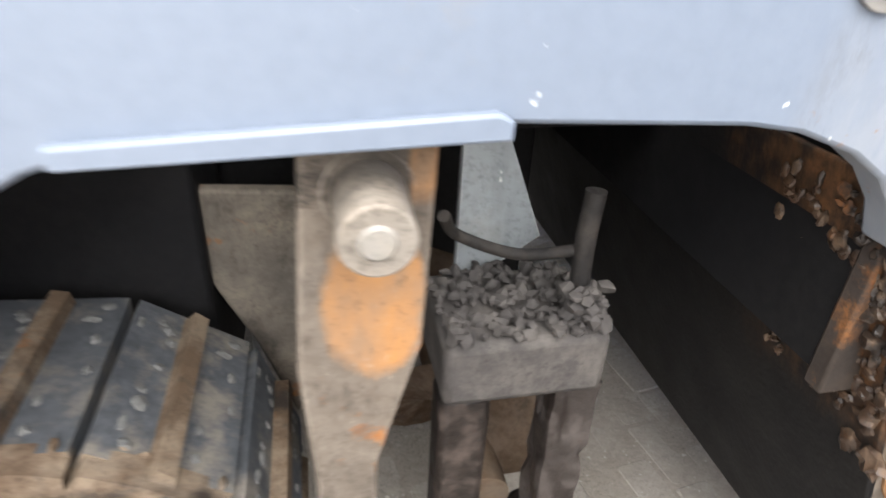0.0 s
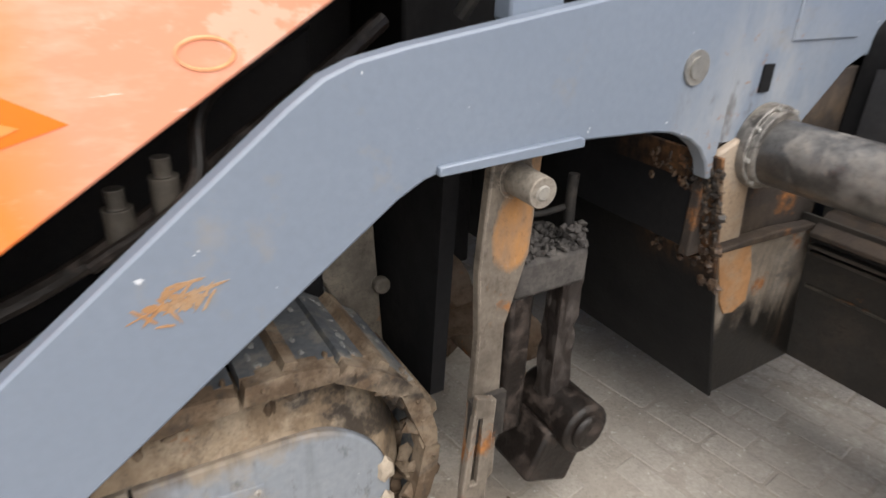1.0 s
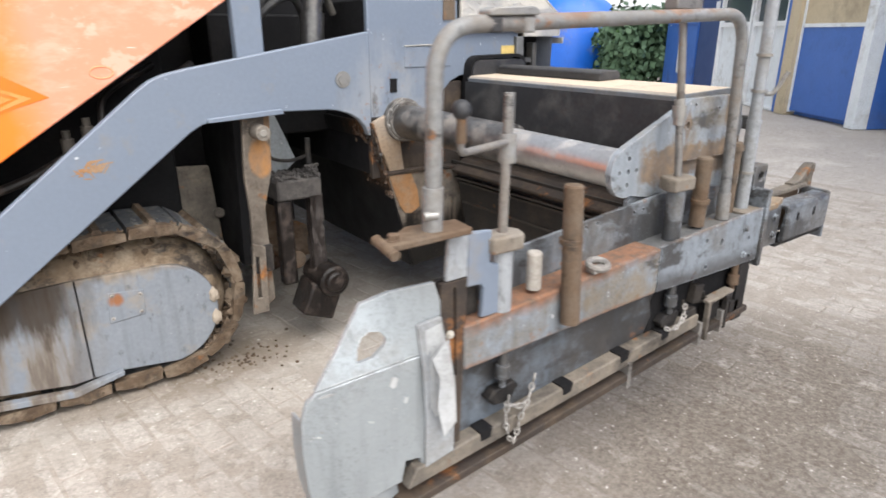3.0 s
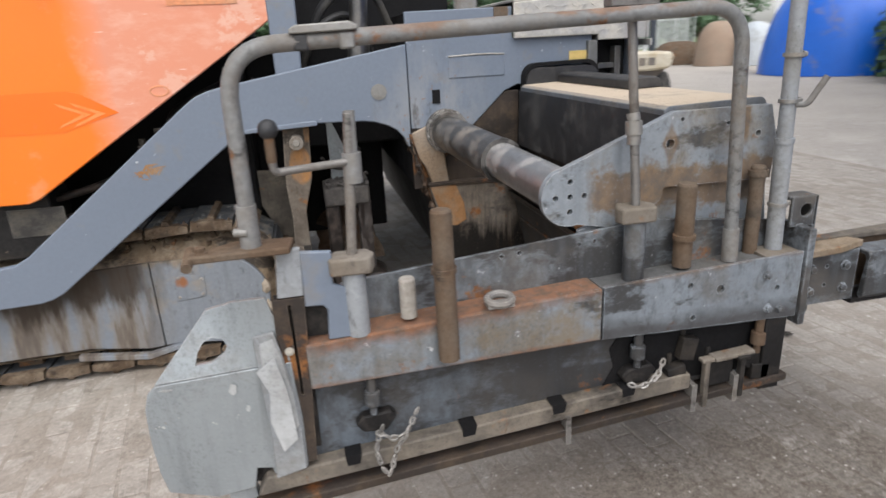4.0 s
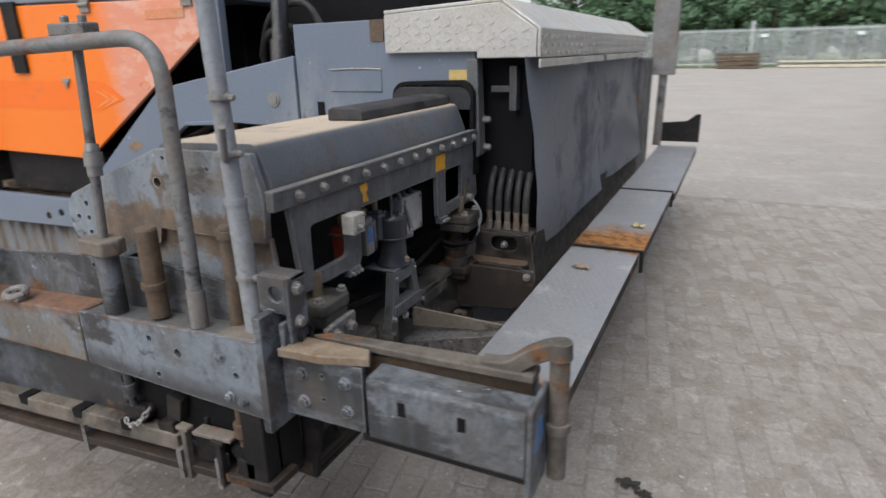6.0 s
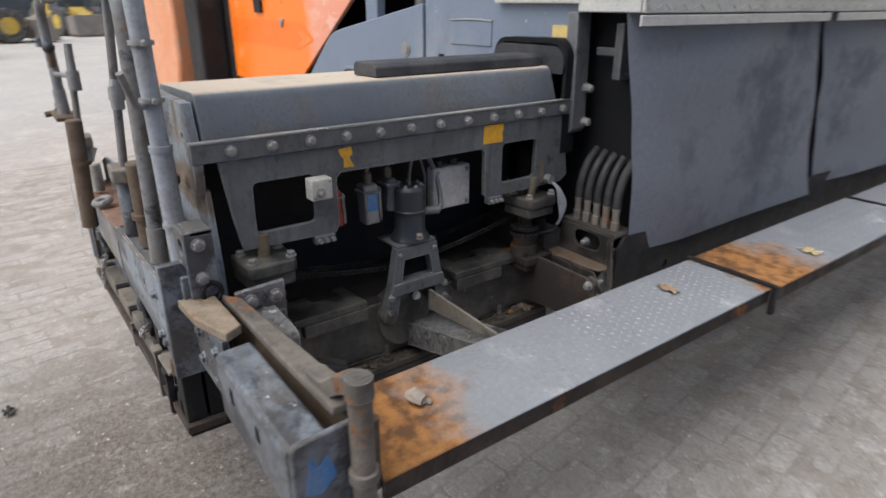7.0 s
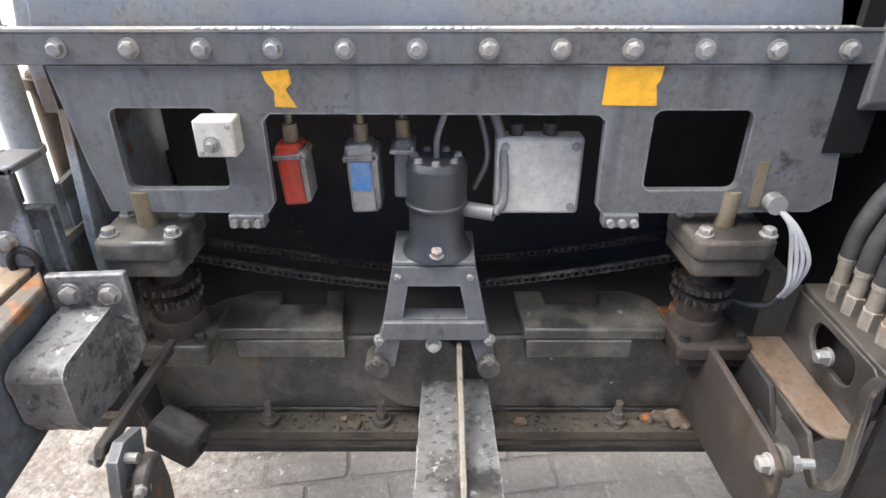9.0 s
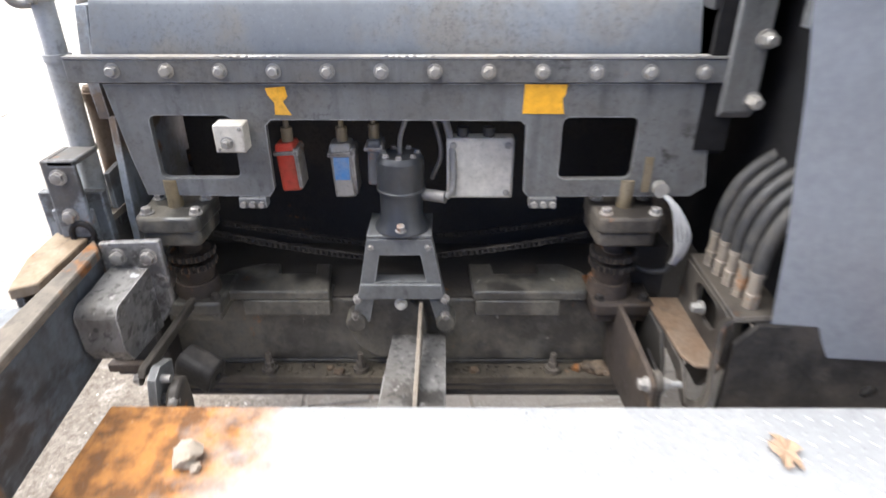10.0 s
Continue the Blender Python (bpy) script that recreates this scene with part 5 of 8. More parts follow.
op = arc(-0.06, 1.26, 0.06, 0, 90, 6) + arc(-0.30, 1.255, 0.06, 90, 180, 6) + [(-0.38, 0.95), (0.0, 0.95)]
inn = [(x * 0.92 - 0.015, z * 0.995 - 0.008) for x, z in op]
holed(bm, op, [inn], "y", 1.11, 1.17)
part("seal", bm, DEEP_BLACK, scr, "black rubber seal frame")
# ---------------- screed extension ----------------
ext = thing("screed_extension", (-0.2, 0.5, 0.31), "extended grey screed extension, dusty on top and oily inside", "screed extension")
bm = B()
rod(bm, (-0.725, 1.12, 1.036), (-0.698, 0.44, 1.022), 0.075, seg=36)
rod(bm, (-0.699, 0.46, 1.022), (-0.698, 0.43, 1.022), 0.078, seg=36)
part("guide_tube", bm, TUBE_DARK, ext, "dull dark outer guide tube")
bm = B()
rod(bm, (-0.698, 0.45, 1.022), (-0.675, -0.05, 1.008), 0.063, seg=36)
part("slide_tube", bm, CHROME, ext, "scratched bright slide tube")
bm = B()
holes = [circle(-0.673 + dx, 1.005 + dz, 0.0085, 10) for dx, dz in ((0, 0), (0.042, 0), (-0.042, 0), (0, 0.042), (0, -0.042))]
holes += [circle(-0.378, 1.126, 0.013, 12), circle(-0.10, 1.134, 0.009, 10), circle(-0.345, 1.19, 0.006, 8), circle(-0.2, 1.17, 0.006, 8)]
outline = arc(-0.673, 1.005, 0.083, 125, 285, 16) + [(-0.55, 0.905), (-0.40, 0.965), (-0.39, 1.005), (-0.045, 1.0), (-0.035, 1.105), (-0.065, 1.212), (-0.37, 1.212)]
holed(bm, outline, holes, "y", -0.078, -0.056)
sp = part("side_plate", bm, PLATE, ext, "rust-flecked grey side plate with bolt holes")
bm = B()
prism(bm, [(-0.64, 0.90), (-0.40, 0.99), (-0.39, 1.01), (-0.045, 1.005), (-0.02, 0.80), (-0.02, 0.62), (-0.60, 0.62)], "y", -0.06, -0.045)
part("inner_side_plate", bm, PLATE, ext, bevel=0.002)
# hood on top: sheet with rounded rear edge
bm = B()
prof = [(-0.385, 0.96), (-0.385, 1.215), (-0.37, 1.225), (-0.10, 1.232)] + arc(-0.085, 1.206, 0.026, 90, 15, 5) + [(-0.03, 1.135), (-0.03, 1.12), (-0.33, 1.12), (-0.33, 0.96)]
prism(bm, prof, "y", -0.05, 1.10)
part("top_hood", bm, BOX_GREY, ext, "grey sheet hood with sandy dust on top", bevel=0.002)
bm = B()
prism(bm, [(-0.39, 0.955), (-0.386, 1.20), (-0.384, 1.20), (-0.384, 0.955)], "y", -0.045, 1.12)
part("front_skirt", bm, BLACK_PLASTIC, ext, "black front skirt")
bm = B()
prism(bm, [(-0.215, 1.231), (-0.215, 1.262), (-0.20, 1.27), (-0.105, 1.27), (-0.09, 1.26), (-0.085, 1.233)], "y", 0.447, 1.08)
part("cable_duct", bm, BLACK_PLASTIC, ext, "long black duct on the hood", bevel=0.004)
bm = B()
prism(bm, arc(-0.06, 1.24, 0.055, 0, 90, 6) + arc(-0.30, 1.24, 0.055, 90, 180, 6) + [(-0.36, 1.21), (-0.01, 1.21)], "y", 1.10, 1.165)
part("bellows", bm, BLACK_PLASTIC, ext, "black rubber arch")

# rear wall with its openings
bm = B()
outer = [(-0.03, 1.08), (-0.01, 0.93), (0.005, 0.852), (0.256, 0.848), (0.268, 0.865), (0.268, 0.998), (0.28, 1.01), (0.765, 1.008), (0.777, 0.998), (0.780, 0.86), (0.79, 0.848), (1.12, 0.85), (1.15, 0.87), (1.12, 1.08)]
holed(bm, outer, [rounded(0.042, 0.203, 0.889, 1.019, 0.014), rounded(0.848, 0.996, 0.887, 1.015, 0.014)], "x", -0.018, -0.003)
wall = part("rear_wall", bm, GREY_DIRTY, ext, "oil-stained grey rear wall with cut openings", bevel=0.0)
bm = B()
box(bm, -0.02, 0.004, -0.09, 1.155, 1.082, 1.127)
strip = part("bolt_strip", bm, GREY_DIRTY, ext, "bolted steel strip with a bare upper edge", bevel=0.003)
bm = B()
box(bm, -0.02, 0.0055, -0.09, 1.155, 1.127, 1.131)
rng = random.Random(3)
for y0, y1 in ((0.20, 0.34), (0.51, 0.61), (0.72, 0.83), (0.98, 1.12)):
    n = int((y1 - y0) / 0.012)
    for k in range(n):
        lump(bm, (0.0, y0 + 0.012 * k, 1.131), (0.007, 0.009, 0.0028), k, 0.4, 2)
part("weld_seam", bm, ZINC, strip, "pale weld seam")
bm = B()
hexbolt(bm, (0.004, 0, 0), (1, 0, 0), 0.0115, 0.013)
bolt = part("hex_bolt", bm, ZINC, strip, "zinc hex bolt")
bolt.matrix_basis = Matrix.Translation((0, 0, 1.106))
for k in range(1, 12):
    repeat(bolt, Matrix.Translation((0, 0.1 * k, 1.106 - 0.0003 * k)) @ Matrix.Rotation(0.37 * k, 4, "X"))
bm = B()
prism(bm, [(0.277, 1.072), (0.315, 1.075), (0.318, 1.055), (0.308, 1.046), (0.322, 1.02), (0.29, 1.021), (0.292, 1.043), (0.281, 1.058)], "x", -0.003, -0.0018)
part("torn_sticker", bm, YELLOW, wall, "torn yellow sticker")
bm = B()
prism(bm, [(0.770, 1.079), (0.850, 1.079), (0.848, 1.06), (0.843, 1.052), (0.848, 1.022), (0.768, 1.023)], "x", -0.003, -0.0018)
part("yellow_sticker", bm, YELLOW, wall, "bright yellow square sticker")
bm = B()
box(bm, -0.003, 0.037, 0.178, 0.236, 0.957, 1.012)
sb = part("switch_box", bm, WHITE_BOX, ext, "small white switch box", bevel=0.003)
bm = B()
rod(bm, (0.037, 0.202, 0.977), (0.054, 0.202, 0.977), 0.006)
hexbolt(bm, (0.037, 0.202, 0.977), (1, 0, 0), 0.010, 0.006)
part("toggle", bm, ZINC, sb)
bolt_set("screw", sb, ZINC, [((0.037, 0.186, 0.965), (1, 0, 0)), ((0.037, 0.229, 1.004), (1, 0, 0))], 0.004, 0.003, False)
bm = B()
box(bm, -0.10, -0.058, 0.622, 0.764, 0.820, 0.954)
wb = part("junction_box", bm, WHITE_BOX, ext, "large square white junction box", bevel=0.006)
bolt_set("screw", wb, ZINC, [((-0.058, y, z), (1, 0, 0)) for y in (0.636, 0.75) for z in (0.834, 0.94)], 0.006, 0.004)
for y in (0.655, 0.71):
    bm = B()
    rod(bm, (-0.08, y, 0.954), (-0.08, y, 0.973), 0.012, seg=12)
    part("cable_gland", bm, HOSE, wb)


def connector(y, z, w, h, body_mat, tilt, label):
    bm = B()
    t = Matrix.Rotation(tilt, 4, "X")
    box(bm, -0.105, -0.055, y - w / 2, y + w / 2, z - h / 2, z + h / 2, turn=t)
    c = part("connector", bm, ZINC if body_mat is BLUE else body_mat, ext, label, bevel=0.006)
    bm = B()
    box(bm, -0.11, -0.051, y - w / 2 - 0.006, y + w / 2 + 0.006, z + h * 0.28, z + h * 0.36, turn=t)
    box(bm, -0.11, -0.051, y + w * 0.42, y + w * 0.62, z - h * 0.42, z + h * 0.42, turn=t)
    part("clip", bm, STEEL, c, bevel=0.002)
    bm = B()
    rod(bm, (-0.08, y, z + h / 2), (-0.08, y, z + h / 2 + 0.03), 0.012)
    rod(bm, (-0.08, y, z + h / 2 + 0.025), (-0.08, y, 1.03), 0.006)
    part("cable_gland", bm, BRASS, c)
    return c


connector(0.287, 0.890, 0.042, 0.105, RED, 0.06, "red plug connector")
cb = connector(0.402, 0.883, 0.046, 0.12, BLUE, 0.05, "silver plug connector with a blue label")
bm = B()
box(bm, -0.055, -0.053, 0.385, 0.417, 0.865, 0.915)
part("blue_label", bm, BLUE, cb)
connector(0.470, 0.90, 0.028, 0.10, GREY_DIRTY, -0.04, "grey spring connector")

# hydraulic motor on its A-frame
bm = B()
prof = [(0.060, 0.757), (0.060, 0.762), (0.047, 0.784), (0.046, 0.846), (0.052, 0.847), (0.052, 0.852), (0.050, 0.853), (0.050, 0.914), (0.043, 0.925)]
rings = [[bm.verts.new((-0.05 + r * math.cos(k * math.pi / 18), 0.525 + r * math.sin(k * math.pi / 18), z)) for k in range(36)] for r, z in prof]
for a_, b_ in zip(rings, rings[1:]):
    for k in range(36):
        bm.faces.new((a_[k], a_[(k + 1) % 36], b_[(k + 1) % 36], b_[k]))
bm.faces.new(rings[0][::-1])
bm.faces.new(rings[-1])
motor = part("hydraulic_motor", bm, MOTOR, ext, "black-grey hydraulic motor", bevel=0.002)
bm = B()
rod(bm, (-0.05, 0.565, 0.835), (-0.03, 0.62, 0.835), 0.013)
part("motor_port", bm, STEEL, motor)
bolt_set("motor_bolt", motor, STEEL, [((-0.05 + 0.036 * math.cos(k * 0.898), 0.525 + 0.036 * math.sin(k * 0.898), 0.924), (0, 0, 1)) for k in range(7)], 0.006, 0.007)
bolt_set("foot_bolt", motor, STEEL, [((0.0, 0.525, 0.772), (0.3, 0, 1))], 0.010, 0.012)
bm = B()
tube(bm, smooth_path([(-0.05, 0.525, 0.92), (-0.05, 0.527, 0.96), (-0.06, 0.54, 1.0), (-0.09, 0.55, 1.05)]), 0.005)
tube(bm, smooth_path([(-0.03, 0.62, 0.835), (-0.04, 0.635, 0.86), (-0.07, 0.63, 0.95), (-0.10, 0.60, 1.03)]), 0.008)
tube(bm, smooth_path([(-0.10, 0.59, 0.85), (-0.09, 0.61, 0.92), (-0.10, 0.58, 1.03)]), 0.005)
part("motor_hose", bm, STEEL, ext)
bm = B()
# A-frame in a plane leaning back, from feet to shoulders
y0 = 0.520


holed(bm, [(y0 - 0.070, 0.748), (y0 + 0.070, 0.748), (y0 + 0.092, 0.630), (y0 + 0.112, 0.545), (y0 + 0.08, 0.535), (y0 + 0.062, 0.60), (y0 - 0.062, 0.60), (y0 - 0.075, 0.535), (y0 - 0.115, 0.545), (y0 - 0.092, 0.630)],
      [[(y0 - 0.045, 0.71), (y0 + 0.045, 0.71), (y0 + 0.057, 0.642), (y0 - 0.057, 0.642)]], "x", -0.034, -0.002)
aframe = part("motor_stand", bm, GREY_DIRTY, ext, "grey welded A-frame under the motor")
bm = B()
box(bm, -0.12, -0.005, y0 - 0.07, y0 + 0.07, 0.749, 0.757)
part("stand_top", bm, GREY_DIRTY, aframe, bevel=0.002)
bm = B()
prism(bm, [(y0 - 0.09, 0.64), (y0 + 0.09, 0.64), (y0 + 0.098, 0.602), (y0 - 0.098, 0.602)], "x", -0.002, 0.008)
part("stand_bar", bm, GREY_DIRTY, aframe, bevel=0.002)
bolt_set("stand_bolt", aframe, STEEL, [((0.0, y0 + dy, z), (1, 0, 0)) for dy, z in ((-0.098, 0.60), (0.098, 0.60), (-0.105, 0.555), (0.10, 0.555))], 0.009, 0.012)
bolt_set("stand_pin", aframe, STEEL, [((-0.004, y0 + dy, 0.73), (1, 0, 0)) for dy in (-0.062, 0.062)], 0.006, 0.008)
bm = B()
hexbolt(bm, (-0.012, 0.518, 0.578), (1, 0, 0), 0.012, 0.012)
part("hub_bolt", bm, WHITE_BOX, aframe)
bm = B()
rod(bm, (-0.09, y0 - 0.035, 0.505), (-0.022, y0 - 0.035, 0.505), 0.092, seg=36)
rod(bm, (-0.04, y0 - 0.105, 0.535), (0.01, y0 - 0.105, 0.535), 0.024)
rod(bm, (-0.04, y0 + 0.10, 0.535), (0.01, y0 + 0.10, 0.535), 0.022)
part("hub", bm, OILY, ext, "round oily hub", bevel=0.004)


# spindles with plates, sprockets and chain
def spindle(y, rust):
    bm = B()
    prism(bm, [(-0.07, y - 0.07), (0.045, y - 0.064), (0.055, y - 0.052), (0.055, y + 0.052), (0.045, y + 0.064), (-0.07, y + 0.07)], "z", 0.79, 0.825)
    prism(bm, [(-0.07, y - 0.066), (0.04, y - 0.06), (0.048, y - 0.05), (0.048, y + 0.05), (0.04, y + 0.06), (-0.07, y + 0.063)], "z", 0.757, 0.791)
    top = part("bearing_plate", bm, BRACKET if rust else OILY, ext, "oily stacked bearing plates", bevel=0.006)
    bolt_set("plate_bolt", top, STEEL, [((dx, y + dy, 0.825), (0, 0, 1)) for dx, dy in ((-0.045, -0.05), (0.03, -0.045), (0.03, 0.055), (-0.045, 0.05))], 0.011, 0.013)
    bm = B()
    rod(bm, (-0.01, y, 0.82), (-0.01, y, 0.885), 0.0155, seg=24)
    part("spindle", bm, BRASS, ext, "greasy brass-coloured spindle end")
    bm = B()
    rod(bm, (-0.03, y, 0.605), (-0.03, y, 0.76), 0.024)
    for z in (0.675, 0.70):
        n = 18
        pts = []
        for k in range(2 * n):
            r = 0.052 if k % 2 else 0.043
            pts.append((-0.03 + r * math.cos(k * math.pi / n), y + r * math.sin(k * math.pi / n)))
        prism(bm, pts, "z", z, z + 0.010)
    rod(bm, (-0.03, y, 0.640), (-0.03, y, 0.672), 0.038, 0.045)
    rod(bm, (-0.03, y, 0.606), (-0.03, y, 0.640), 0.050, 0.046)
    part("sprocket", bm, RUST_BLOCK, ext, "greasy brown-black double sprocket")
    bm = B()                                                       # links lying in the teeth
    for k in range(26):
        a_ = k * 2 * math.pi / 26
        for z in (0.680, 0.705):
            rod(bm, (-0.03 + 0.047 * math.cos(a_), y + 0.047 * math.sin(a_), z - 0.006), (-0.03 + 0.047 * math.cos(a_), y + 0.047 * math.sin(a_), z + 0.008), 0.0042, seg=6)
    tagged(part("chain_roll", bm, CRUST, ext, "greasy chain lying round the sprocket"), kind="stuff")
    y += 0.022 if rust else 0.0
    bm = B()
    prism(bm, [(-0.10, y - 0.07), (0.028, y - 0.066), (0.034, y - 0.05), (0.034, y + 0.052), (0.028, y + 0.066), (-0.10, y + 0.07)], "z", 0.574, 0.606)
    prism(bm, [(-0.10, y - 0.064), (0.024, y - 0.06), (0.024, y + 0.06), (-0.10, y + 0.064)], "z", 0.552, 0.5745)
    low = part("lower_bearing", bm, RUST_BLOCK if rust else OILY, ext, "oily lower bearing plates", bevel=0.006)
    bolt_set("plate_bolt", low, CRUST, [((dx, y + dy, 0.606), (0, 0, 1)) for dx, dy in ((0.008, -0.048), (0.008, 0.048))], 0.010, 0.011)


spindle(0.055, False)
spindle(0.992, True)


def chain(a, b, sag):
    """Roller chain of single plates and rollers, hanging from a to b."""
    a, b = Vector(a), Vector(b)
    n = int((b - a).length / 0.0127)
    spot = [a.lerp(b, k / n) - Vector((0, 0, sag * 4 * (k / n) * (1 - k / n))) for k in range(n + 1)]
    bm = B()
    for k, (p, q) in enumerate(zip(spot, spot[1:])):
        d = (q - p).normalized()
        m = Matrix.Translation((p + q) / 2) @ d.to_track_quat("Y", "Z").to_matrix().to_4x4()
        w = 0.0042 if k % 2 else 0.0057
        for s_ in (-1, 1):
            v = bmesh.ops.create_cube(bm, size=1)["verts"]
            bmesh.ops.transform(bm, matrix=m @ Matrix.Translation((0, 0, s_ * w)) @ Matrix.Diagonal((0.0095, 0.0175, 0.0014, 1)), verts=v)
        rod(bm, p - Vector((0, 0, 0.0066)), p + Vector((0, 0, 0.0066)), 0.0036, seg=6)
    tagged(part("chain", bm, CRUST, ext, "black greasy roller chain", smooth=False), kind="stuff")


chain((-0.06, 0.07, 0.742), (-0.06, 0.45, 0.672), 0.006)
chain((-0.15, 0.09, 0.716), (-0.15, 0.47, 0.656), 0.003)
chain((-0.06, 0.59, 0.678), (-0.06, 0.985, 0.744), 0.007)
chain((-0.15, 0.57, 0.680), (-0.15, 0.96, 0.732), 0.005)
# lower box, its front leaning like the front plate of the main screed
bm = B()
prism(bm, [(-0.318, 0.385), (-0.05, 0.385), (-0.05, 0.565), (-0.355, 0.565)], "y", -0.045, 1.13)
part("lower_box", bm, OILY, ext, "oily grey lower screed box", bevel=0.006)
bm = B()
box(bm, -0.24, -0.051, -0.04, 1.125, 0.3725, 0.3845)
part("box_flange", bm, OILY, ext, "oily flange under the lower box", bevel=0.003)


def front_x(z):
    return -0.33 - 0.215 * (z - 0.335)


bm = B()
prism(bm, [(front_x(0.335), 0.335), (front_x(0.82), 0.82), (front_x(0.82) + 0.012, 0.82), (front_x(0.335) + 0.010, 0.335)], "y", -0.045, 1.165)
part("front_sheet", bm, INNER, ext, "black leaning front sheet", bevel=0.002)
bm = B()
prism(bm, [(-0.33, 0.836), (-0.40, 0.83), (-0.462, 0.783), (-0.462, 0.771), (-0.425, 0.766), (-0.33, 0.79)], "y", -0.045, 1.12)
part("front_ledge", bm, RUST_BLOCK, ext, "dusty sloping ledge along the front", bevel=0.003)
for z, d in ((0.735, 0.03), (0.712, 0.02), (0.60, 0.008)):
    bm = B()
    box(bm, front_x(z) - d, front_x(z) + 0.003, -0.045, 1.12, z, z + 0.010)
    part("front_rib", bm, BRACKET, ext, bevel=0.002)
bm = B()
box(bm, -0.25, 0.0, -0.04, 1.10, 0.322, 0.372)
sole = part("sole_plate", bm, GUARD, ext, "dirty brown-black sole plate flange", bevel=0.003)
for z0_, z1_, d in ((0.318, 0.334, 0.004), (0.346, 0.352, 0.002)):
    bm = B()
    box(bm, -0.02, d, -0.035, 1.095, z0_, z1_)
    part("sole_lip", bm, CRUST, sole, "black greasy lip", bevel=0.002)
for y in (0.187, 0.412, 0.883):
    bm = B()
    rod(bm, (-0.025, y, 0.37), (-0.025, y, 0.385), 0.019)
    rod(bm, (-0.025, y, 0.385), (-0.025, y, 0.40), 0.012, 0.011, 6)
    rod(bm, (-0.025, y, 0.40), (-0.025, y, 0.425), 0.008, 0.007, 10)
    part("sole_stud", bm, BRACKET, ext)
bm = B()
for k, (y, s_) in enumerate(((0.975, 0.018), (0.995, 0.022), (1.02, 0.016), (0.945, 0.012), (0.69, 0.011), (0.36, 0.012), (0.335, 0.009))):
    lump(bm, (-0.03 + 0.008 * (k % 3), y, 0.372 + s_ * 0.45), (s_, s_ * 1.2, s_ * 0.8), 40 + k, 0.5, 2)
tagged(part("dirt_lump", bm, MUD, ext, "dry lumps of dirt on the sole flange"), kind="stuff")
for outline, (b0, b1) in (([(-0.024, 0.106), (-0.024, 0.352), (-0.155, 0.336), (-0.155, 0.300), (-0.108, 0.306), (-0.108, 0.216), (-0.155, 0.212), (-0.155, 0.160), (-0.125, 0.100), (-0.09, 0.075)], (0.150, 0.352)),
                          ([(-0.024, 0.684), (-0.024, 0.945), (-0.085, 0.962), (-0.125, 0.945), (-0.155, 0.905), (-0.155, 0.845), (-0.108, 0.842), (-0.108, 0.735), (-0.155, 0.732), (-0.155, 0.676)], (0.690, 0.885))):
    bm = B()
    prism(bm, outline, "z", 0.578, 0.602)
    nb = part("notched_bar", bm, OILY, ext, "oily flat guide plate with a notch", bevel=0.004)
    bm = B()
    prism(bm, [(-0.10, 0.5775), (-0.0225, 0.5775), (-0.0215, 0.538), (-0.10, 0.534)], "y", b0, b1)
    part("guide_block", bm, OILY, nb, "worn block under the guide plate", bevel=0.003)
bm = B()
rng = random.Random(12)
for k in range(170):
    y = rng.choice((rng.gauss(0.33, 0.07), rng.gauss(0.75, 0.09), rng.uniform(0.02, 1.08)))
    s_ = rng.uniform(0.0015, 0.0055)
    lump(bm, (rng.uniform(-0.045, 0.0), y, 0.373 + s_ * 0.5), (s_, s_ * rng.uniform(0.7, 1.5), s_ * 0.8), k, 0.6, 1)
tagged(part("crumb_litter", bm, GUARD, ext, "dry crumb litter on the sole flange"), kind="stuff")
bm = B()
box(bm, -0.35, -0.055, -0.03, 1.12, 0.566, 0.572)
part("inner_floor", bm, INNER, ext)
# added sheet that stops daylight showing through the inner space
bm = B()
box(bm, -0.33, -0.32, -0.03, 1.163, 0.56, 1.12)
part("inner_back", bm, INNER, ext, "black sheet added to keep the inner space dark")
bm = B()
box(bm, -0.005, 0.0, 1.02, 1.036, 0.86, 0.935)
part("scale_plate", bm, BRASS, wall, "small dull scale plate")
for y0_, y1_ in ((0.193, 0.25), (0.792, 0.848)):
    bm = B()
    box(bm, -0.02, 0.006, y0_, y1_, 0.826, 0.848)
    tb = part("terminal_bar", bm, GREY_DIRTY, ext, bevel=0.002)
    bm = B()
    for k in range(3):
        rod(bm, (0.006, y0_ + 0.010 + 0.019 * k, 0.836), (0.016, y0_ + 0.010 + 0.019 * k, 0.836), 0.006)
    part("nipple", bm, ZINC, tb, "row of grease nipples")
bm = B()
rod(bm, (-0.02, 1.056, 0.87), (0.018, 1.056, 0.87), 0.016, seg=12)
part("cable_gland", bm, ZINC, wall, "pale cable gland")
bm = B()
for k in range(4):
    o = (k - 1.5) * 0.0085
    tube(bm, smooth_path([(0.012, 1.056, 0.868), (0.022, 1.088 + 0.4 * o, 0.835), (0.024 + 0.3 * o, 1.112 + o, 0.78), (0.022 - 0.4 * o, 1.116 + 0.9 * o, 0.73), (0.012, 1.108 + 0.3 * o, 0.695)]), 0.0036, 8)
part("cable", bm, WHITE_CABLE, ext, "loop of thin white cables")
bm = B()
tube(bm, smooth_path([(0.012, 1.108, 0.70), (0.005, 1.095, 0.675), (-0.02, 1.06, 0.665), (-0.06, 1.02, 0.675)]), 0.007, 8)
part("cable_sheath", bm, HOSE, ext, "dark cable sheath")
bm = B()
box(bm, -0.35, -0.33, 0.86, 0.90, 1.0, 1.005)
part("inner_tab", bm, ZINC, ext)

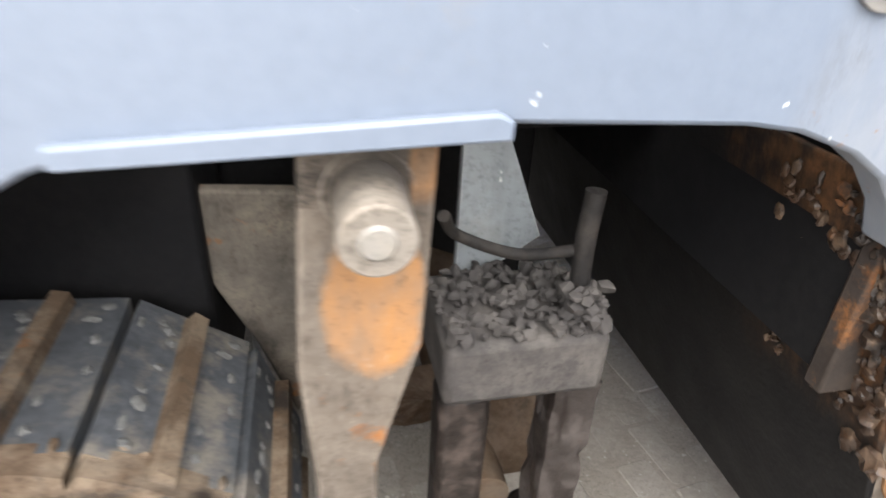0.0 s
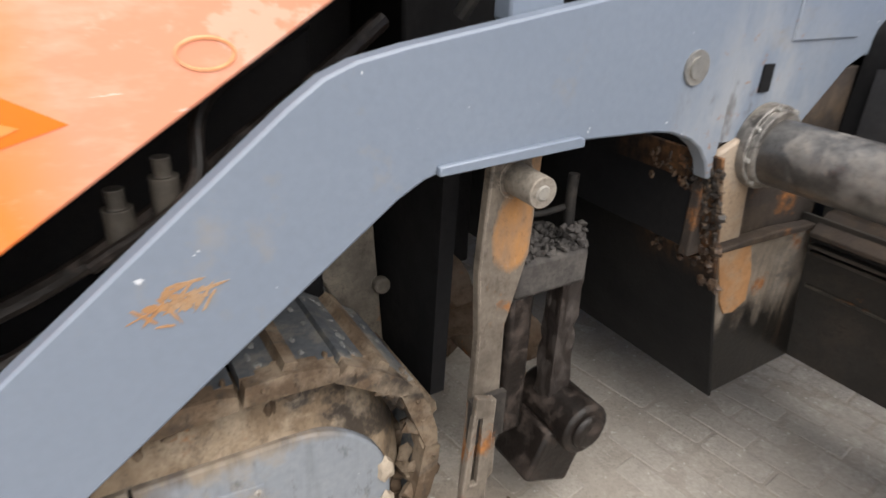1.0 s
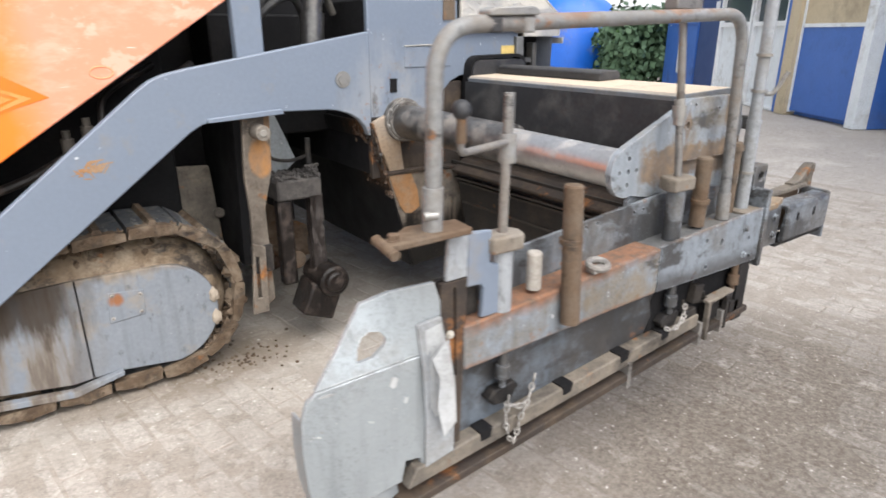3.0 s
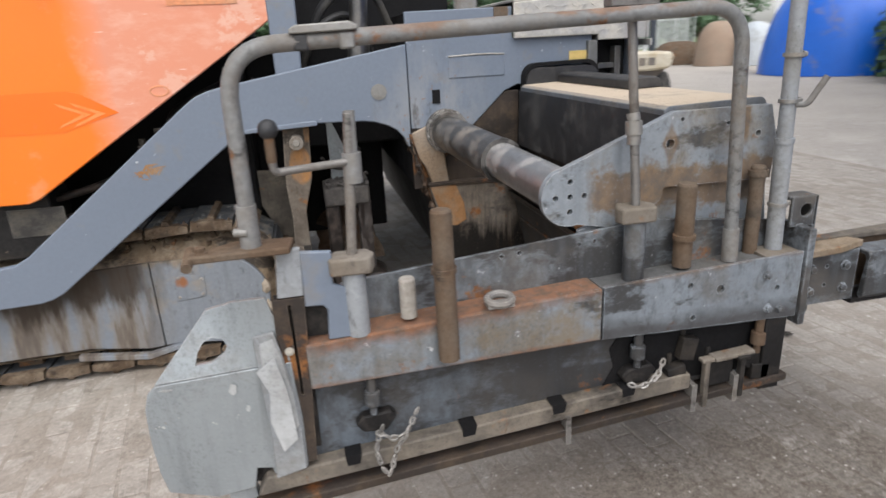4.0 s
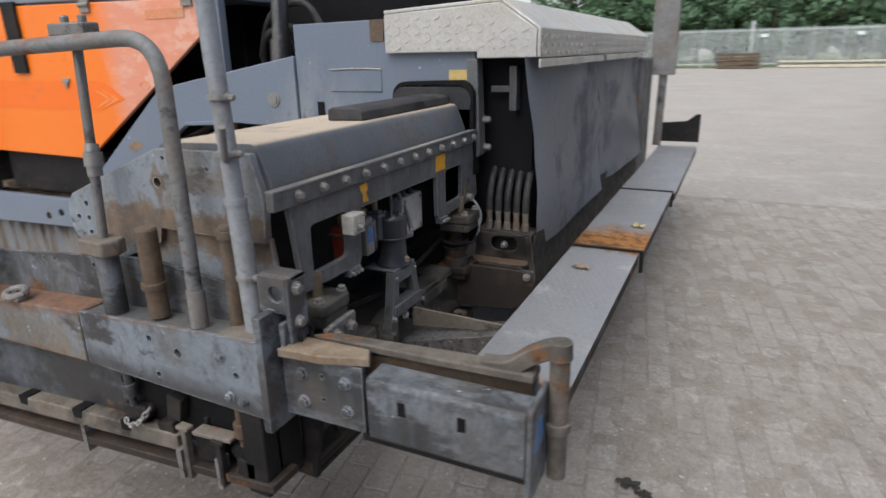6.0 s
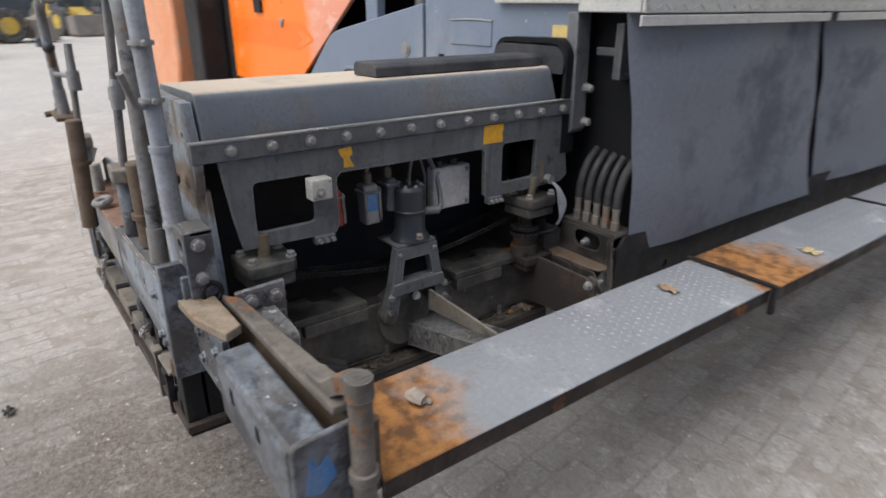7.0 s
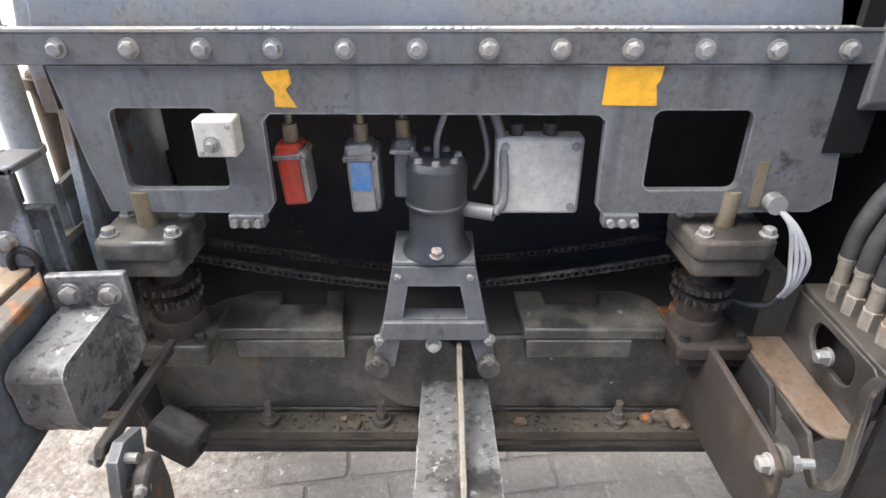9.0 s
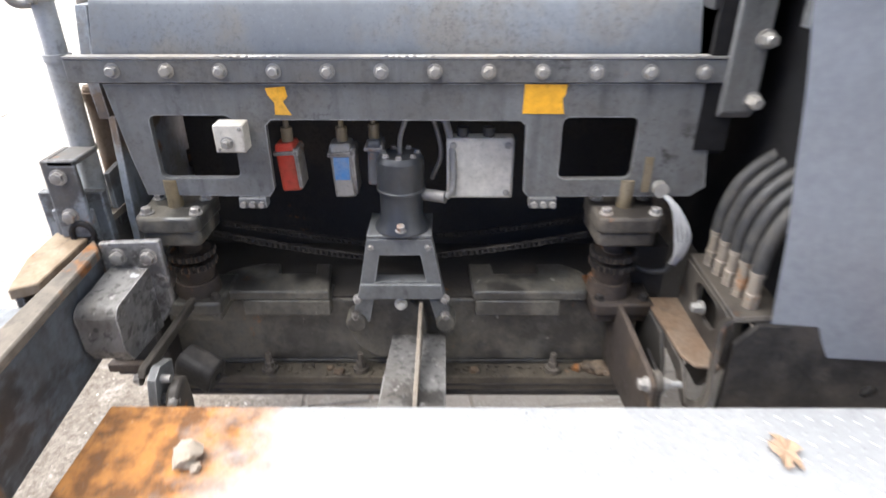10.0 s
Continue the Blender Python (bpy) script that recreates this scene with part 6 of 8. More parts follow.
# carriers that hold the walkway
bm = B()
prism(bm, [(-0.03, 0.48), (0.325, 0.57), (0.325, 0.50), (-0.03, 0.40)], "y", 0.495, 0.620)
cast(bm, 10, 0.0016)
arm2 = part("carrier_arm", bm, PITTED, ext, "pitted grey carrier arm")
bm = B()
prism(bm, [(-0.005, 0.590), (0.33, 0.580), (0.33, 0.555), (-0.005, 0.52)], "y", 0.560, 0.569)
part("carrier_fin", bm, TAN, arm2, "thin upright fin with a rubbed edge", bevel=0.002)
bm = B()
prism(bm, [(-0.03, 0.602), (0.06, 0.606), (0.25, 0.604), (0.286, 0.592), (0.292, 0.565), (0.292, 0.47), (0.2, 0.44), (-0.03, 0.42)], "y", 1.000, 1.012)
rb = part("side_carrier", bm, RUST_BLOCK, ext, "worn steel carrier plate with a rubbed upper edge", bevel=0.003)
bm = B()
prism(bm, arc(0.262, 0.583, 0.024, -80, 200, 10) + [(0.225, 0.53), (0.27, 0.50)], "y", 1.012, 1.026)
part("bolt_lug", bm, BRACKET, rb, bevel=0.002)
bolt_set("carrier_bolt", rb, STEEL, [((0.268, 1.000, 0.583), (0, -1, 0)), ((0.268, 1.026, 0.583), (0, 1, 0))], 0.0125, 0.016)
bm = B()
rod(bm, (0.268, 1.03, 0.583), (0.268, 1.062, 0.583), 0.0075, seg=10)
part("bolt_shank", bm, ZINC, rb)
bm = B()
prism(bm, [(0.16, 0.585), (0.245, 0.58), (0.245, 0.50), (0.20, 0.46), (0.16, 0.48)], "y", 1.028, 1.036)
part("inner_lug", bm, CRUST, rb, bevel=0.003)
bm = B()
prism(bm, [(-0.03, 0.612), (0.05, 0.614), (0.272, 0.622), (0.284, 0.606), (0.25, 0.597), (0.05, 0.594), (-0.03, 0.590)], "y", 0.050, 0.064)
lb = part("side_carrier", bm, BRACKET, ext, "worn steel carrier bar", bevel=0.003)
bm = B()
holed(bm, [(0.215, 0.600), (0.262, 0.618), (0.288, 0.606), (0.302, 0.56), (0.308, 0.46), (0.29, 0.42), (0.245, 0.43), (0.232, 0.52)], [circle(0.262, 0.588, 0.008, 10), circle(0.278, 0.555, 0.011, 12), circle(0.285, 0.50, 0.007, 10), circle(0.268, 0.47, 0.006, 8)], "y", 0.070, 0.086)
part("knuckle_plate", bm, GREY_DIRTY, lb, "battered knuckle plate with holes")
bm = B()
prism(bm, arc(0.262, 0.545, 0.042, -60, 120, 8) + [(0.235, 0.52), (0.245, 0.42), (0.29, 0.41)], "y", 0.098, 0.122)
part("knuckle_cheek", bm, BRACKET, lb, "worn second cheek", bevel=0.006)
bolt_set("carrier_bolt", lb, STEEL, [((0.268, 0.050, 0.594), (0, -1, 0)), ((0.29, 0.110, 0.56), (0.9, 0.3, 0.35))], 0.0105, 0.013)
bm = B()
rod(bm, (0.29, 0.110, 0.56), (0.318, 0.120, 0.571), 0.007, seg=10)
rod(bm, (0.268, 0.064, 0.594), (0.268, 0.104, 0.594), 0.008, seg=10)
part("bolt_shank", bm, STEEL, lb)
bm = B()                                                           # squarish rubber stop
prism(bm, [(-0.030, -0.022), (-0.022, -0.030), (0.022, -0.030), (0.030, -0.022), (0.030, 0.020), (0.018, 0.032), (-0.018, 0.032), (-0.030, 0.020)], "z", -0.040, 0.040)
bmesh.ops.transform(bm, matrix=Matrix.Translation((0.185, 0.122, 0.552)) @ Vector((0.28, 0.90, -0.32)).to_track_quat("Z", "Y").to_matrix().to_4x4(), verts=bm.verts)
stop = part("rubber_stop", bm, CRUST, lb, "dusty black rubber stop", bevel=0.006)
bm = B()
hexbolt(bm, Vector((0.185, 0.122, 0.552)) + Vector((0.28, 0.90, -0.32)).normalized() * 0.040, (0.28, 0.90, -0.32), 0.008, 0.006, False)
part("stop_pin", bm, CRUST, stop)
# hose bracket and hoses towards the main screed
bm = B()
holed(bm, [(-0.01, 0.585), (0.0, 0.705), (0.205, 0.705), (0.226, 0.690), (0.230, 0.66), (0.226, 0.60), (0.215, 0.585)], [rounded(0.062, 0.178, 0.632, 0.692, 0.028, 6)], "y", 1.146, 1.156)
hb = part("hose_bracket", bm, BRACKET, ext, "bent steel hose bracket with a rounded window", bevel=0.002)
bm = B()
prism(bm, [(-0.01, 1.072), (0.20, 1.084), (0.232, 1.100), (0.238, 1.146), (-0.01, 1.146)], "z", 0.590, 0.599)
part("bracket_shelf", bm, RUSTY, hb, "dusty brown shelf", bevel=0.003)
bm = B()
prism(bm, [(0.02, 0.5895), (0.215, 0.5895), (0.235, 0.565), (0.262, 0.530), (0.258, 0.518), (0.246, 0.520), (0.20, 0.556), (0.02, 0.575)], "y", 1.080, 1.088)
lip = part("shelf_lip", bm, BRACKET, hb, "tapered lip under the shelf", bevel=0.002)
bm = B()
strap(bm, smooth_path([(0.250, 1.088, 0.522), (0.258, 1.110, 0.522), (0.254, 1.124, 0.548), (0.244, 1.126, 0.61), (0.238, 1.126, 0.66), (0.231, 1.132, 0.690), (0.226, 1.160, 0.703), (0.222, 1.26, 0.706)], 6), 0.022, 0.007, (1, 0, 0.1))
part("bracket_hoop", bm, BRACKET, hb, "flat strap bent round the end of the bracket")
bm = B()
prism(bm, [(-0.01, 0.40), (-0.01, 0.70), (0.17, 0.70), (0.19, 0.60), (0.06, 0.40)], "y", 1.20, 1.215)
part("bracket_back", bm, INNER, hb, "black plate behind the bracket")
bm = B()
prism(bm, [(-0.03, 0.592), (0.115, 0.592), (0.15, 0.54), (0.175, 0.40), (-0.03, 0.40)], "y", 1.069, 1.079)
part("lower_gusset", bm, INNER, hb, "black oily gusset plate", bevel=0.002)
# added block: hides bright ground so the gap reads as shade
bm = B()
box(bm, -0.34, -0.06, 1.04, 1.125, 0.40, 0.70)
part("gap_cover", bm, INNER, ext, "black block added to darken the gap behind the lower bearing")
bm = B()
prism(bm, [(0.0, 0.706), (0.235, 0.699), (0.235, 0.711), (0.0, 0.718)], "y", 1.148, 1.26)
part("fitting_plate", bm, BRACKET, hb, "dusty plate carrying the fittings", bevel=0.003)
bm = B()
hexbolt(bm, (0.125, 1.14, 0.66), (0, -1, 0), 0.012, 0.02)
part("bracket_bolt", bm, ZINC, hb)
for k in range(5):
    p = Vector((0.045 + 0.038 * k, 1.175 + 0.004 * k, 0.738 - 0.002 * k))
    bm = B()
    rod(bm, p - Vector((0, 0, 0.03)), p + Vector((0, 0, 0.012)), 0.015, seg=6)
    rod(bm, p + Vector((0, 0, 0.012)), p + Vector((0, 0, 0.05)), 0.012)
    rod(bm, p + Vector((0, 0, 0.05)), p + Vector((0, 0, 0.058)), 0.0145)
    part("hose_fitting", bm, TAN, hb, "dusty tan hose fitting")
    bm = B()
    q = p + Vector((0, 0, 0.05))
    tube(bm, smooth_path([q, q + Vector((0.0, 0.004, 0.06)), q + Vector((0.0, 0.03, 0.125)), q + Vector((-0.01, 0.10, 0.175)), q + Vector((-0.025, 0.16, 0.18)), q + Vector((-0.05, 0.25, 0.15)), q + Vector((-0.08, 0.4, 0.08))], 8), 0.0145, 14)
    part("hose", bm, HOSE, ext, "black hydraulic hose")

# ---------------- end gate ----------------
gate = thing("end_gate", (-0.7, -0.15, 0.33), "long worn steel end gate with rusty beam", "end gate")
bm = B()
prism(bm, [(-1.415, 0.612), (-1.415, 0.735), (-0.628, 0.775), (-0.628, 0.622)], "y", -0.198, -0.10)
part("front_beam", bm, BEAM, gate, "rust-blotched front half of the beam", bevel=0.005)
bm = B()
holes = [circle(x, z, 0.009, 10) for x, z in ((-0.36, 0.745), (-0.345, 0.645), (-0.075, 0.70))] + [circle(-0.263, 0.722, 0.013, 12)]
holed(bm, [(-0.622, 0.622), (0.0, 0.600), (0.0, 0.803), (-0.622, 0.776)], holes, "y", -0.195, -0.185)
rear = part("rear_beam", bm, BEAM_REAR, gate, "scuffed grey rear half of the beam")
bm = B()
prism(bm, [(-0.622, 0.626), (0.0, 0.606), (0.0, 0.797), (-0.622, 0.77)], "y", -0.1835, -0.10)
part("beam_core", bm, GREY_DIRTY, rear)
bolt_set("beam_bolt", rear, GREY_WORN, [((x, -0.195, z), (0, -1, 0)) for x, z in ((-0.115, 0.745), (-0.10, 0.64), (-0.06, 0.635))], 0.011, 0.012)
bm = B()
holes = [circle(x, 0.868 + 0.004 * k, 0.006, 8) for k, x in enumerate((-0.88, -0.83, -0.655, -0.61))]
holed(bm, [(-1.40, 0.72), (-0.05, 0.76), (-0.05, 0.88), (-0.42, 0.923), (-0.58, 0.912), (-1.30, 0.852), (-1.40, 0.82)], holes, "y", -0.104, -0.094)
part("kick_plate", bm, GREY_WORN, gate, "grey upright kick plate")
bm = B()
prism(bm, [(-1.50, 0.36), (-1.50, 0.615), (-0.02, 0.615), (-0.02, 0.412)], "y", -0.145, -0.13)
part("lower_plate", bm, GREY_LOW, gate, "dirty blue-grey lower plate", bevel=0.003)
# thin black panel painting in the shade below the beam overhang
bm = B()
prism(bm, [(-0.60, 0.43), (-0.56, 0.50), (-0.575, 0.56), (-0.54, 0.612), (-0.022, 0.612), (-0.022, 0.415)], "y", -0.148, -0.145)
part("oily_cover", bm, DEEP_BLACK, gate, "black panel standing in for shade on the rear of the lower plate", bevel=0.001)
# sole rail, climbing to the rear, with notches in its upper edge, and the thin sole bar below it
bm = B()
prism(bm, [(-1.585, 0.320), (-1.558, 0.372), (-1.40, 0.385), (-0.36, 0.460), (-0.33, 0.458), (-0.33, 0.411), (-0.67, 0.386)], "y", -0.190, -0.135)
rail_s = part("sole_rail", bm, RAIL, gate, "worn rusty sole rail with notches", bevel=0.004)
for x in (-1.33, -1.01, -0.745, -0.53):
    bm = B()
    zt = 0.385 + 0.0722 * (x + 1.40)
    prism(bm, [(x - 0.022, zt + 0.003), (x + 0.022, zt + 0.006), (x + 0.016, zt - 0.024), (x - 0.018, zt - 0.026)], "y", -0.1915, -0.140)
    part("notch", bm, DEEP_BLACK, rail_s)
bm = B()
prism(bm, [(-1.60, 0.262), (-1.60, 0.288), (0.0, 0.408), (0.0, 0.384)], "y", -0.198, -0.10)
part("sole_bar", bm, RUST_BLOCK, gate, "thin dirty sole bar", bevel=0.003)
for x in (-0.72, -0.32, -0.18):
    bm = B()
    zb = 0.29 + 0.075 * (x + 1.17)
    box(bm, x - 0.008, x + 0.008, -0.20, -0.165, zb - 0.02, zb + 0.07)
    part("rail_tab", bm, STEEL, gate)
# nose: flat rear strip and front shoe bent inwards
def nose_bend(bm):
    """Turns a flat plate into the nose: front end swung inwards, upper part leaning back."""
    for v in bm.verts:
        back = max(0.0, v.co.z - 0.67) * 0.40 * min(1.0, max(0.0, (-1.49 - v.co.x) / 0.12))
        v.co.y += -0.185 + 0.18 * (-1.457 - v.co.x) + back


bm = B()                                                           # upper plate leans back from the crease
holed(bm, [(-1.789, 0.657), (-1.72, 0.738), (-1.648, 0.822), (-1.58, 0.843), (-1.495, 0.868), (-1.476, 0.80), (-1.455, 0.70), (-1.55, 0.686), (-1.70, 0.668)],
      [[(-1.686, 0.697), (-1.678, 0.726), (-1.662, 0.749), (-1.640, 0.759), (-1.616, 0.755), (-1.604, 0.739), (-1.612, 0.723), (-1.645, 0.702)]], "y", -0.006, 0.005)
nose_bend(bm)
nose = part("nose_plate", bm, NOSE, gate, "scratched pale steel nose plate with a hand hole")
bm = B()
prism(bm, [(-1.812, 0.338), (-1.824, 0.40), (-1.829, 0.50), (-1.826, 0.585), (-1.812, 0.632), (-1.789, 0.654), (-1.70, 0.665), (-1.55, 0.683), (-1.455, 0.697), (-1.452, 0.62), (-1.446, 0.535), (-1.448, 0.39), (-1.535, 0.365), (-1.540, 0.392), (-1.578, 0.395), (-1.590, 0.335), (-1.69, 0.312)], "y", -0.008, 0.005)
nose_bend(bm)
part("nose_shoe", bm, NOSE, nose, "dented flat steel shoe", bevel=0.003)
bm = B()
prism(bm, [(-1.826, 0.585), (-1.829, 0.50), (-1.824, 0.40), (-1.812, 0.338), (-1.805, 0.338), (-1.817, 0.40), (-1.822, 0.50), (-1.819, 0.585)], "y", -0.005, 0.05)
nose_bend(bm)
part("shoe_return", bm, NOSE, nose, "inward edge of the shoe", bevel=0.002)
bm = B()
hexbolt(bm, (-1.558, -0.145, 0.372), (0, -1, 0), 0.014, 0.012)
box(bm, -1.60, -1.52, -0.145, -0.135, 0.335, 0.42)
part("shoe_bolt", bm, CRUST, nose, "dark bolt in the notch of the shoe")
bm = B()
prism(bm, [(-1.532, 0.364), (-1.452, 0.392), (-1.450, 0.535), (-1.458, 0.62), (-1.470, 0.70), (-1.486, 0.785), (-1.539, 0.766), (-1.534, 0.66), (-1.528, 0.52)], "y", -0.019, -0.008)
nose_bend(bm)
part("wear_strip", bm, POLE, nose, "bright scraped wear strip", bevel=0.003)
bm = B()
prism(bm, [(-1.524, 0.752), (-1.490, 0.768), (-1.474, 0.70), (-1.461, 0.61), (-1.456, 0.525), (-1.470, 0.508), (-1.486, 0.526), (-1.503, 0.510), (-1.516, 0.545), (-1.513, 0.62), (-1.524, 0.69)], "y", -0.0202, -0.019)
nose_bend(bm)
part("scrape", bm, SCRAPED, nose, "bare white scrape")
for x, z, w, h in ((-1.605, 0.632, 0.022, 0.034), (-1.765, 0.641, 0.040, 0.008), (-1.575, 0.575, 0.012, 0.020)):
    bm = B()
    prism(bm, [(x - w / 2, z - h * 0.2), (x - w * 0.1, z + h / 2), (x + w / 2, z + h * 0.3), (x + w * 0.3, z - h * 0.3), (x, z - h / 2)], "y", -0.0088, -0.008)
    nose_bend(bm)
    part("rub_mark", bm, SCRAPED, nose, "bare rubbed mark")
bm = B()
prism(bm, [(-1.665, 0.34), (-1.60, 0.36), (-1.59, 0.29), (-1.66, 0.255)], "y", -0.15, -0.11)
part("nose_foot", bm, NOSE, nose, bevel=0.003)
bm = B()
prism(bm, [(-1.535, 0.70), (-1.49, 0.735), (-1.468, 0.62), (-1.462, 0.50), (-1.50, 0.47), (-1.52, 0.56), (-1.512, 0.64)], "y", -0.2285, -0.227)
part("scrape", bm, SCRAPED, nose, "bare white scrape")
bm = B()
holed(bm, [(-1.482, 0.70), (-1.480, 0.862), (-1.404, 0.862), (-1.410, 0.70), (-1.424, 0.40), (-1.452, 0.40), (-1.452, 0.62)], [[(-1.442, 0.60), (-1.434, 0.60), (-1.437, 0.845), (-1.445, 0.845)]], "y", -0.190, -0.178)
fp = part("front_post", bm, RUST_BLOCK, gate, "rusty slotted front post")
bm = B()
prism(bm, [(-1.466, 0.864), (-1.404, 0.864), (-1.400, 0.985), (-1.455, 0.985)], "y", -0.190, -0.176)
part("post_head", bm, POLE, fp, "pale grey head of the post", bevel=0.003)
bm = B()
prism(bm, [(-1.478, 0.42), (-1.410, 0.42), (-1.404, 0.86), (-1.478, 0.86)], "y", -0.16, -0.148)
part("post_back", bm, CRUST, fp, "dark rear flange of the post", bevel=0.002)
bm = B()
hexbolt(bm, (-1.455, -0.19, 0.724), (0, -1, 0), 0.009, 0.007)
part("post_rivet", bm, WHITE_BOX, fp, "whitish rivet")
bm = B()
prism(bm, [(-1.56, -0.23), (-1.42, -0.23), (-1.41, -0.15), (-1.54, -0.13), (-1.64, -0.20), (-1.64, -0.23)], "z", 0.985, 1.002)
part("post_bracket", bm, RUSTY, gate, "rusty bracket at the foot of the handrail", bevel=0.004)
bm = B()
rod(bm, (-1.64, -0.25, 0.985), (-1.64, -0.17, 1.0), 0.012)
hexbolt(bm, (-1.615, -0.2, 1.0), (0, 0, 1), 0.013, 0.015)
part("clamp_screw", bm, RUSTY, gate)
bm = B()
prism(bm, [(-1.404, 0.835), (-1.402, 0.975), (-1.328, 0.968), (-1.333, 0.885), (-1.305, 0.875), (-1.288, 0.855), (-1.298, 0.740), (-1.358, 0.740), (-1.352, 0.820), (-1.362, 0.833)], "y", -0.192, -0.176)
part("gusset", bm, GREY, gate, "blue-grey gusset plate", bevel=0.004)
bm = B()
box(bm, -1.42, -1.345, -0.160, -0.153, 0.742, 0.84)
part("gusset_backing", bm, CRUST, gate, "black plate behind the gusset")
# handrail
bm = B()
tube(bm, corner_path([(-1.503, -0.19, 1.0), (-1.50, -0.197, 1.432), (-0.232, -0.136, 1.475), (-0.214, -0.155, 0.80)], 0.11, 9), 0.0185, 16)
rail = part("handrail", bm, RAIL_PIPE, gate, "bent grey pipe handrail with rubbed rust")
bm = B()
rod(bm, (-1.506, -0.19, 0.99), (-1.504, -0.193, 1.10), 0.023)
part("rail_socket", bm, PIPE, rail)
bm = B()
rod(bm, (-0.214, -0.155, 0.79), (-0.2155, -0.152, 0.885), 0.022)
part("rail_socket", bm, PIPE, rail)
bm = B()
rod(bm, (-1.535, -0.2, 1.04), (-1.505, -0.21, 1.04), 0.010)
part("rail_pin", bm, ZINC, rail)
bm = B()
prism(bm, [(-0.60, -0.135), (-0.47, -0.135), (-0.47, -0.09), (-0.60, -0.09)], "z", 1.482, 1.512)
rod(bm, (-0.565, -0.11, 1.505), (-0.565, -0.11, 1.53), 0.010)
rod(bm, (-0.50, -0.11, 1.505), (-0.50, -0.11, 1.53), 0.010)
part("rail_clamp", bm, STEEL, rail, bevel=0.004)


bm = B()
prism(bm, [(-1.365, 1.452), (-1.365, 1.462), (-1.35, 1.470), (-1.24, 1.474), (-1.222, 1.466), (-1.222, 1.456)], "y", -0.212, -0.168)
rh = part("rail_grip", bm, ZINC, gate, "flat pale strap on the handrail", bevel=0.003)
for x in (-1.342, -1.245):
    bm = B()
    box(bm, x - 0.016, x + 0.016, -0.208, -0.167, 1.418, 1.452)
    part("grip_clamp", bm, PIPE if x > -1.3 else BLACK_PLASTIC, rh, "small clamp", bevel=0.005)


def screw_post(x, y, z0, collar, top, name_label, paint, lean=(0, 0)):
    bm = B()
    rod(bm, (x, y, z0), (x, y, collar - 0.02), 0.029)
    tubeo = part("post_tube", bm, paint, gate, "scuffed grey post tube")
    bm = B()
    prism(bm, [(x - 0.055, y - 0.035), (x + 0.04, y - 0.04), (x + 0.055, y), (x + 0.04, y + 0.035), (x - 0.04, y + 0.04), (x - 0.06, y)], "z", collar - 0.025, collar + 0.018)
    part("collar", bm, TAN, tubeo, name_label, bevel=0.006)
    bm = B()
    rod(bm, (x, y, collar), (x + lean[0], y + lean[1], top), 0.012)
    return part("spindle", bm, STEEL, gate, "thin steel spindle")


screw_post(-1.281, -0.175, 0.74, 0.932, 1.28, "dusty square collar", POLE, (0.025, 0.02))
bm = B()
rod(bm, (-1.258, -0.158, 1.12), (-1.257, -0.157, 1.19), 0.022)
rod(bm, (-1.255, -0.155, 1.19), (-1.253, -0.153, 1.285), 0.013)
part("crank_hub", bm, PIPE, gate)
bm = B()
tube(bm, corner_path([(-1.255, -0.165, 1.172), (-1.432, -0.197, 1.166), (-1.433, -0.2, 1.24)], 0.015), 0.009)
crank = part("crank_handle", bm, STEEL, gate, "bent crank handle")
bm = B()
lump(bm, (-1.433, -0.2, 1.262), (0.022, 0.022, 0.022), 1, 0.02, 3)
part("knob", bm, BLACK_PLASTIC, crank, "round dark knob")
bm = B()
rod(bm, (-1.433, -0.2, 1.19), (-1.433, -0.2, 1.245), 0.011)
part("grip", bm, RUSTY, crank)
screw_post(-0.518, -0.155, 0.76, 0.968, 1.50, "dusty square collar", GREY_WORN, (-0.015, 0.045))
bm = B()
rod(bm, (-0.524, -0.136, 1.17), (-0.525, -0.133, 1.205), 0.022)
rod(bm, (-0.524, -0.134, 1.205), (-0.526, -0.13, 1.225), 0.017)
rod(bm, (-0.524, -0.137, 1.145), (-0.524, -0.136, 1.172), 0.018)
part("universal_joint", bm, ZINC, gate, "worn universal joint")
for (x, y, z0, z1, r, lab, mat_) in ((-1.063, -0.205, 0.655, 1.045, 0.027, "rusty round post", RUSTY), (-0.362, -0.147, 0.79, 1.028, 0.026, "rusty round post", RUSTY), (-0.12, -0.119, 0.79, 1.05, 0.02, "rusty thin post", RUSTY), (-1.15, -0.162, 0.76, 0.866, 0.021, "whitish pipe stub", CAP)):
    bm = B()
    rod(bm, (x, y - 0.02 * (r == 0.027), z0), (x, y, z1 - 0.006), r)
    rod(bm, (x, y, z1 - 0.006), (x, y, z1), r, r * 0.85)
    if r > 0.025:
        zr = 0.885 if x < -1 else 0.87
        rod(bm, (x, y - 0.003, zr), (x, y - 0.003, zr + 0.014), r + 0.005)
    if r < 0.0205:
        rod(bm, (x, y, z1 - 0.03), (x, y, z1 - 0.012), r + 0.006)
    if mat_ is CAP:
        rod(bm, (x, y, z1), (x, y, z1 + 0.001), r * 0.6, mat=0)
    part("post", bm, mat_, gate, lab)
bm = B()
tube(bm, [(-0.914 + 0.032 * math.cos(a), -0.185 + 0.024 * math.sin(a), 0.782 + 0.006 * math.sin(a)) for a in [k * 2 * math.pi / 20 for k in range(21)]], 0.011, 8)
box(bm, -0.95, -0.88, -0.205, -0.175, 0.765, 0.778)
part("lashing_ring", bm, STEEL, gate, "worn lashing ring")
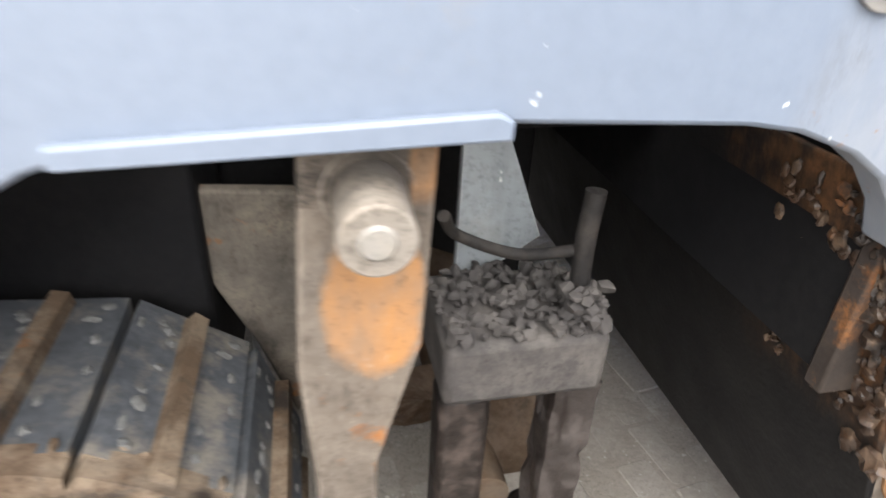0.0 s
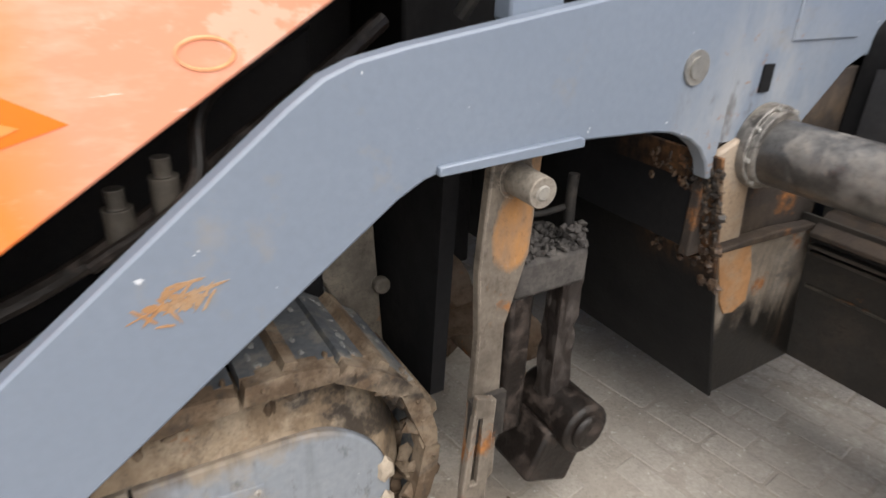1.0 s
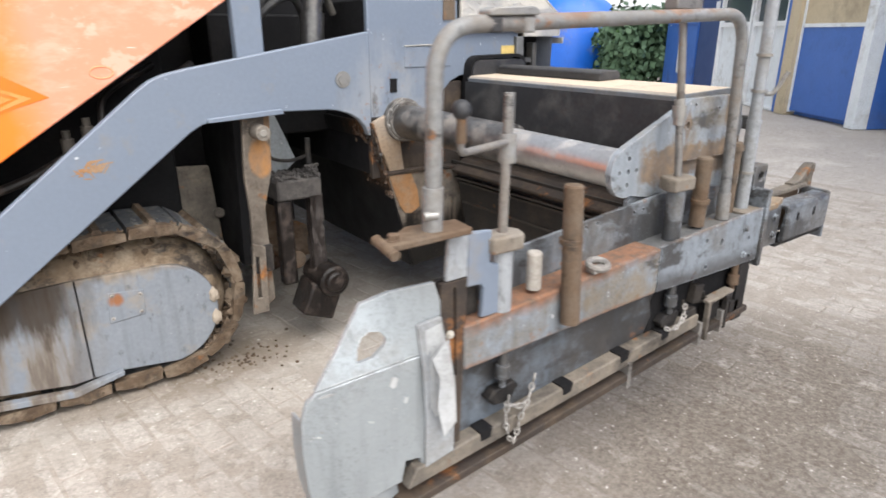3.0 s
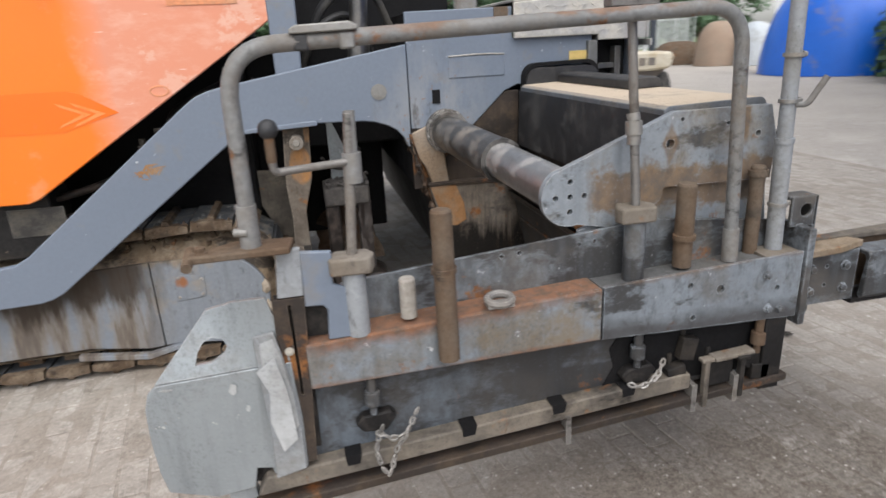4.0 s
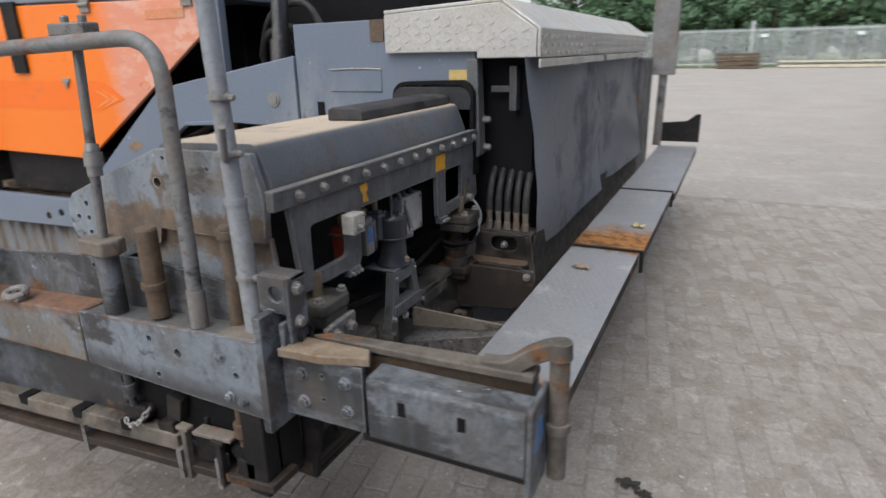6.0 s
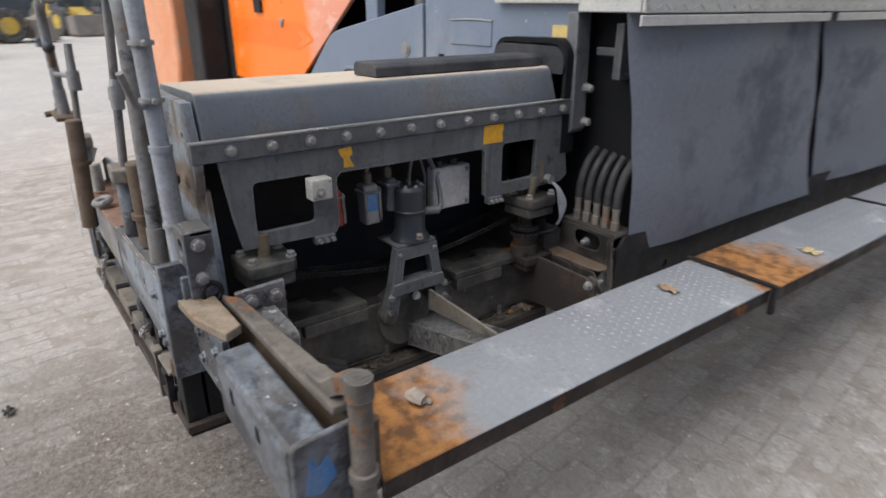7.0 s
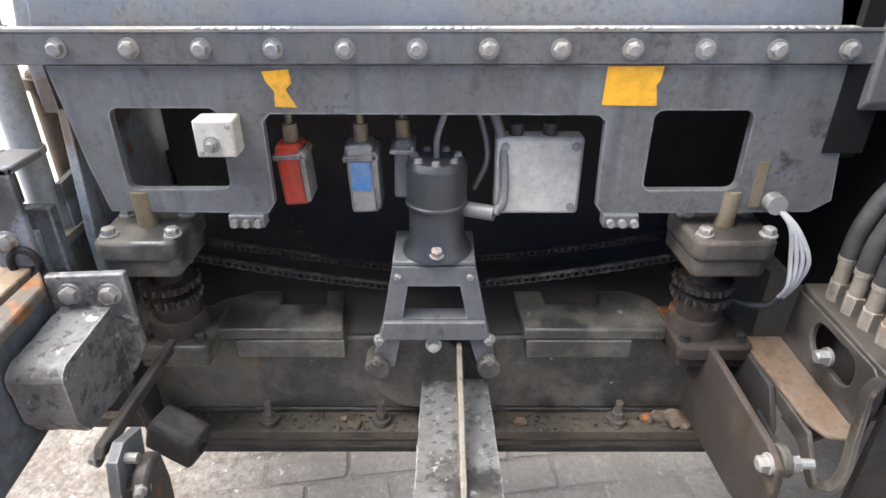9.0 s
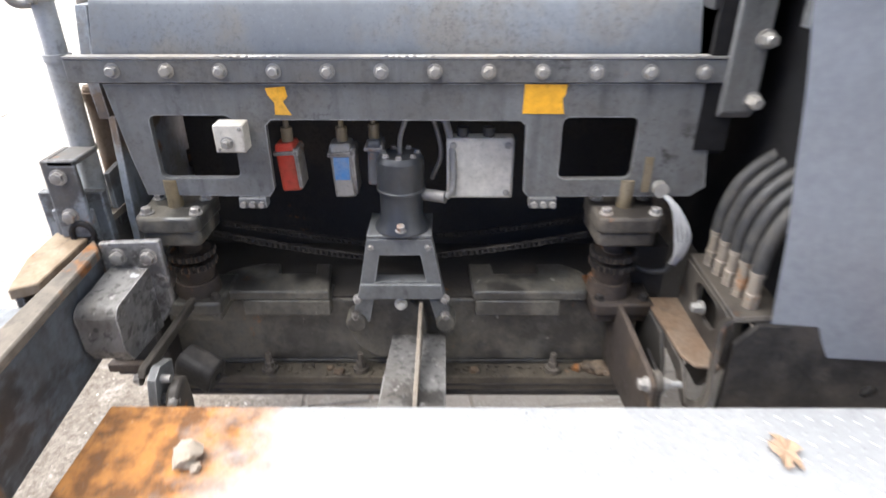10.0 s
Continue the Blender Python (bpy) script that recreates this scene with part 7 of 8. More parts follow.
# tall pole near the rear end with clips and a crank
bm = B()
rod(bm, (-0.052, -0.134, 0.78), (-0.062, -0.136, 1.12), 0.0235)
rod(bm, (-0.062, -0.136, 1.10), (-0.093, -0.144, 2.15), 0.0205)
rod(bm, (-0.062, -0.136, 1.11), (-0.0622, -0.136, 1.125), 0.026)
pole = part("tall_pole", bm, POLE, gate, "tall grey telescopic pole")
for z in (0.93, 1.22, 1.34):
    bm = B()
    xc, yc = -0.052 - 0.030 * (z - 0.78), -0.134 - 0.007 * (z - 0.78)
    rod(bm, (xc, yc, z), (xc, yc, z + 0.010), 0.027)
    hexbolt(bm, (xc + 0.025, yc, z + 0.005), (1, 0, 0), 0.008, 0.014)
    part("pole_clip", bm, ZINC, pole)
bm = B()
tube(bm, corner_path([(-0.066, -0.137, 1.215), (-0.040, -0.175, 1.216), (-0.012, -0.20, 1.29)], 0.012), 0.008)
part("pole_crank", bm, PIPE, pole, "small crank lever")
bm = B()
box(bm, -0.12, 0.0, -0.19, -0.09, 0.785, 0.80)
part("pole_foot", bm, TAN, gate)
# end bracket with its block
bm = B()
box(bm, 0.004, 0.026, -0.205, -0.075, 0.572, 0.87)
holed_bm = B()
holed(holed_bm, [(-0.018, 0.862), (0.068, 0.862), (0.068, 0.952), (-0.018, 0.952)], [circle(0.032, 0.91, 0.019, 14)], "y", -0.150, -0.137)
tmp = bpy.data.meshes.new("tmp")
holed_bm.to_mesh(tmp)
holed_bm.free()
bm.from_mesh(tmp)
bpy.data.meshes.remove(tmp)
box(bm, 0.058, 0.07, -0.150, -0.085, 0.79, 0.952)
box(bm, -0.018, 0.07, -0.137, -0.085, 0.94, 0.952)
eb = part("end_bracket", bm, GREY_WORN, gate, "worn grey end bracket", bevel=0.003)
bm = B()
tube(bm, [(0.074, -0.105 + 0.022 * math.cos(a), 0.80 + 0.024 * math.sin(a)) for a in [k * 2 * math.pi / 16 for k in range(17)]], 0.006, 8)
part("ring", bm, DARK, eb, "black ring below the bolts")
bm = B()
box(bm, 0.045, 0.058, -0.165, -0.085, 0.765, 0.845)
part("bracket_tongue", bm, GREY_WORN, eb, bevel=0.003)
bolt_set("bracket_bolt", eb, STEEL, [((0.07, -0.12, z), (1, 0, 0)) for z in (0.92, 0.838)], 0.013, 0.013)
bm = B()
prism(bm, [(0.045, -0.178), (0.07, -0.10), (0.245, -0.098), (0.268, -0.138), (0.155, -0.172)], "z", 0.768, 0.79)
part("wedge", bm, PALE_MUD, gate, "tan wooden-looking rusty wedge", bevel=0.003)
# rear arm of the gate
bm = B()
holed(bm, [(0.03, 0.60), (0.25, 0.60), (0.25, 0.765), (0.03, 0.765)], [circle(0.14, z, 0.006, 8) for z in (0.66, 0.72)], "y", -0.145, -0.13)
ra = part("rear_arm", bm, GREY_WORN, gate, "grey rear arm plate")
bolt_set("arm_bolt", ra, GREY_WORN, [((x, -0.145, z), (0, -1, 0)) for x in (0.085, 0.205) for z in (0.645, 0.718)], 0.013, 0.012)
bm = B()
prism(bm, [(-0.150, 0.597), (-0.165, 0.61), (-0.168, 0.745), (-0.160, 0.757), (-0.094, 0.760), (-0.088, 0.753), (-0.088, 0.742), (-0.145, 0.742), (-0.152, 0.73), (-0.140, 0.61)], "x", 0.272, 0.635)
part("rear_channel", bm, GREY_WORN, gate, "dented grey channel", bevel=0.004)
bm = B()
box(bm, 0.245, 0.635, -0.15, -0.078, 0.585, 0.60)
part("channel_floor", bm, DARK, gate)
for x in (0.36, 0.50):
    bm = B()
    box(bm, x - 0.009, x + 0.009, -0.1685, -0.165, 0.685, 0.718)
    part("channel_slot", bm, DEEP_BLACK, gate)
bm = B()
prism(bm, [(0.075, -0.086), (0.12, -0.053), (0.25, -0.044), (0.40, -0.032), (0.62, -0.016), (0.62, -0.072), (0.40, -0.08)], "z", 0.770, 0.79)
rrail = part("rear_rail", bm, RAIL, gate, "dusty tan rear rail", bevel=0.004)
bm = B()
prism(bm, [(0.10, -0.068), (0.62, -0.026), (0.62, -0.038), (0.10, -0.08)], "z", 0.585, 0.771)
part("rail_web", bm, GREY_LOW, rrail, "dark blue-grey web below the rail", bevel=0.002)
bm = B()
prism(bm, [(0.12, -0.0788), (0.61, -0.0392), (0.61, -0.0425), (0.12, -0.0822)], "z", 0.60, 0.768)
part("web_face", bm, RUSTY, rrail, "rust-brown outer face of the web")
bm = B()
tail = smooth_path([(0.50, -0.048, 0.782), (0.56, -0.046, 0.79), (0.61, -0.044, 0.825), (0.65, -0.043, 0.846), (0.678, -0.043, 0.850)], 6)
strap(bm, tail, 0.040, 0.036, (0, 1, 0))
part("rail_tail", bm, RAIL, gate, "rusty raised neck of the rail", bevel=0.004)
bm = B()
rod(bm, (0.668, -0.044, 0.545), (0.668, -0.044, 0.845), 0.021, seg=24)
rod(bm, (0.668, -0.044, 0.83), (0.668, -0.044, 0.866), 0.0255, 0.0235, 24)
rod(bm, (0.668, -0.044, 0.66), (0.668, -0.044, 0.68), 0.027, seg=24)
part("tail_post", bm, RAIL, gate, "muddy rusty round post with a cap")
bm = B()
prism(bm, [(-0.163, 0.555), (-0.163, 0.757), (-0.155, 0.765), (-0.045, 0.772), (-0.045, 0.60), (-0.06, 0.555)], "x", 0.635, 0.648)
ep = part("end_plate", bm, GREY_WORN, gate, "battered upright end plate", bevel=0.004)
bm = B()
prism(bm, [(-0.145, 0.66), (-0.115, 0.65), (-0.085, 0.68), (-0.10, 0.725), (-0.118, 0.705), (-0.13, 0.735)], "x", 0.648, 0.6492)
part("blue_mark", bm, BLUE, ep, "smear of blue paint")
bm = B()
rod(bm, (0.60, 0.012, 0.56), (0.60, 0.012, 0.72), 0.014)
part("hinge_pin", bm, RUSTY, gate)
bm = B()
prism(bm, [(-0.062, 0.62), (-0.062, 0.795), (0.058, 0.800), (0.058, 0.66), (0.03, 0.61)], "x", 0.090, 0.105)
part("block_plate", bm, PITTED, gate, "pale worn end plate with two bolts", bevel=0.003)
bm = B()
prism(bm, [(0.105, 0.742), (0.225, 0.737)] + arc(0.228, 0.712, 0.025, 75, -5, 5) + [(0.254, 0.645), (0.235, 0.615), (0.105, 0.600)], "y", -0.050, 0.026)
cast(bm)
ib = part("inner_block", bm, PITTED, gate, "pitted oily inner block of the arm")
bolt_set("block_bolt", ib, STEEL, [((0.105, y, 0.766), (1, 0, 0)) for y in (-0.028, 0.032)], 0.014, 0.014)
bm = B()
box(bm, -0.09, -0.02, -0.19, -0.05, 0.36, 0.60)
prism(bm, [(-0.03, 0.60), (0.05, 0.60), (0.01, 0.32), (-0.03, 0.32)], "y", -0.04, -0.02)
part("gate_tail", bm, DARK, gate, "black tail plate", bevel=0.004)


# clutter along the lower plate: clamps, chains, studs
def small_chain(bm, pts, r=0.0035, link=0.022):
    path = smooth_path(pts, 6)
    acc, k = 0.0, 0
    for a, b in zip(path, path[1:]):
        acc += (b - a).length
        if acc >= link * 0.72:
            acc = 0.0
            d = (b - a).normalized()
            s = d.orthogonal().normalized()
            if k % 2:
                s = d.cross(s)
            ring = [a + d * link * 0.5 * math.cos(q) + s * link * 0.28 * math.sin(q) for q in [i * 2 * math.pi / 8 for i in range(9)]]
            tube(bm, ring, r, 5, caps=False)
            k += 1


for pts in (((-1.245, -0.185, 0.47), (-1.268, -0.20, 0.40), (-1.243, -0.205, 0.325), (-1.215, -0.205, 0.40), (-1.186, -0.20, 0.44), (-1.146, -0.185, 0.505)), ((-1.262, -0.19, 0.45), (-1.22, -0.20, 0.432), (-1.18, -0.195, 0.44)), ((-0.535, -0.185, 0.46), (-0.495, -0.20, 0.455), (-0.45, -0.20, 0.48), (-0.42, -0.185, 0.52))):
    bm = B()
    small_chain(bm, pts)
    tagged(part("lock_chain", bm, STEEL, gate, "short worn steel chain"), kind="stuff")
for x, z in ((-1.265, 0.575), (-0.50, 0.58), (-0.10, 0.56)):
    bm = B()
    rod(bm, (x, -0.175, z - 0.02), (x, -0.175, 0.625), 0.013)
    rod(bm, (x, -0.175, z - 0.045), (x, -0.175, z - 0.005), 0.021)
    rod(bm, (x, -0.175, z - 0.075), (x, -0.175, z - 0.045), 0.010)
    part("lock_pin", bm, GREY_WORN if x < -0.2 else RUSTY, gate, "dirty locking pin", bevel=0.002)
    bm = B()
    prism(bm, [(x - 0.05, z - 0.10), (x - 0.03, z - 0.078), (x + 0.045, z - 0.072), (x + 0.06, z - 0.09), (x + 0.03, z - 0.13), (x - 0.03, z - 0.125)], "y", -0.180, -0.146)
    part("pin_catch", bm, CRUST, gate, "black greasy catch below the pin", bevel=0.005)
for x, z0_, z1_ in ((-0.285, 0.345, 0.50), (-0.165, 0.36, 0.49)):
    bm = B()
    box(bm, x - 0.008, x + 0.008, -0.205, -0.185, z0_, z1_)
    box(bm, x - 0.020, x + 0.020, -0.208, -0.182, z1_ - 0.004, z1_ + 0.008)
    part("clamp_bolt", bm, RAIL if x < -0.2 else CRUST, gate, "upright clamp bolt with a flat head", bevel=0.003)
bm = B()
prism(bm, [(-0.255, 0.488), (-0.125, 0.498), (-0.125, 0.508), (-0.255, 0.500)], "y", -0.20, -0.16)
part("clamp_bar", bm, TAN, gate, "thin tan clamp bar", bevel=0.002)
for k, q in enumerate(((-0.40, -0.34, -0.185, -0.15, 0.42, 0.485), (-0.27, -0.18, -0.18, -0.15, 0.40, 0.485), (-0.12, -0.06, -0.19, -0.15, 0.40, 0.45), (-0.36, -0.31, -0.18, -0.15, 0.50, 0.57))):
    bm = B()
    box(bm, *q, turn=Matrix.Rotation(0.12 * (k - 1.5), 4, "Y"))
    rod(bm, (q[0] + 0.02, q[3], q[5] - 0.01), (q[0] + 0.02, q[3], q[5] + 0.03), 0.008, seg=8)
    part("clamp_block", bm, DARK, gate, "greasy black clamp block", bevel=0.006)

# ---------------- rear walkway ----------------
walkway = thing("rear_walkway", (0.48, 2.4, 0.40), "chequer-plate rear walkway, rusty at its joints", "walkway")
for k, (a, b, z) in enumerate(((0.02, 1.455, 0.586), (1.46, 2.70, 0.59), (2.71, 4.68, 0.586))):
    bm = B()
    xe = 0.625 + 0.015 * k
    prism(bm, [(0.332, z), (xe, z), (xe, z - 0.006), (0.340, z - 0.006), (0.340, z - 0.045), (0.332, z - 0.045)], "y", a, b)
    plate_k = part("step_plate", bm, STEP, walkway, ("light steel step plate with a rusted outer end", "rust-stained steel step plate", "grey steel step plate")[k], bevel=0.003)
    bm = B()
    box(bm, xe - 0.012, xe - 0.003, a, b, z - 0.052, z - 0.0065)
    part("edge_flange", bm, RUST_BLOCK, plate_k, "dark rusty edge flange")
    bm = B()
    i = 0
    ny = int((b - a) / 0.026)
    for i in range(ny):
        for j in range(12):
            y, x = a + 0.013 + i * 0.026, 0.347 + j * 0.024 + (0.012 if i % 2 else 0)
            if x > 0.61:
                continue
            s = 0.7854 if (i + j) % 2 else -0.7854
            c, sn = math.cos(s), math.sin(s)
            top = [(x + u * c - v * sn, y + u * sn + v * c) for u, v in ((-0.010, 0), (0, -0.0028), (0.010, 0), (0, 0.0028))]
            vs = [bm.verts.new((p[0], p[1], z - 0.0005)) for p in top]
            mid = bm.verts.new((x, y, z + (0.0006 if y < 0.75 else 0.0015)))
            for q in range(4):
                bm.faces.new((vs[q], vs[(q + 1) % 4], mid))
    tagged(part("tread", bm, STEP, plate_k, "raised tear-drop tread", smooth=False), kind="stuff")
for y in (1.457, 2.705):
    bm = B()
    prism(bm, [(0.328, 0.597), (0.645, 0.597), (0.645, 0.50), (0.629, 0.50), (0.629, 0.592), (0.328, 0.592)], "y", y - 0.012, y + 0.008)
    part("joint_strip", bm, DARK, walkway)
for y in (0.56, 2.0, 3.4):
    bm = B()
    prism(bm, [(0.34, 0.50), (0.54, 0.50), (0.54, 0.577), (0.40, 0.577), (0.38, 0.54), (0.34, 0.54)], "y", y - 0.025, y + 0.025)
    part("bearer", bm, DARK, walkway, bevel=0.004)
# far end of the walkway
bm = B()
prism(bm, [(0.30, 0.62), (0.30, 0.78), (0.55, 0.80), (0.62, 0.86), (0.66, 0.86), (0.66, 0.62)], "y", 4.70, 4.74)
part("far_end_plate", bm, DARK, walkway, "black end plate", bevel=0.004)
bm = B()
rod(bm, (0.32, 4.6, 0.6), (0.34, 4.6, 2.0), 0.035)
box(bm, 0.22, 0.42, 4.55, 4.66, 1.2, 2.0)
part("far_pole", bm, PIPE, walkway, "grey pole of the far gate")
bm = B()
box(bm, -0.9, 0.24, 3.95, 4.6, 0.40, 1.35)
part("far_extension", bm, GREY_DIRTY, scr, "dark far side of the screed", bevel=0.02)

# ---------------- small things lying about ----------------
def leaf_mesh(bm, x, y, z, s, seed, lobes=5):
    rng = random.Random(seed)
    c = bm.verts.new((x, y, z + 0.006))
    ring = []
    n = lobes * 4
    for k in range(n):
        a = 2 * math.pi * k / n
        r = s * (0.55 + 0.45 * abs(math.sin(a * lobes / 2))) * rng.uniform(0.85, 1.1)
        ring.append(bm.verts.new((x + r * math.cos(a), y + 0.62 * r * math.sin(a), z + 0.003 + 0.012 * rng.random())))
    for k in range(n):
        bm.faces.new((c, ring[k], ring[(k + 1) % n]))


for name, x, y, z, s, mat_, lab, cat in (("dry_leaf", 0.44, 1.172, 0.588, 0.045, LEAF, "curled dry brown leaf on the walkway", "leaf"), ("dry_leaf", 0.56, 1.85, 0.592, 0.045, YELLOW_PALE, "crumpled yellow leaf on the walkway", "leaf"), ("dark_leaf", 0.745, 0.685, 0.0, 0.05, DARK_LEAF, "dark wet leaf on the paving", "leaf"), ("dark_leaf", 0.80, 0.65, 0.0, 0.035, DARK_LEAF, "dark wet leaf on the paving", "leaf"), ("dark_leaf", -1.05, -0.62, 0.0, 0.04, DARK_LEAF, "dark wet leaf on the paving", "leaf")):
    bm = B()
    leaf_mesh(bm, x, y, z, s, int(x * 100))
    tagged(part(name, bm, mat_), lab, cat, group="fallen leaves")
for k, (x, y, s) in enumerate(((0.455, 0.205, 0.026), (0.475, 0.225, 0.010))):
    bm = B()
    lump(bm, (x, y, 0.586 + s * 0.55), (s, s * 0.9, s * 0.6), k + 3, 0.5)
    tagged(part("clod", bm, DEBRIS), "pale dry clod on the rusty walkway end", "clod", group="clods")
# ---------------- yard around ----------------
FENCE = surface("galvanised_fence", (0.52, 0.56, 0.55), (0.46, 0.50, 0.49), 0.5, 0.15, dirt=0.2, bump=0.0)
LEAVES = surface("tree_leaves", (0.09, 0.165, 0.085), (0.13, 0.215, 0.115), 0.7, 0, big=0.5, fine=4, bump=0.0)
BUSH_LEAVES = surface("bush_leaves", (0.10, 0.21, 0.06), (0.15, 0.28, 0.09), 0.6, 0, big=1.5, fine=8, bump=0.0)
BARK = surface("bark", (0.09, 0.07, 0.05), (0.13, 0.1, 0.075), 0.9, 0, big=4, bump=0.4)
GRASS = surface("grass_strip", (0.15, 0.20, 0.09), (0.20, 0.24, 0.12), 0.9, 0, big=1.0, bump=0.3)
BLUE_WALL = surface("blue_cladding", (0.045, 0.14, 0.46), (0.052, 0.155, 0.50), 0.45, 0, dirt=0.15, dirt_col=(0.1, 0.14, 0.25), big=0.8, bump=0.02)
BLUE_DARK = surface("dark_blue_cladding", (0.018, 0.05, 0.17), (0.02, 0.06, 0.2), 0.45, 0, big=0.8, bump=0.02)
BLUE_TARP = surface("blue_tarpaulin", (0.01, 0.13, 0.62), (0.012, 0.15, 0.68), 0.4, 0, big=0.8, dirt=0.15, bump=0.1)
CREAM = surface("cream_cladding", (0.52, 0.43, 0.29), (0.58, 0.48, 0.33), 0.6, 0, dirt=0.2, big=0.8, bump=0.02)
WHITE_FRAME = surface("white_frame_paint", (0.78, 0.80, 0.82), (0.80, 0.82, 0.84), 0.45, 0, dirt=0.15, big=0.8, bump=0.02)
PANEL_PALE = surface("pale_blue_panel", (0.77, 0.815, 0.85), (0.80, 0.835, 0.865), 0.35, 0, dirt=0.15, big=0.8, bump=0.02)
MACHINE_YELLOW = surface("machine_yellow", (0.55, 0.36, 0.03), (0.48, 0.3, 0.03), 0.5, 0, dirt=0.4, dirt_col=(0.25, 0.2, 0.12), big=2, bump=0.1)
TYRE = surface("dusty_tyre", (0.025, 0.025, 0.027), (0.05, 0.05, 0.05), 0.85, 0, dirt=0.4, dirt_col=(0.16, 0.145, 0.125), big=4, bump=0.4)
BODY_GREY = surface("brown_grey_casting", (0.16, 0.14, 0.125), (0.2, 0.18, 0.16), 0.7, 0, dirt=0.3, big=2, bump=0.1)
CAP_WHITE = surface("chalky_white_paint", (0.60, 0.54, 0.42), (0.68, 0.63, 0.52), 0.6, 0, rust=0.12, dirt=0.35, dirt_col=(0.42, 0.32, 0.18), big=3, bump=0.1)
TAN_TARP = surface("tan_cover", (0.30, 0.21, 0.15), (0.36, 0.27, 0.2), 0.8, 0, dirt=0.3, big=1, bump=0.2)
GREY_TARP = surface("grey_cover", (0.48, 0.52, 0.55), (0.55, 0.58, 0.6), 0.6, 0, dirt=0.2, big=1, bump=0.2)
SHED_WHITE = surface("white_cladding", (0.78, 0.79, 0.78), (0.74, 0.75, 0.75), 0.5, 0, big=0.6, mottle=0.95, bump=0.0)
EXIT_GREEN = surface("green_sign", (0.02, 0.32, 0.16), (0.025, 0.36, 0.18), 0.5, 0, bump=0.0)
CONTAINER = surface("dark_container", (0.03, 0.04, 0.055), (0.045, 0.055, 0.07), 0.6, 0, big=1, dirt=0.2, bump=0.05)
GLASS = bpy.data.materials.new("window_glass")
GLASS.use_nodes = True
GLASS.node_tree.nodes["Principled BSDF"].inputs["Base Color"].default_value = (0.05, 0.065, 0.075, 1)
GLASS.node_tree.nodes["Principled BSDF"].inputs["Roughness"].default_value = 0.06


def place_thing(ob, m):
    """Moves a finished thing, built about the origin, to its pose."""
    ob.matrix_basis = m
    PLACE[ob] = m


# fence with sliding gate
fence = thing("fence", (6, 45, 0), "pale galvanised bar fence with a sliding gate", "fence")
bm = B()
for i in range(25):
    box(bm, -8 + i * 1.6 - 0.04, -8 + i * 1.6 + 0.04, 44.95, 45.03, 0, 2.5)
tagged(part("post", bm, FENCE, fence, "galvanised posts", smooth=False), kind="stuff")
for z in (0.25, 2.3):
    bm = B()
    box(bm, -8, 30, 44.97, 45.02, z, z + 0.06)
    part("rail", bm, FENCE, fence, smooth=False)
bm = B()
for i in range(310):
    x = -8 + i * 0.123
    box(bm, x - 0.026, x + 0.026, 44.96, 44.985, 0.2, 2.45)
tagged(part("bar", bm, FENCE, fence, "upright fence bars", smooth=False), kind="stuff")
bm = B()
box(bm, 3.0, 16.0, 44.7, 44.85, 0.05, 0.20)
box(bm, 3.0, 16.0, 44.7, 44.85, 0.34, 0.46)
part("gate_beam", bm, CAP_WHITE, fence, "pale gate beam", smooth=False)
for x in (1.3, 11.0):
    bm = B()
    box(bm, x - 0.1, x + 0.1, 44.6, 44.8, 0, 2.9)
    part("gate_post", bm, FENCE, fence, smooth=False)
bm = B()
for x in (2.0, 7.2, 13.5):
    box(bm, x - 0.22, x + 0.22, 44.9, 44.92, 1.9, 2.1)
part("sign", bm, WHITE_FRAME, fence, "small blank white sign", smooth=False)
bm = B()
for x, y in ((-60, 47), (80, 47), (80, 120), (-60, 120)):
    bm.verts.new((x, y, 0.02))
bm.faces.new(bm.verts)
tagged(part("grass", bm, GRASS), "rough grass beyond the fence", "grass", kind="stuff")


def make_tree(seed, h, w):
    rng = random.Random(seed)
    t = thing("tree", (0, 0, 0), "dense green broadleaf tree behind the fence", "tree", group="trees behind the fence")
    bm = B()
    tube(bm, smooth_path([(0, 0, 0), (0.1, 0.05, h * 0.25), (-0.05, 0.1, h * 0.5), (0, 0, h * 0.8)], 5), 0.16, 8)
    for k in range(6):
        a, z = k * 1.05 + rng.random(), h * rng.uniform(0.25, 0.6)
        tube(bm, smooth_path([(0, 0, z), (0.5 * w * 0.5 * math.cos(a), 0.5 * w * 0.5 * math.sin(a), z + 0.12 * h), (0.42 * w * math.cos(a), 0.42 * w * math.sin(a), z + 0.2 * h)], 4), 0.06, 6)
    part("trunk", bm, BARK, t)
    bm = B()
    for c in range(80):
        a, zz = rng.uniform(0, 6.283), rng.random()
        r = w * 0.5 * math.sqrt(rng.random()) * (1 - 0.55 * abs(zz - 0.4))
        cx, cy, cz = r * math.cos(a), r * math.sin(a), h * (0.12 + 0.86 * zz)
        cr = rng.uniform(0.5, 1.05)
        for k in range(60):
            d = Vector((rng.gauss(0, 1), rng.gauss(0, 1), rng.gauss(0, 0.8))).normalized() * cr * rng.uniform(0.55, 1.05)
            p = Vector((cx, cy, cz)) + d
            n = (d.normalized() + Vector((rng.uniform(-0.7, 0.7), rng.uniform(-0.7, 0.7), rng.uniform(-0.4, 0.9)))).normalized()
            u = n.orthogonal().normalized() * rng.uniform(0.12, 0.24)
            v = n.cross(u) * 0.7
            bm.faces.new([bm.verts.new(p + q) for q in (u, v, -u, -v)])
    tagged(part("crown", bm, LEAVES, t, smooth=False), kind="stuff")
    return t


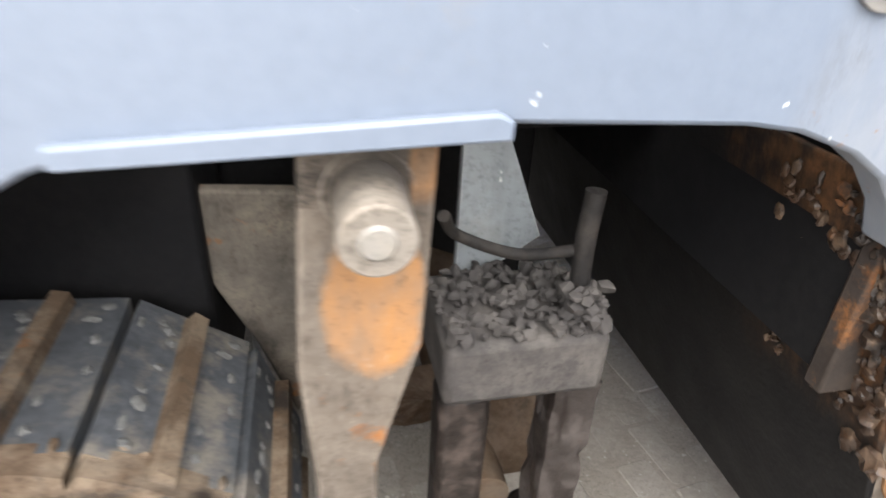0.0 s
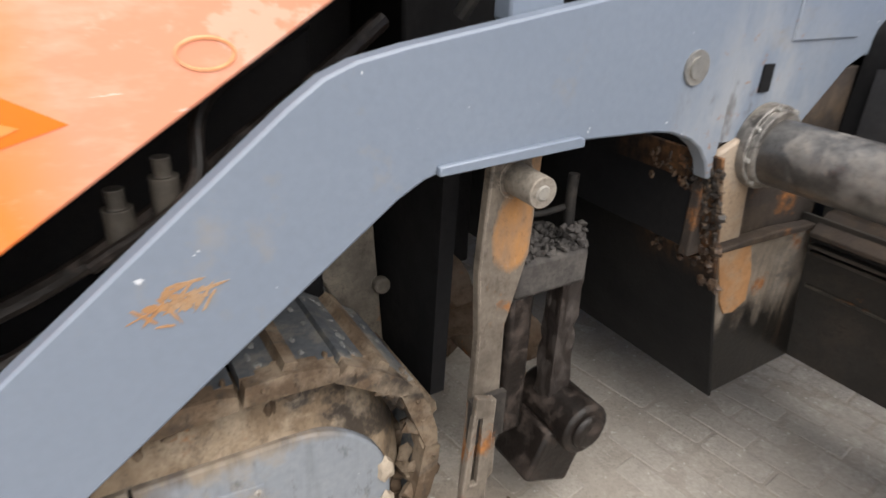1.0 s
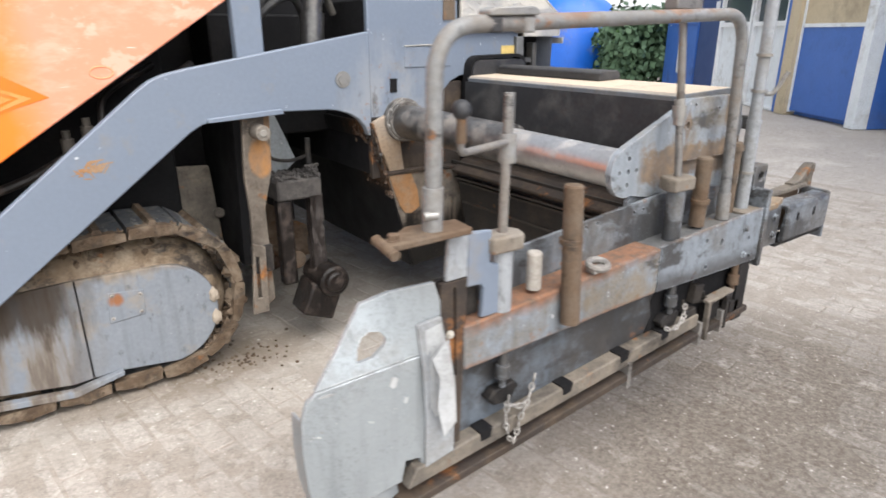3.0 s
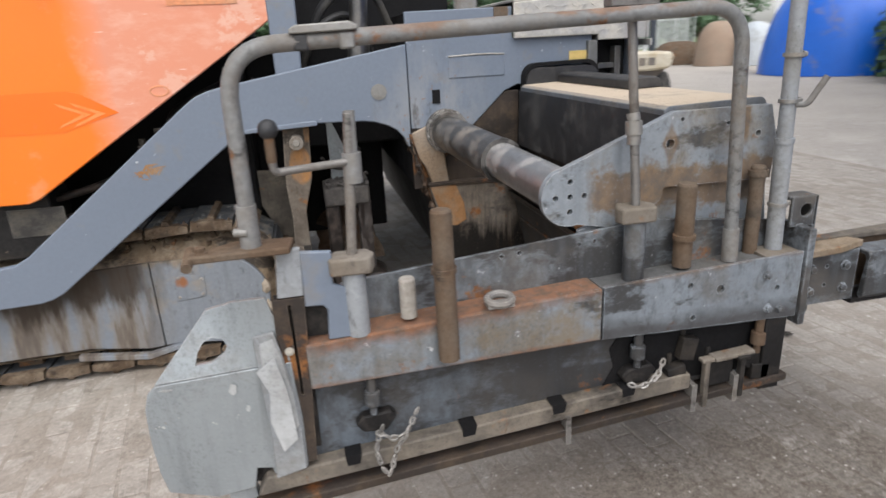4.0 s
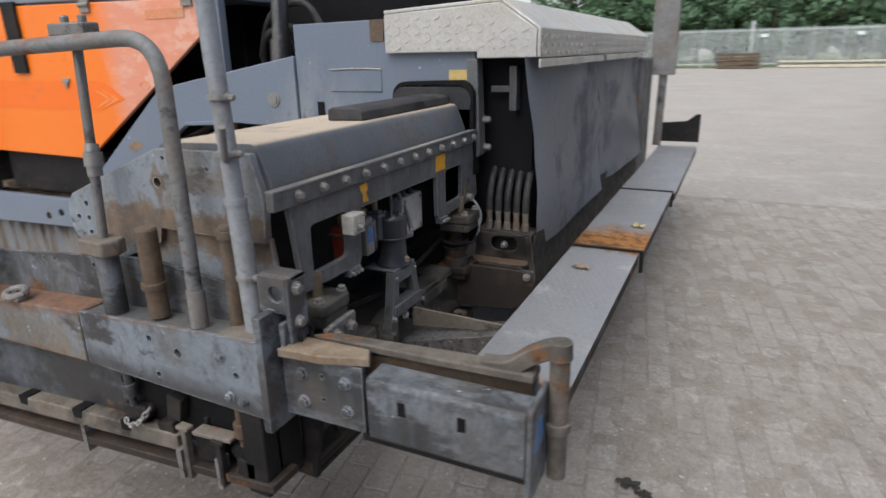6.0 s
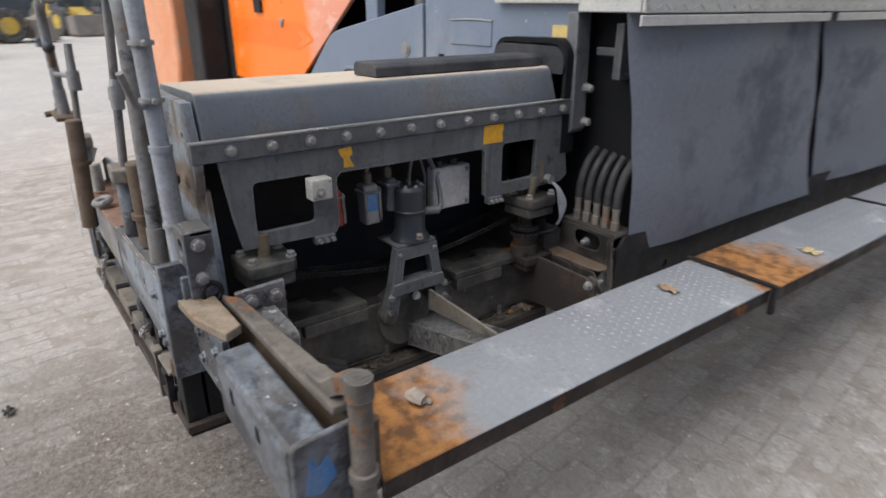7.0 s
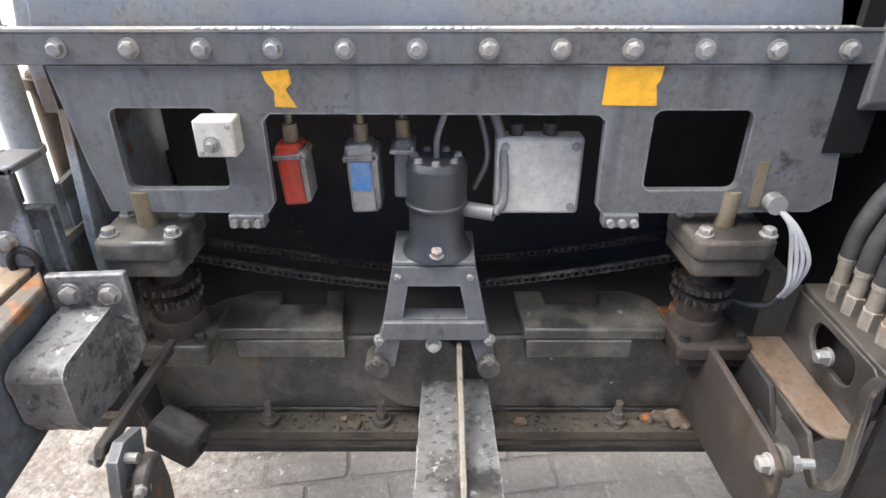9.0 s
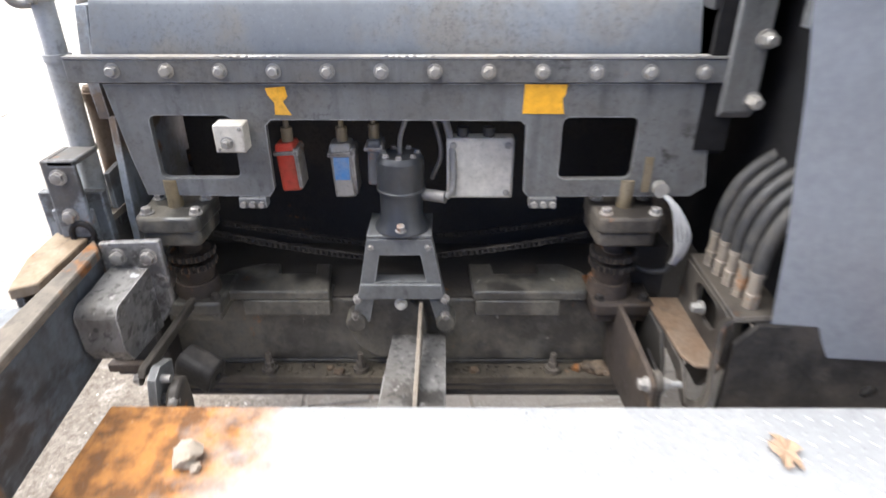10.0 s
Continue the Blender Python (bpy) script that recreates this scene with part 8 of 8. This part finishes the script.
rng = random.Random(11)
tree_a, tree_b = make_tree(1, 10, 7), make_tree(2, 8.5, 6)
place_thing(tree_a, pose(-14, 58, 0))
place_thing(tree_b, pose(-10, 55, 0))
for i in range(40):
    m = pose(-10 + (i % 20) * 2.7 + rng.uniform(-1, 1), 54 + 8 * (i // 20) + rng.uniform(-2, 4), 0, 0, 0, rng.uniform(0, 360)) @ Matrix.Scale(rng.uniform(0.85, 1.2), 4)
    copy_thing(tree_a if i % 2 else tree_b, m)
bush = make_tree(5, 3.4, 3.4)
tagged(bush, "green bush beside the blue hall", "bush", "shrubs")
bush.children[1].data.materials[0] = BUSH_LEAVES
place_thing(bush, pose(13.3, 10.4, 0) @ Matrix.Scale(0.56, 4))
c = copy_thing(bush, pose(14.4, 11.6, 0, 0, 0, 80))

# hall with blue and cream cladding, along its own front
HALL = Matrix.Translation((9.4, 3.9, 0)) @ Matrix.Rotation(math.atan2(0.835, 0.55), 4, "Z")
hall = thing("industrial_hall", (0, 0, 0), "industrial hall with blue panels, cream bands and white-framed glazing", "building")


def hpart(name, mat_, boxes, label="", parent=None):
    bm = B()
    for b in boxes:
        box(bm, *b)
    return part(name, bm, mat_, parent or hall, label, smooth=False)


hpart("wall", BLUE_WALL, [(-14, -2.6, -8.0, -0.10, 0, 6.5), (-1.55, 6.4, -8.0, -0.10, 0, 6.5), (-2.6, -1.55, -8.0, -0.10, 2.6, 6.5), (-2.6, -1.55, -8.0, -3.0, 0, 2.6)], "blue hall wall")
hpart("roof", CONTAINER, [(-14.2, 6.6, -8.2, 0.1, 6.5, 6.8)])
hpart("gateway", DEEP_BLACK, [(-2.6, -1.55, -2.99, -2.9, 0, 2.6)], "dark open gateway")
hpart("orange_machine", MACHINE_YELLOW, [(-2.5, -1.7, -2.2, -1.2, 0.15, 1.0)], "dim yellow machine inside the gateway")
# blue panel with the number, strip glazing above it
hpart("number_panel", BLUE_WALL, [(4.58, 6.4, -0.10, 0.0, 0.02, 1.58)], "blue panel with a white number")
for a, b in ((4.62, 5.46), (5.54, 6.36)):
    w_ = hpart("window", GLASS, [(a, b, -0.10, -0.03, 1.66, 3.1)], "grey window pane")
    hpart("window_frame", BLUE_WALL, [(a - 0.04, a, -0.1, 0.0, 1.6, 3.16), (b, b + 0.04, -0.1, 0.0, 1.6, 3.16), (a, b, -0.1, 0.0, 1.6, 1.66), (a, b, -0.1, 0.0, 3.1, 3.16)], "blue frame", w_)
# recessed dark blue door with notices
door_h = hpart("recessed_door", BLUE_DARK, [(3.50, 4.56, -0.10, -0.04, 0.02, 2.6)], "dark blue door")
hpart("notice", WHITE_FRAME, [(3.82, 4.12, -0.04, -0.03, 1.66, 1.80)], "blank white notice", door_h)
hpart("notice", WHITE_FRAME, [(3.66, 3.84, -0.04, -0.03, 1.86, 2.08)], "blank white notice", door_h)
hpart("exit_sign", EXIT_GREEN, [(3.70, 3.95, -0.04, -0.03, 2.36, 2.48)], "small green sign", door_h)
# white-framed folding door, pale below, glazed above
for a, b in ((0.84, 2.04), (2.10, 3.44)):
    dr = hpart("folding_door", PANEL_PALE, [(a + 0.07, b - 0.07, -0.10, -0.04, 0.05, 1.53)], "pale door leaf with glazing above")
    hpart("glazing", GLASS, [(a + 0.07, b - 0.07, -0.10, -0.05, 1.62, 2.42)], "dark window pane", dr)
    hpart("upper_glazing", GLASS, [(a + 0.07, b - 0.07, -0.10, -0.05, 2.52, 3.4)], "dark window pane", dr)
    hpart("door_frame", WHITE_FRAME, [(a, a + 0.07, -0.1, 0.03, 0, 3.5), (b - 0.07, b, -0.1, 0.03, 0, 3.5)] + [(a + 0.07, b - 0.07, -0.1, 0.03, z, z + 0.09) for z in (1.53, 2.42, 3.4)] + [(a + 0.07, b - 0.07, -0.1, 0.03, 0, 0.05)], "white frame", dr)
hpart("blue_strip", BLUE_WALL, [(0.64, 0.83, -0.1, 0.05, 0, 6.4)], "blue corner strip")
hpart("pillar", CREAM, [(0.34, 0.63, -0.1, 0.12, 0, 6.4)], "cream pillar")
hpart("blue_panel", BLUE_WALL, [(-1.30, 0.31, -0.10, 0.02, 0.08, 1.50)], "blue lower wall panel")
hpart("panel_frame", PANEL_PALE, [(0.31, 0.34, -0.1, 0.05, 0.05, 3.2), (-1.33, -1.30, -0.1, 0.05, 0.05, 3.2), (-1.30, 0.31, -0.1, 0.04, 1.50, 1.56)], "pale panel frame")
hpart("cream_panel", CREAM, [(-1.30, 0.31, -0.10, 0.02, 1.56, 3.2)], "cream upper wall panel")
hpart("pillar", PANEL_PALE, [(-1.55, -1.34, -0.1, 0.12, 0, 6.4)], "pale pillar beside the gateway")
place_thing(hall, HALL)
num = bpy.data.curves.new("number", "FONT")
num.body, num.size, num.extrude, num.offset, num.align_x = "1", 1.0, 0.012, 0.035, "CENTER"
num_me = bpy.data.meshes.new_from_object(bpy.data.objects.new("number", num))
num_me.materials.clear()
num_me.materials.append(WHITE_FRAME)
number = new("number_sign", num_me)
number.parent = hall
number.matrix_basis = Matrix.Translation((5.42, 0.016, 0.48)) @ Matrix.Rotation(math.pi, 4, "Z") @ Matrix.Rotation(math.pi / 2, 4, "X")
tagged(number, "white number one")


def heap(name, x, y, r, h, mat_, label, cat, seed):
    """A covered rounded stack."""
    bm = B()
    n, m = 28, 9
    rings = []
    for j in range(m + 1):
        t = j / m
        rr, z = r * math.cos(t * math.pi / 2) ** 0.6, h * math.sin(t * math.pi / 2)
        rings.append([bm.verts.new((x + rr * math.cos(a) * (1 + 0.05 * noise.noise(Vector((a * 3, t * 3, seed)))), y + rr * math.sin(a), z)) for a in [k * 2 * math.pi / n for k in range(n)]])
    for a, b in zip(rings, rings[1:]):
        for k in range(n):
            bm.faces.new((a[k], a[(k + 1) % n], b[(k + 1) % n], b[k]))
    return tagged(part(name, bm, mat_), label, cat, group="covered stacks")


heap("tarpaulin", 14.9, 14.8, 2.2, 2.75, BLUE_TARP, "stack under a bright blue tarpaulin", "stack", 1)
heap("tarpaulin", 15.9, 21.9, 0.95, 1.75, TAN_TARP, "stack under a tan cover", "stack", 2)
heap("tarpaulin", 16.6, 20.6, 0.75, 1.65, GREY_TARP, "stack under a pale grey cover", "stack", 3)
heap("rusty_mound", 15.8, 24.6, 1.2, 1.0, RUSTY, "low heap of rust-brown scrap", "heap", 4)
# white ribbed shed standing behind the shrubs
shed = thing("ribbed_shed", (22, 18.5, 0), "white ribbed metal shed behind the shrubs", "building")
SHED = Matrix.Translation((22.3, 16.5, 0)) @ Matrix.Rotation(radians(132), 4, "Z")
bm = B()
box(bm, -8, 6.5, -6, 0, 0, 7.5)
bmesh.ops.transform(bm, matrix=SHED, verts=bm.verts)
part("wall", bm, SHED_WHITE, shed, smooth=False)
bm = B()
for k in range(48):
    box(bm, -7.9 + 0.3 * k, -7.78 + 0.3 * k, -0.01, 0.05, 0.05, 7.45)
bmesh.ops.transform(bm, matrix=SHED, verts=bm.verts)
tagged(part("rib", bm, SHED_WHITE, shed, "upright ribs of the cladding", smooth=False), kind="stuff")
bm = B()
box(bm, -8.2, 6.7, -6.2, 0.2, 7.5, 7.7)
bmesh.ops.transform(bm, matrix=SHED, verts=bm.verts)
part("roof", bm, FENCE, shed, smooth=False)

# fork-lift truck seen from behind, built about the origin with its rear towards -y
lift = thing("forklift", (0, 0, 0), "old forklift with a chalky white counterweight and brown-grey body", "forklift")
bm = B()
prism(bm, [(-0.40, 0.20), (-0.41, 0.50), (-0.50, 0.62), (-0.68, 0.76), (-0.70, 0.82), (0.70, 0.82), (0.68, 0.76), (0.50, 0.62), (0.41, 0.50), (0.40, 0.20)], "y", -0.25, 0.9)
part("body", bm, BODY_GREY, lift, bevel=0.06)
bm = B()
prism(bm, [(-0.72, 0.80), (-0.78, 0.86), (-0.80, 1.02), (-0.74, 1.09), (-0.30, 1.11), (0.30, 1.11), (0.74, 1.09), (0.80, 1.02), (0.78, 0.86), (0.72, 0.80), (0.45, 0.77), (-0.45, 0.77)], "y", -0.38, 0.85)
cw = part("counterweight", bm, CAP_WHITE, lift, "chalky white counterweight with peeling paint", bevel=0.05)
bm = B()
for k in range(6):
    box(bm, -0.50 + k * 0.17, -0.38 + k * 0.17, -0.392, -0.378, 0.87, 1.00)
part("lettering", bm, BODY_GREY, cw, "dark block letters, unreadable")
bm = B()
box(bm, -0.17, -0.02, -0.262, -0.245, 0.44, 0.51)
box(bm, 0.02, 0.17, -0.262, -0.245, 0.44, 0.51)
part("tow_slot", bm, DEEP_BLACK, lift)
for sx in (-1, 1):
    bm = B()
    rod(bm, (sx * 0.58, 0.25, 0.36), (sx * 0.86, 0.25, 0.36), 0.36, seg=32)
    w = part("wheel", bm, TYRE, lift, "dusty black tyre", bevel=0.04)
    bm = B()
    rod(bm, (sx * 0.85, 0.25, 0.36), (sx * 0.875, 0.25, 0.36), 0.18)
    part("rim", bm, BODY_GREY, w)
    bm = B()
    rod(bm, (sx * 0.55, 1.55, 0.36), (sx * 0.85, 1.55, 0.36), 0.36, seg=32)
    part("wheel", bm, TYRE, lift, "dusty black tyre", bevel=0.04)
bm = B()
tube(bm, corner_path([(-0.35, -0.1, 1.1), (-0.35, -0.1, 1.26), (0.35, -0.1, 1.26), (0.35, -0.1, 1.1)], 0.06), 0.025)
part("guard_rail", bm, WHITE_FRAME, lift, "white bent rail")
bm = B()
box(bm, -0.30, 0.30, 0.35, 0.9, 1.1, 1.5)
part("seat", bm, BLACK_PLASTIC, lift, bevel=0.06)
for x, y in ((-0.55, 0.2), (0.55, 0.2), (-0.5, 1.4), (0.5, 1.4)):
    bm = B()
    box(bm, x - 0.05, x + 0.05, y - 0.05, y + 0.05, 0.95, 2.2)
    part("cab_post", bm, CONTAINER, lift, bevel=0.01)
bm = B()
box(bm, -0.62, 0.62, 0.1, 1.5, 2.2, 2.28)
part("cab_roof", bm, CONTAINER, lift, bevel=0.02)
for x in (-0.35, 0.35):
    bm = B()
    box(bm, x - 0.07, x + 0.07, 1.9, 2.05, 0.1, 2.6)
    part("mast", bm, BODY_GREY, lift, bevel=0.01)
bm = B()
box(bm, -0.65, -0.58, 0.12, 0.16, 1.35, 1.5)
part("tail_lamp", bm, RED, lift)
bm = B()
box(bm, -0.6, 0.6, 0.8, 1.8, 0.3, 0.95)
part("front_body", bm, BODY_GREY, lift, bevel=0.05)
place_thing(lift, Matrix.Translation((4.55, 9.15, 0)) @ Matrix.Rotation(math.atan2(-0.42, 1.4), 4, "Z"))

# yellow loader parts with a rusty block
ldr = thing("loader_attachment", (4.9, 14.9, 0), "yellow loader attachment with a black boom, parked on the paving", "loader")
bm = B()
prism(bm, [(4.55, 0.35), (4.6, 1.35), (4.75, 1.6), (4.95, 1.5), (5.0, 0.9), (5.5, 1.0), (5.9, 0.9), (6.0, 0.35), (5.6, 0.1)], "y", 14.9, 15.6)
part("arm", bm, MACHINE_YELLOW, ldr, bevel=0.04)
bm = B()
prism(bm, [(4.95, 1.15), (5.0, 1.42), (6.6, 1.5), (6.6, 1.2)], "y", 15.0, 15.4)
part("boom", bm, CONTAINER, ldr, bevel=0.03)
bm = B()
rod(bm, (4.62, 14.85, 1.25), (4.62, 15.65, 1.25), 0.16)
part("pivot", bm, MACHINE_YELLOW, ldr)
bm = B()
box(bm, 5.2, 6.2, 14.95, 15.5, 0.0, 0.4)
part("foot", bm, MACHINE_YELLOW, ldr, bevel=0.03)
stackb = thing("rusty_track_stack", (4.6, 14.5, 0), "stack of rusty track plates", "scrap stack")
for k in range(4):
    bm = B()
    for j in range(2):
        box(bm, 4.1 + 0.43 * j, 4.1 + 0.43 * j + 0.40, 14.35 + 0.02 * k, 14.75, 0.005 + 0.15 * k, 0.135 + 0.15 * k)
    part("track_plate", bm, RUSTY, stackb, bevel=0.02)
bm = B()
for k in range(9):
    lump(bm, (4.7 + 0.16 * (k % 4), 13.3 + 0.25 * (k // 4), 0.04), (0.12, 0.1, 0.07), k, 0.5, 1)
tagged(part("scrap", bm, RUSTY), "low heap of rusty scrap", "scrap")
pal = thing("pallet_stack", (0.7, 44.0, 0), "brown pallets by the fence", "pallets")
for k in range(4):
    bm = B()
    box(bm, -0.6, 1.9, 43.6, 44.5, 0.02 + 0.25 * k, 0.20 + 0.25 * k)
    part("pallet", bm, RUSTY, pal, smooth=False)


def wheel_machine(x, y, yaw, s, label):
    """A parked yellow wheel loader, far off."""
    t = thing("wheel_loader", (0, 0, 0), label, "loader", group="far machines")
    bm = B()
    prism(bm, [(-1.6, 0.5), (-1.6, 1.4), (-0.5, 1.5), (-0.4, 1.0), (0.9, 1.0), (1.2, 0.5)], "y", -0.7, 0.7)
    part("body", bm, MACHINE_YELLOW, t, bevel=0.06)
    bm = B()
    box(bm, -0.5, 0.5, -0.6, 0.6, 1.0, 2.5)
    cabm = part("cab", bm, CONTAINER, t, bevel=0.06)
    bm = B()
    box(bm, -0.4, 0.4, -0.61, 0.61, 1.6, 2.35)
    part("cab_window", bm, GLASS, cabm)
    bm = B()
    prism(bm, [(1.7, 0.1), (2.5, 0.05), (2.3, 0.9), (1.7, 0.8)], "y", -1.0, 1.0)
    part("bucket", bm, BODY_GREY, t, bevel=0.03)
    bm = B()
    prism(bm, [(0.8, 0.9), (1.9, 0.5), (1.95, 0.7), (0.8, 1.2)], "y", -0.3, 0.3)
    part("lift_arm", bm, MACHINE_YELLOW, t)
    for wx in (-1.0, 0.9):
        for sy in (-1, 1):
            bm = B()
            rod(bm, (wx, sy * 0.6, 0.6), (wx, sy * 1.0, 0.6), 0.6, seg=28)
            w = part("wheel", bm, TYRE, t, bevel=0.06)
            bm = B()
            rod(bm, (wx, sy * 0.98, 0.6), (wx, sy * 1.02, 0.6), 0.3)
            part("rim", bm, MACHINE_YELLOW, w)
    place_thing(t, pose(x, y, 0, 0, 0, yaw) @ Matrix.Scale(s, 4))


wheel_machine(-20.6, -2.6, 60, 0.95, "parked yellow wheel loader with a dusty bucket")
wheel_machine(-27.5, -0.3, 100, 1.0, "parked yellow wheel loader facing the yard")
wheel_machine(-33.0, 3.4, 20, 1.0, "small yellow loader parked far off")
bm = B()
box(bm, -24.6, -23.9, 1.3, 1.7, 0, 0.3)
tagged(part("kerb_block", bm, CONTAINER, bevel=0.02), "dark block lying on the paving", "block")
for x0, y0_, x1, y1_ in ((-46, -16, -40, 4), (-46, 5, -40, 14)):
    cont = thing("container", ((x0 + x1) / 2, (y0_ + y1_) / 2, 0), "dark steel container at the far side of the yard", "container", group="far containers")
    bm = B()
    box(bm, x0, x1, y0_, y1_, 0, 3.0)
    cb_ = part("body", bm, CONTAINER, cont)
    bm = B()
    n = int((y1_ - y0_) / 0.5)
    for k in range(n):
        box(bm, x1 - 0.01, x1 + 0.06, y0_ + 0.5 * k + 0.1, y0_ + 0.5 * k + 0.35, 0.15, 2.85)
    tagged(part("rib", bm, CONTAINER, cont, smooth=False), kind="stuff")

# ---------------- paving blocks, one by one ----------------
pave = thing("pavement", (0, 0, 0), "worn grey concrete paving blocks laid in rows", "pavement", kind="structure")
BW, BH = 0.212, 0.106
TURN = Matrix.Rotation(radians(98), 4, "Z")


def block_mesh():
    bm = B()
    def ring(a, b, c, z):                                          # rectangle with cut corners
        return [bm.verts.new((x, y, z)) for x, y in ((-a + c, -b), (a - c, -b), (a, -b + c), (a, b - c), (a - c, b), (-a + c, b), (-a, b - c), (-a, -b + c))]

    a, b = BW / 2 - 0.003, BH / 2 - 0.003
    lo, mi, hi = ring(a, b, 0.006, -0.02), ring(a, b, 0.006, -0.004), ring(a - 0.005, b - 0.005, 0.009, 0.0)
    bm.faces.new(hi)
    for u, v in ((lo, mi), (mi, hi)):
        for k in range(8):
            bm.faces.new((u[k], u[(k + 1) % 8], v[(k + 1) % 8], v[k]))
    return bm


# sand swept over the blocks: low in most joints, level with the worn edges here and there, deeper in the soil along the gate
NX, NY, SX, SY = 236, 212, 0.0408, 0.0408
verts, faces = [], []
for i in range(NX + 1):
    for j in range(NY + 1):
        x, y = -5.3 + i * SX, -3.3 + j * SY
        n1, n2 = noise.noise(Vector((x * 2.1, y * 2.1, 4.0))), noise.noise(Vector((x * 9.0, y * 9.0, 9.0)))
        soil = max(0.0, 1.0 - ((x + 0.35) * 0.8) ** 2 - ((y + 0.42) * 1.7) ** 2)
        edge = min(1.0, min(x + 5.3, 4.3 - x, y + 3.3, 5.3 - y) / 0.6)
        open_ = math.exp(-((x + 0.9) / 1.1) ** 2 - ((y + 0.78) / 0.38) ** 2) + 0.9 * math.exp(-((x + 0.8) / 0.7) ** 2 - ((y - 0.6) / 0.5) ** 2) + 1.3 * math.exp(-((x - 0.1) / 0.4) ** 2 - ((y - 0.5) / 0.7) ** 2)
        verts.append((x, y, -0.0016 + 0.0018 * n1 + 0.0018 * n2 + 0.0022 * soil - 0.0020 * open_ - 0.008 * (1.0 - max(0.0, edge))))
for i in range(NX):
    for j in range(NY):
        a = i * (NY + 1) + j
        faces.append((a, a + NY + 1, a + NY + 2, a + 1))
me = bpy.data.meshes.new("joint_sand")
me.from_pydata(verts, [], faces)
me.materials.append(JOINT)
sand = new("joint_sand", me)
sand.parent = pave
tagged(sand, "brown-grey sand in the joints and swept over the blocks", kind="stuff")
rng = random.Random(21)
cells = []
for r in range(-84, 85):
    for q in range(-44, 45):
        p = TURN @ Vector(((q + 0.5 * (r % 2)) * BW, r * BH, 0))
        if -5.2 < p.x < 4.2 and -3.2 < p.y < 5.2:
            near = (0.45 < -p.x + 0.7 and -0.75 < p.x < 0.5 and -0.45 < p.y < 1.3) or (-2.3 < p.x < -0.9 and -0.9 < p.y < 1.1)
            cells.append((near, p))
first, count = None, 0
verts, faces = [], []
tmpl = block_mesh()
tmpl.verts.index_update()
tv = [v.co.copy() for v in tmpl.verts]
tf = [[v.index for v in f.verts] for f in tmpl.faces]
for near, p in cells:
    m = Matrix.Translation((p.x, p.y, rng.uniform(-0.003, 0.0005))) @ TURN @ Matrix.Rotation(rng.uniform(-0.028, 0.028), 4, "X") @ Matrix.Rotation(rng.uniform(-0.016, 0.016), 4, "Y") @ Matrix.Rotation(rng.uniform(-0.025, 0.025), 4, "Z")
    if near and count < 300:
        count += 1
        if first is None:
            first = part("paving_block", block_mesh(), BRICK, pave, smooth=False)
            first.matrix_basis = m
        else:
            repeat(first, m)
    else:
        o = len(verts)
        verts += [tuple(m @ v) for v in tv]
        faces += [[i + o for i in f] for f in tf]
tmpl.free()
me = bpy.data.meshes.new("paving_blocks")
me.from_pydata(verts, [], faces)
me.materials.append(BRICK_JOINED)
blocks = new("paving_blocks", me)
blocks.parent = pave
tagged(blocks, "joined paving blocks further off", kind="stuff")
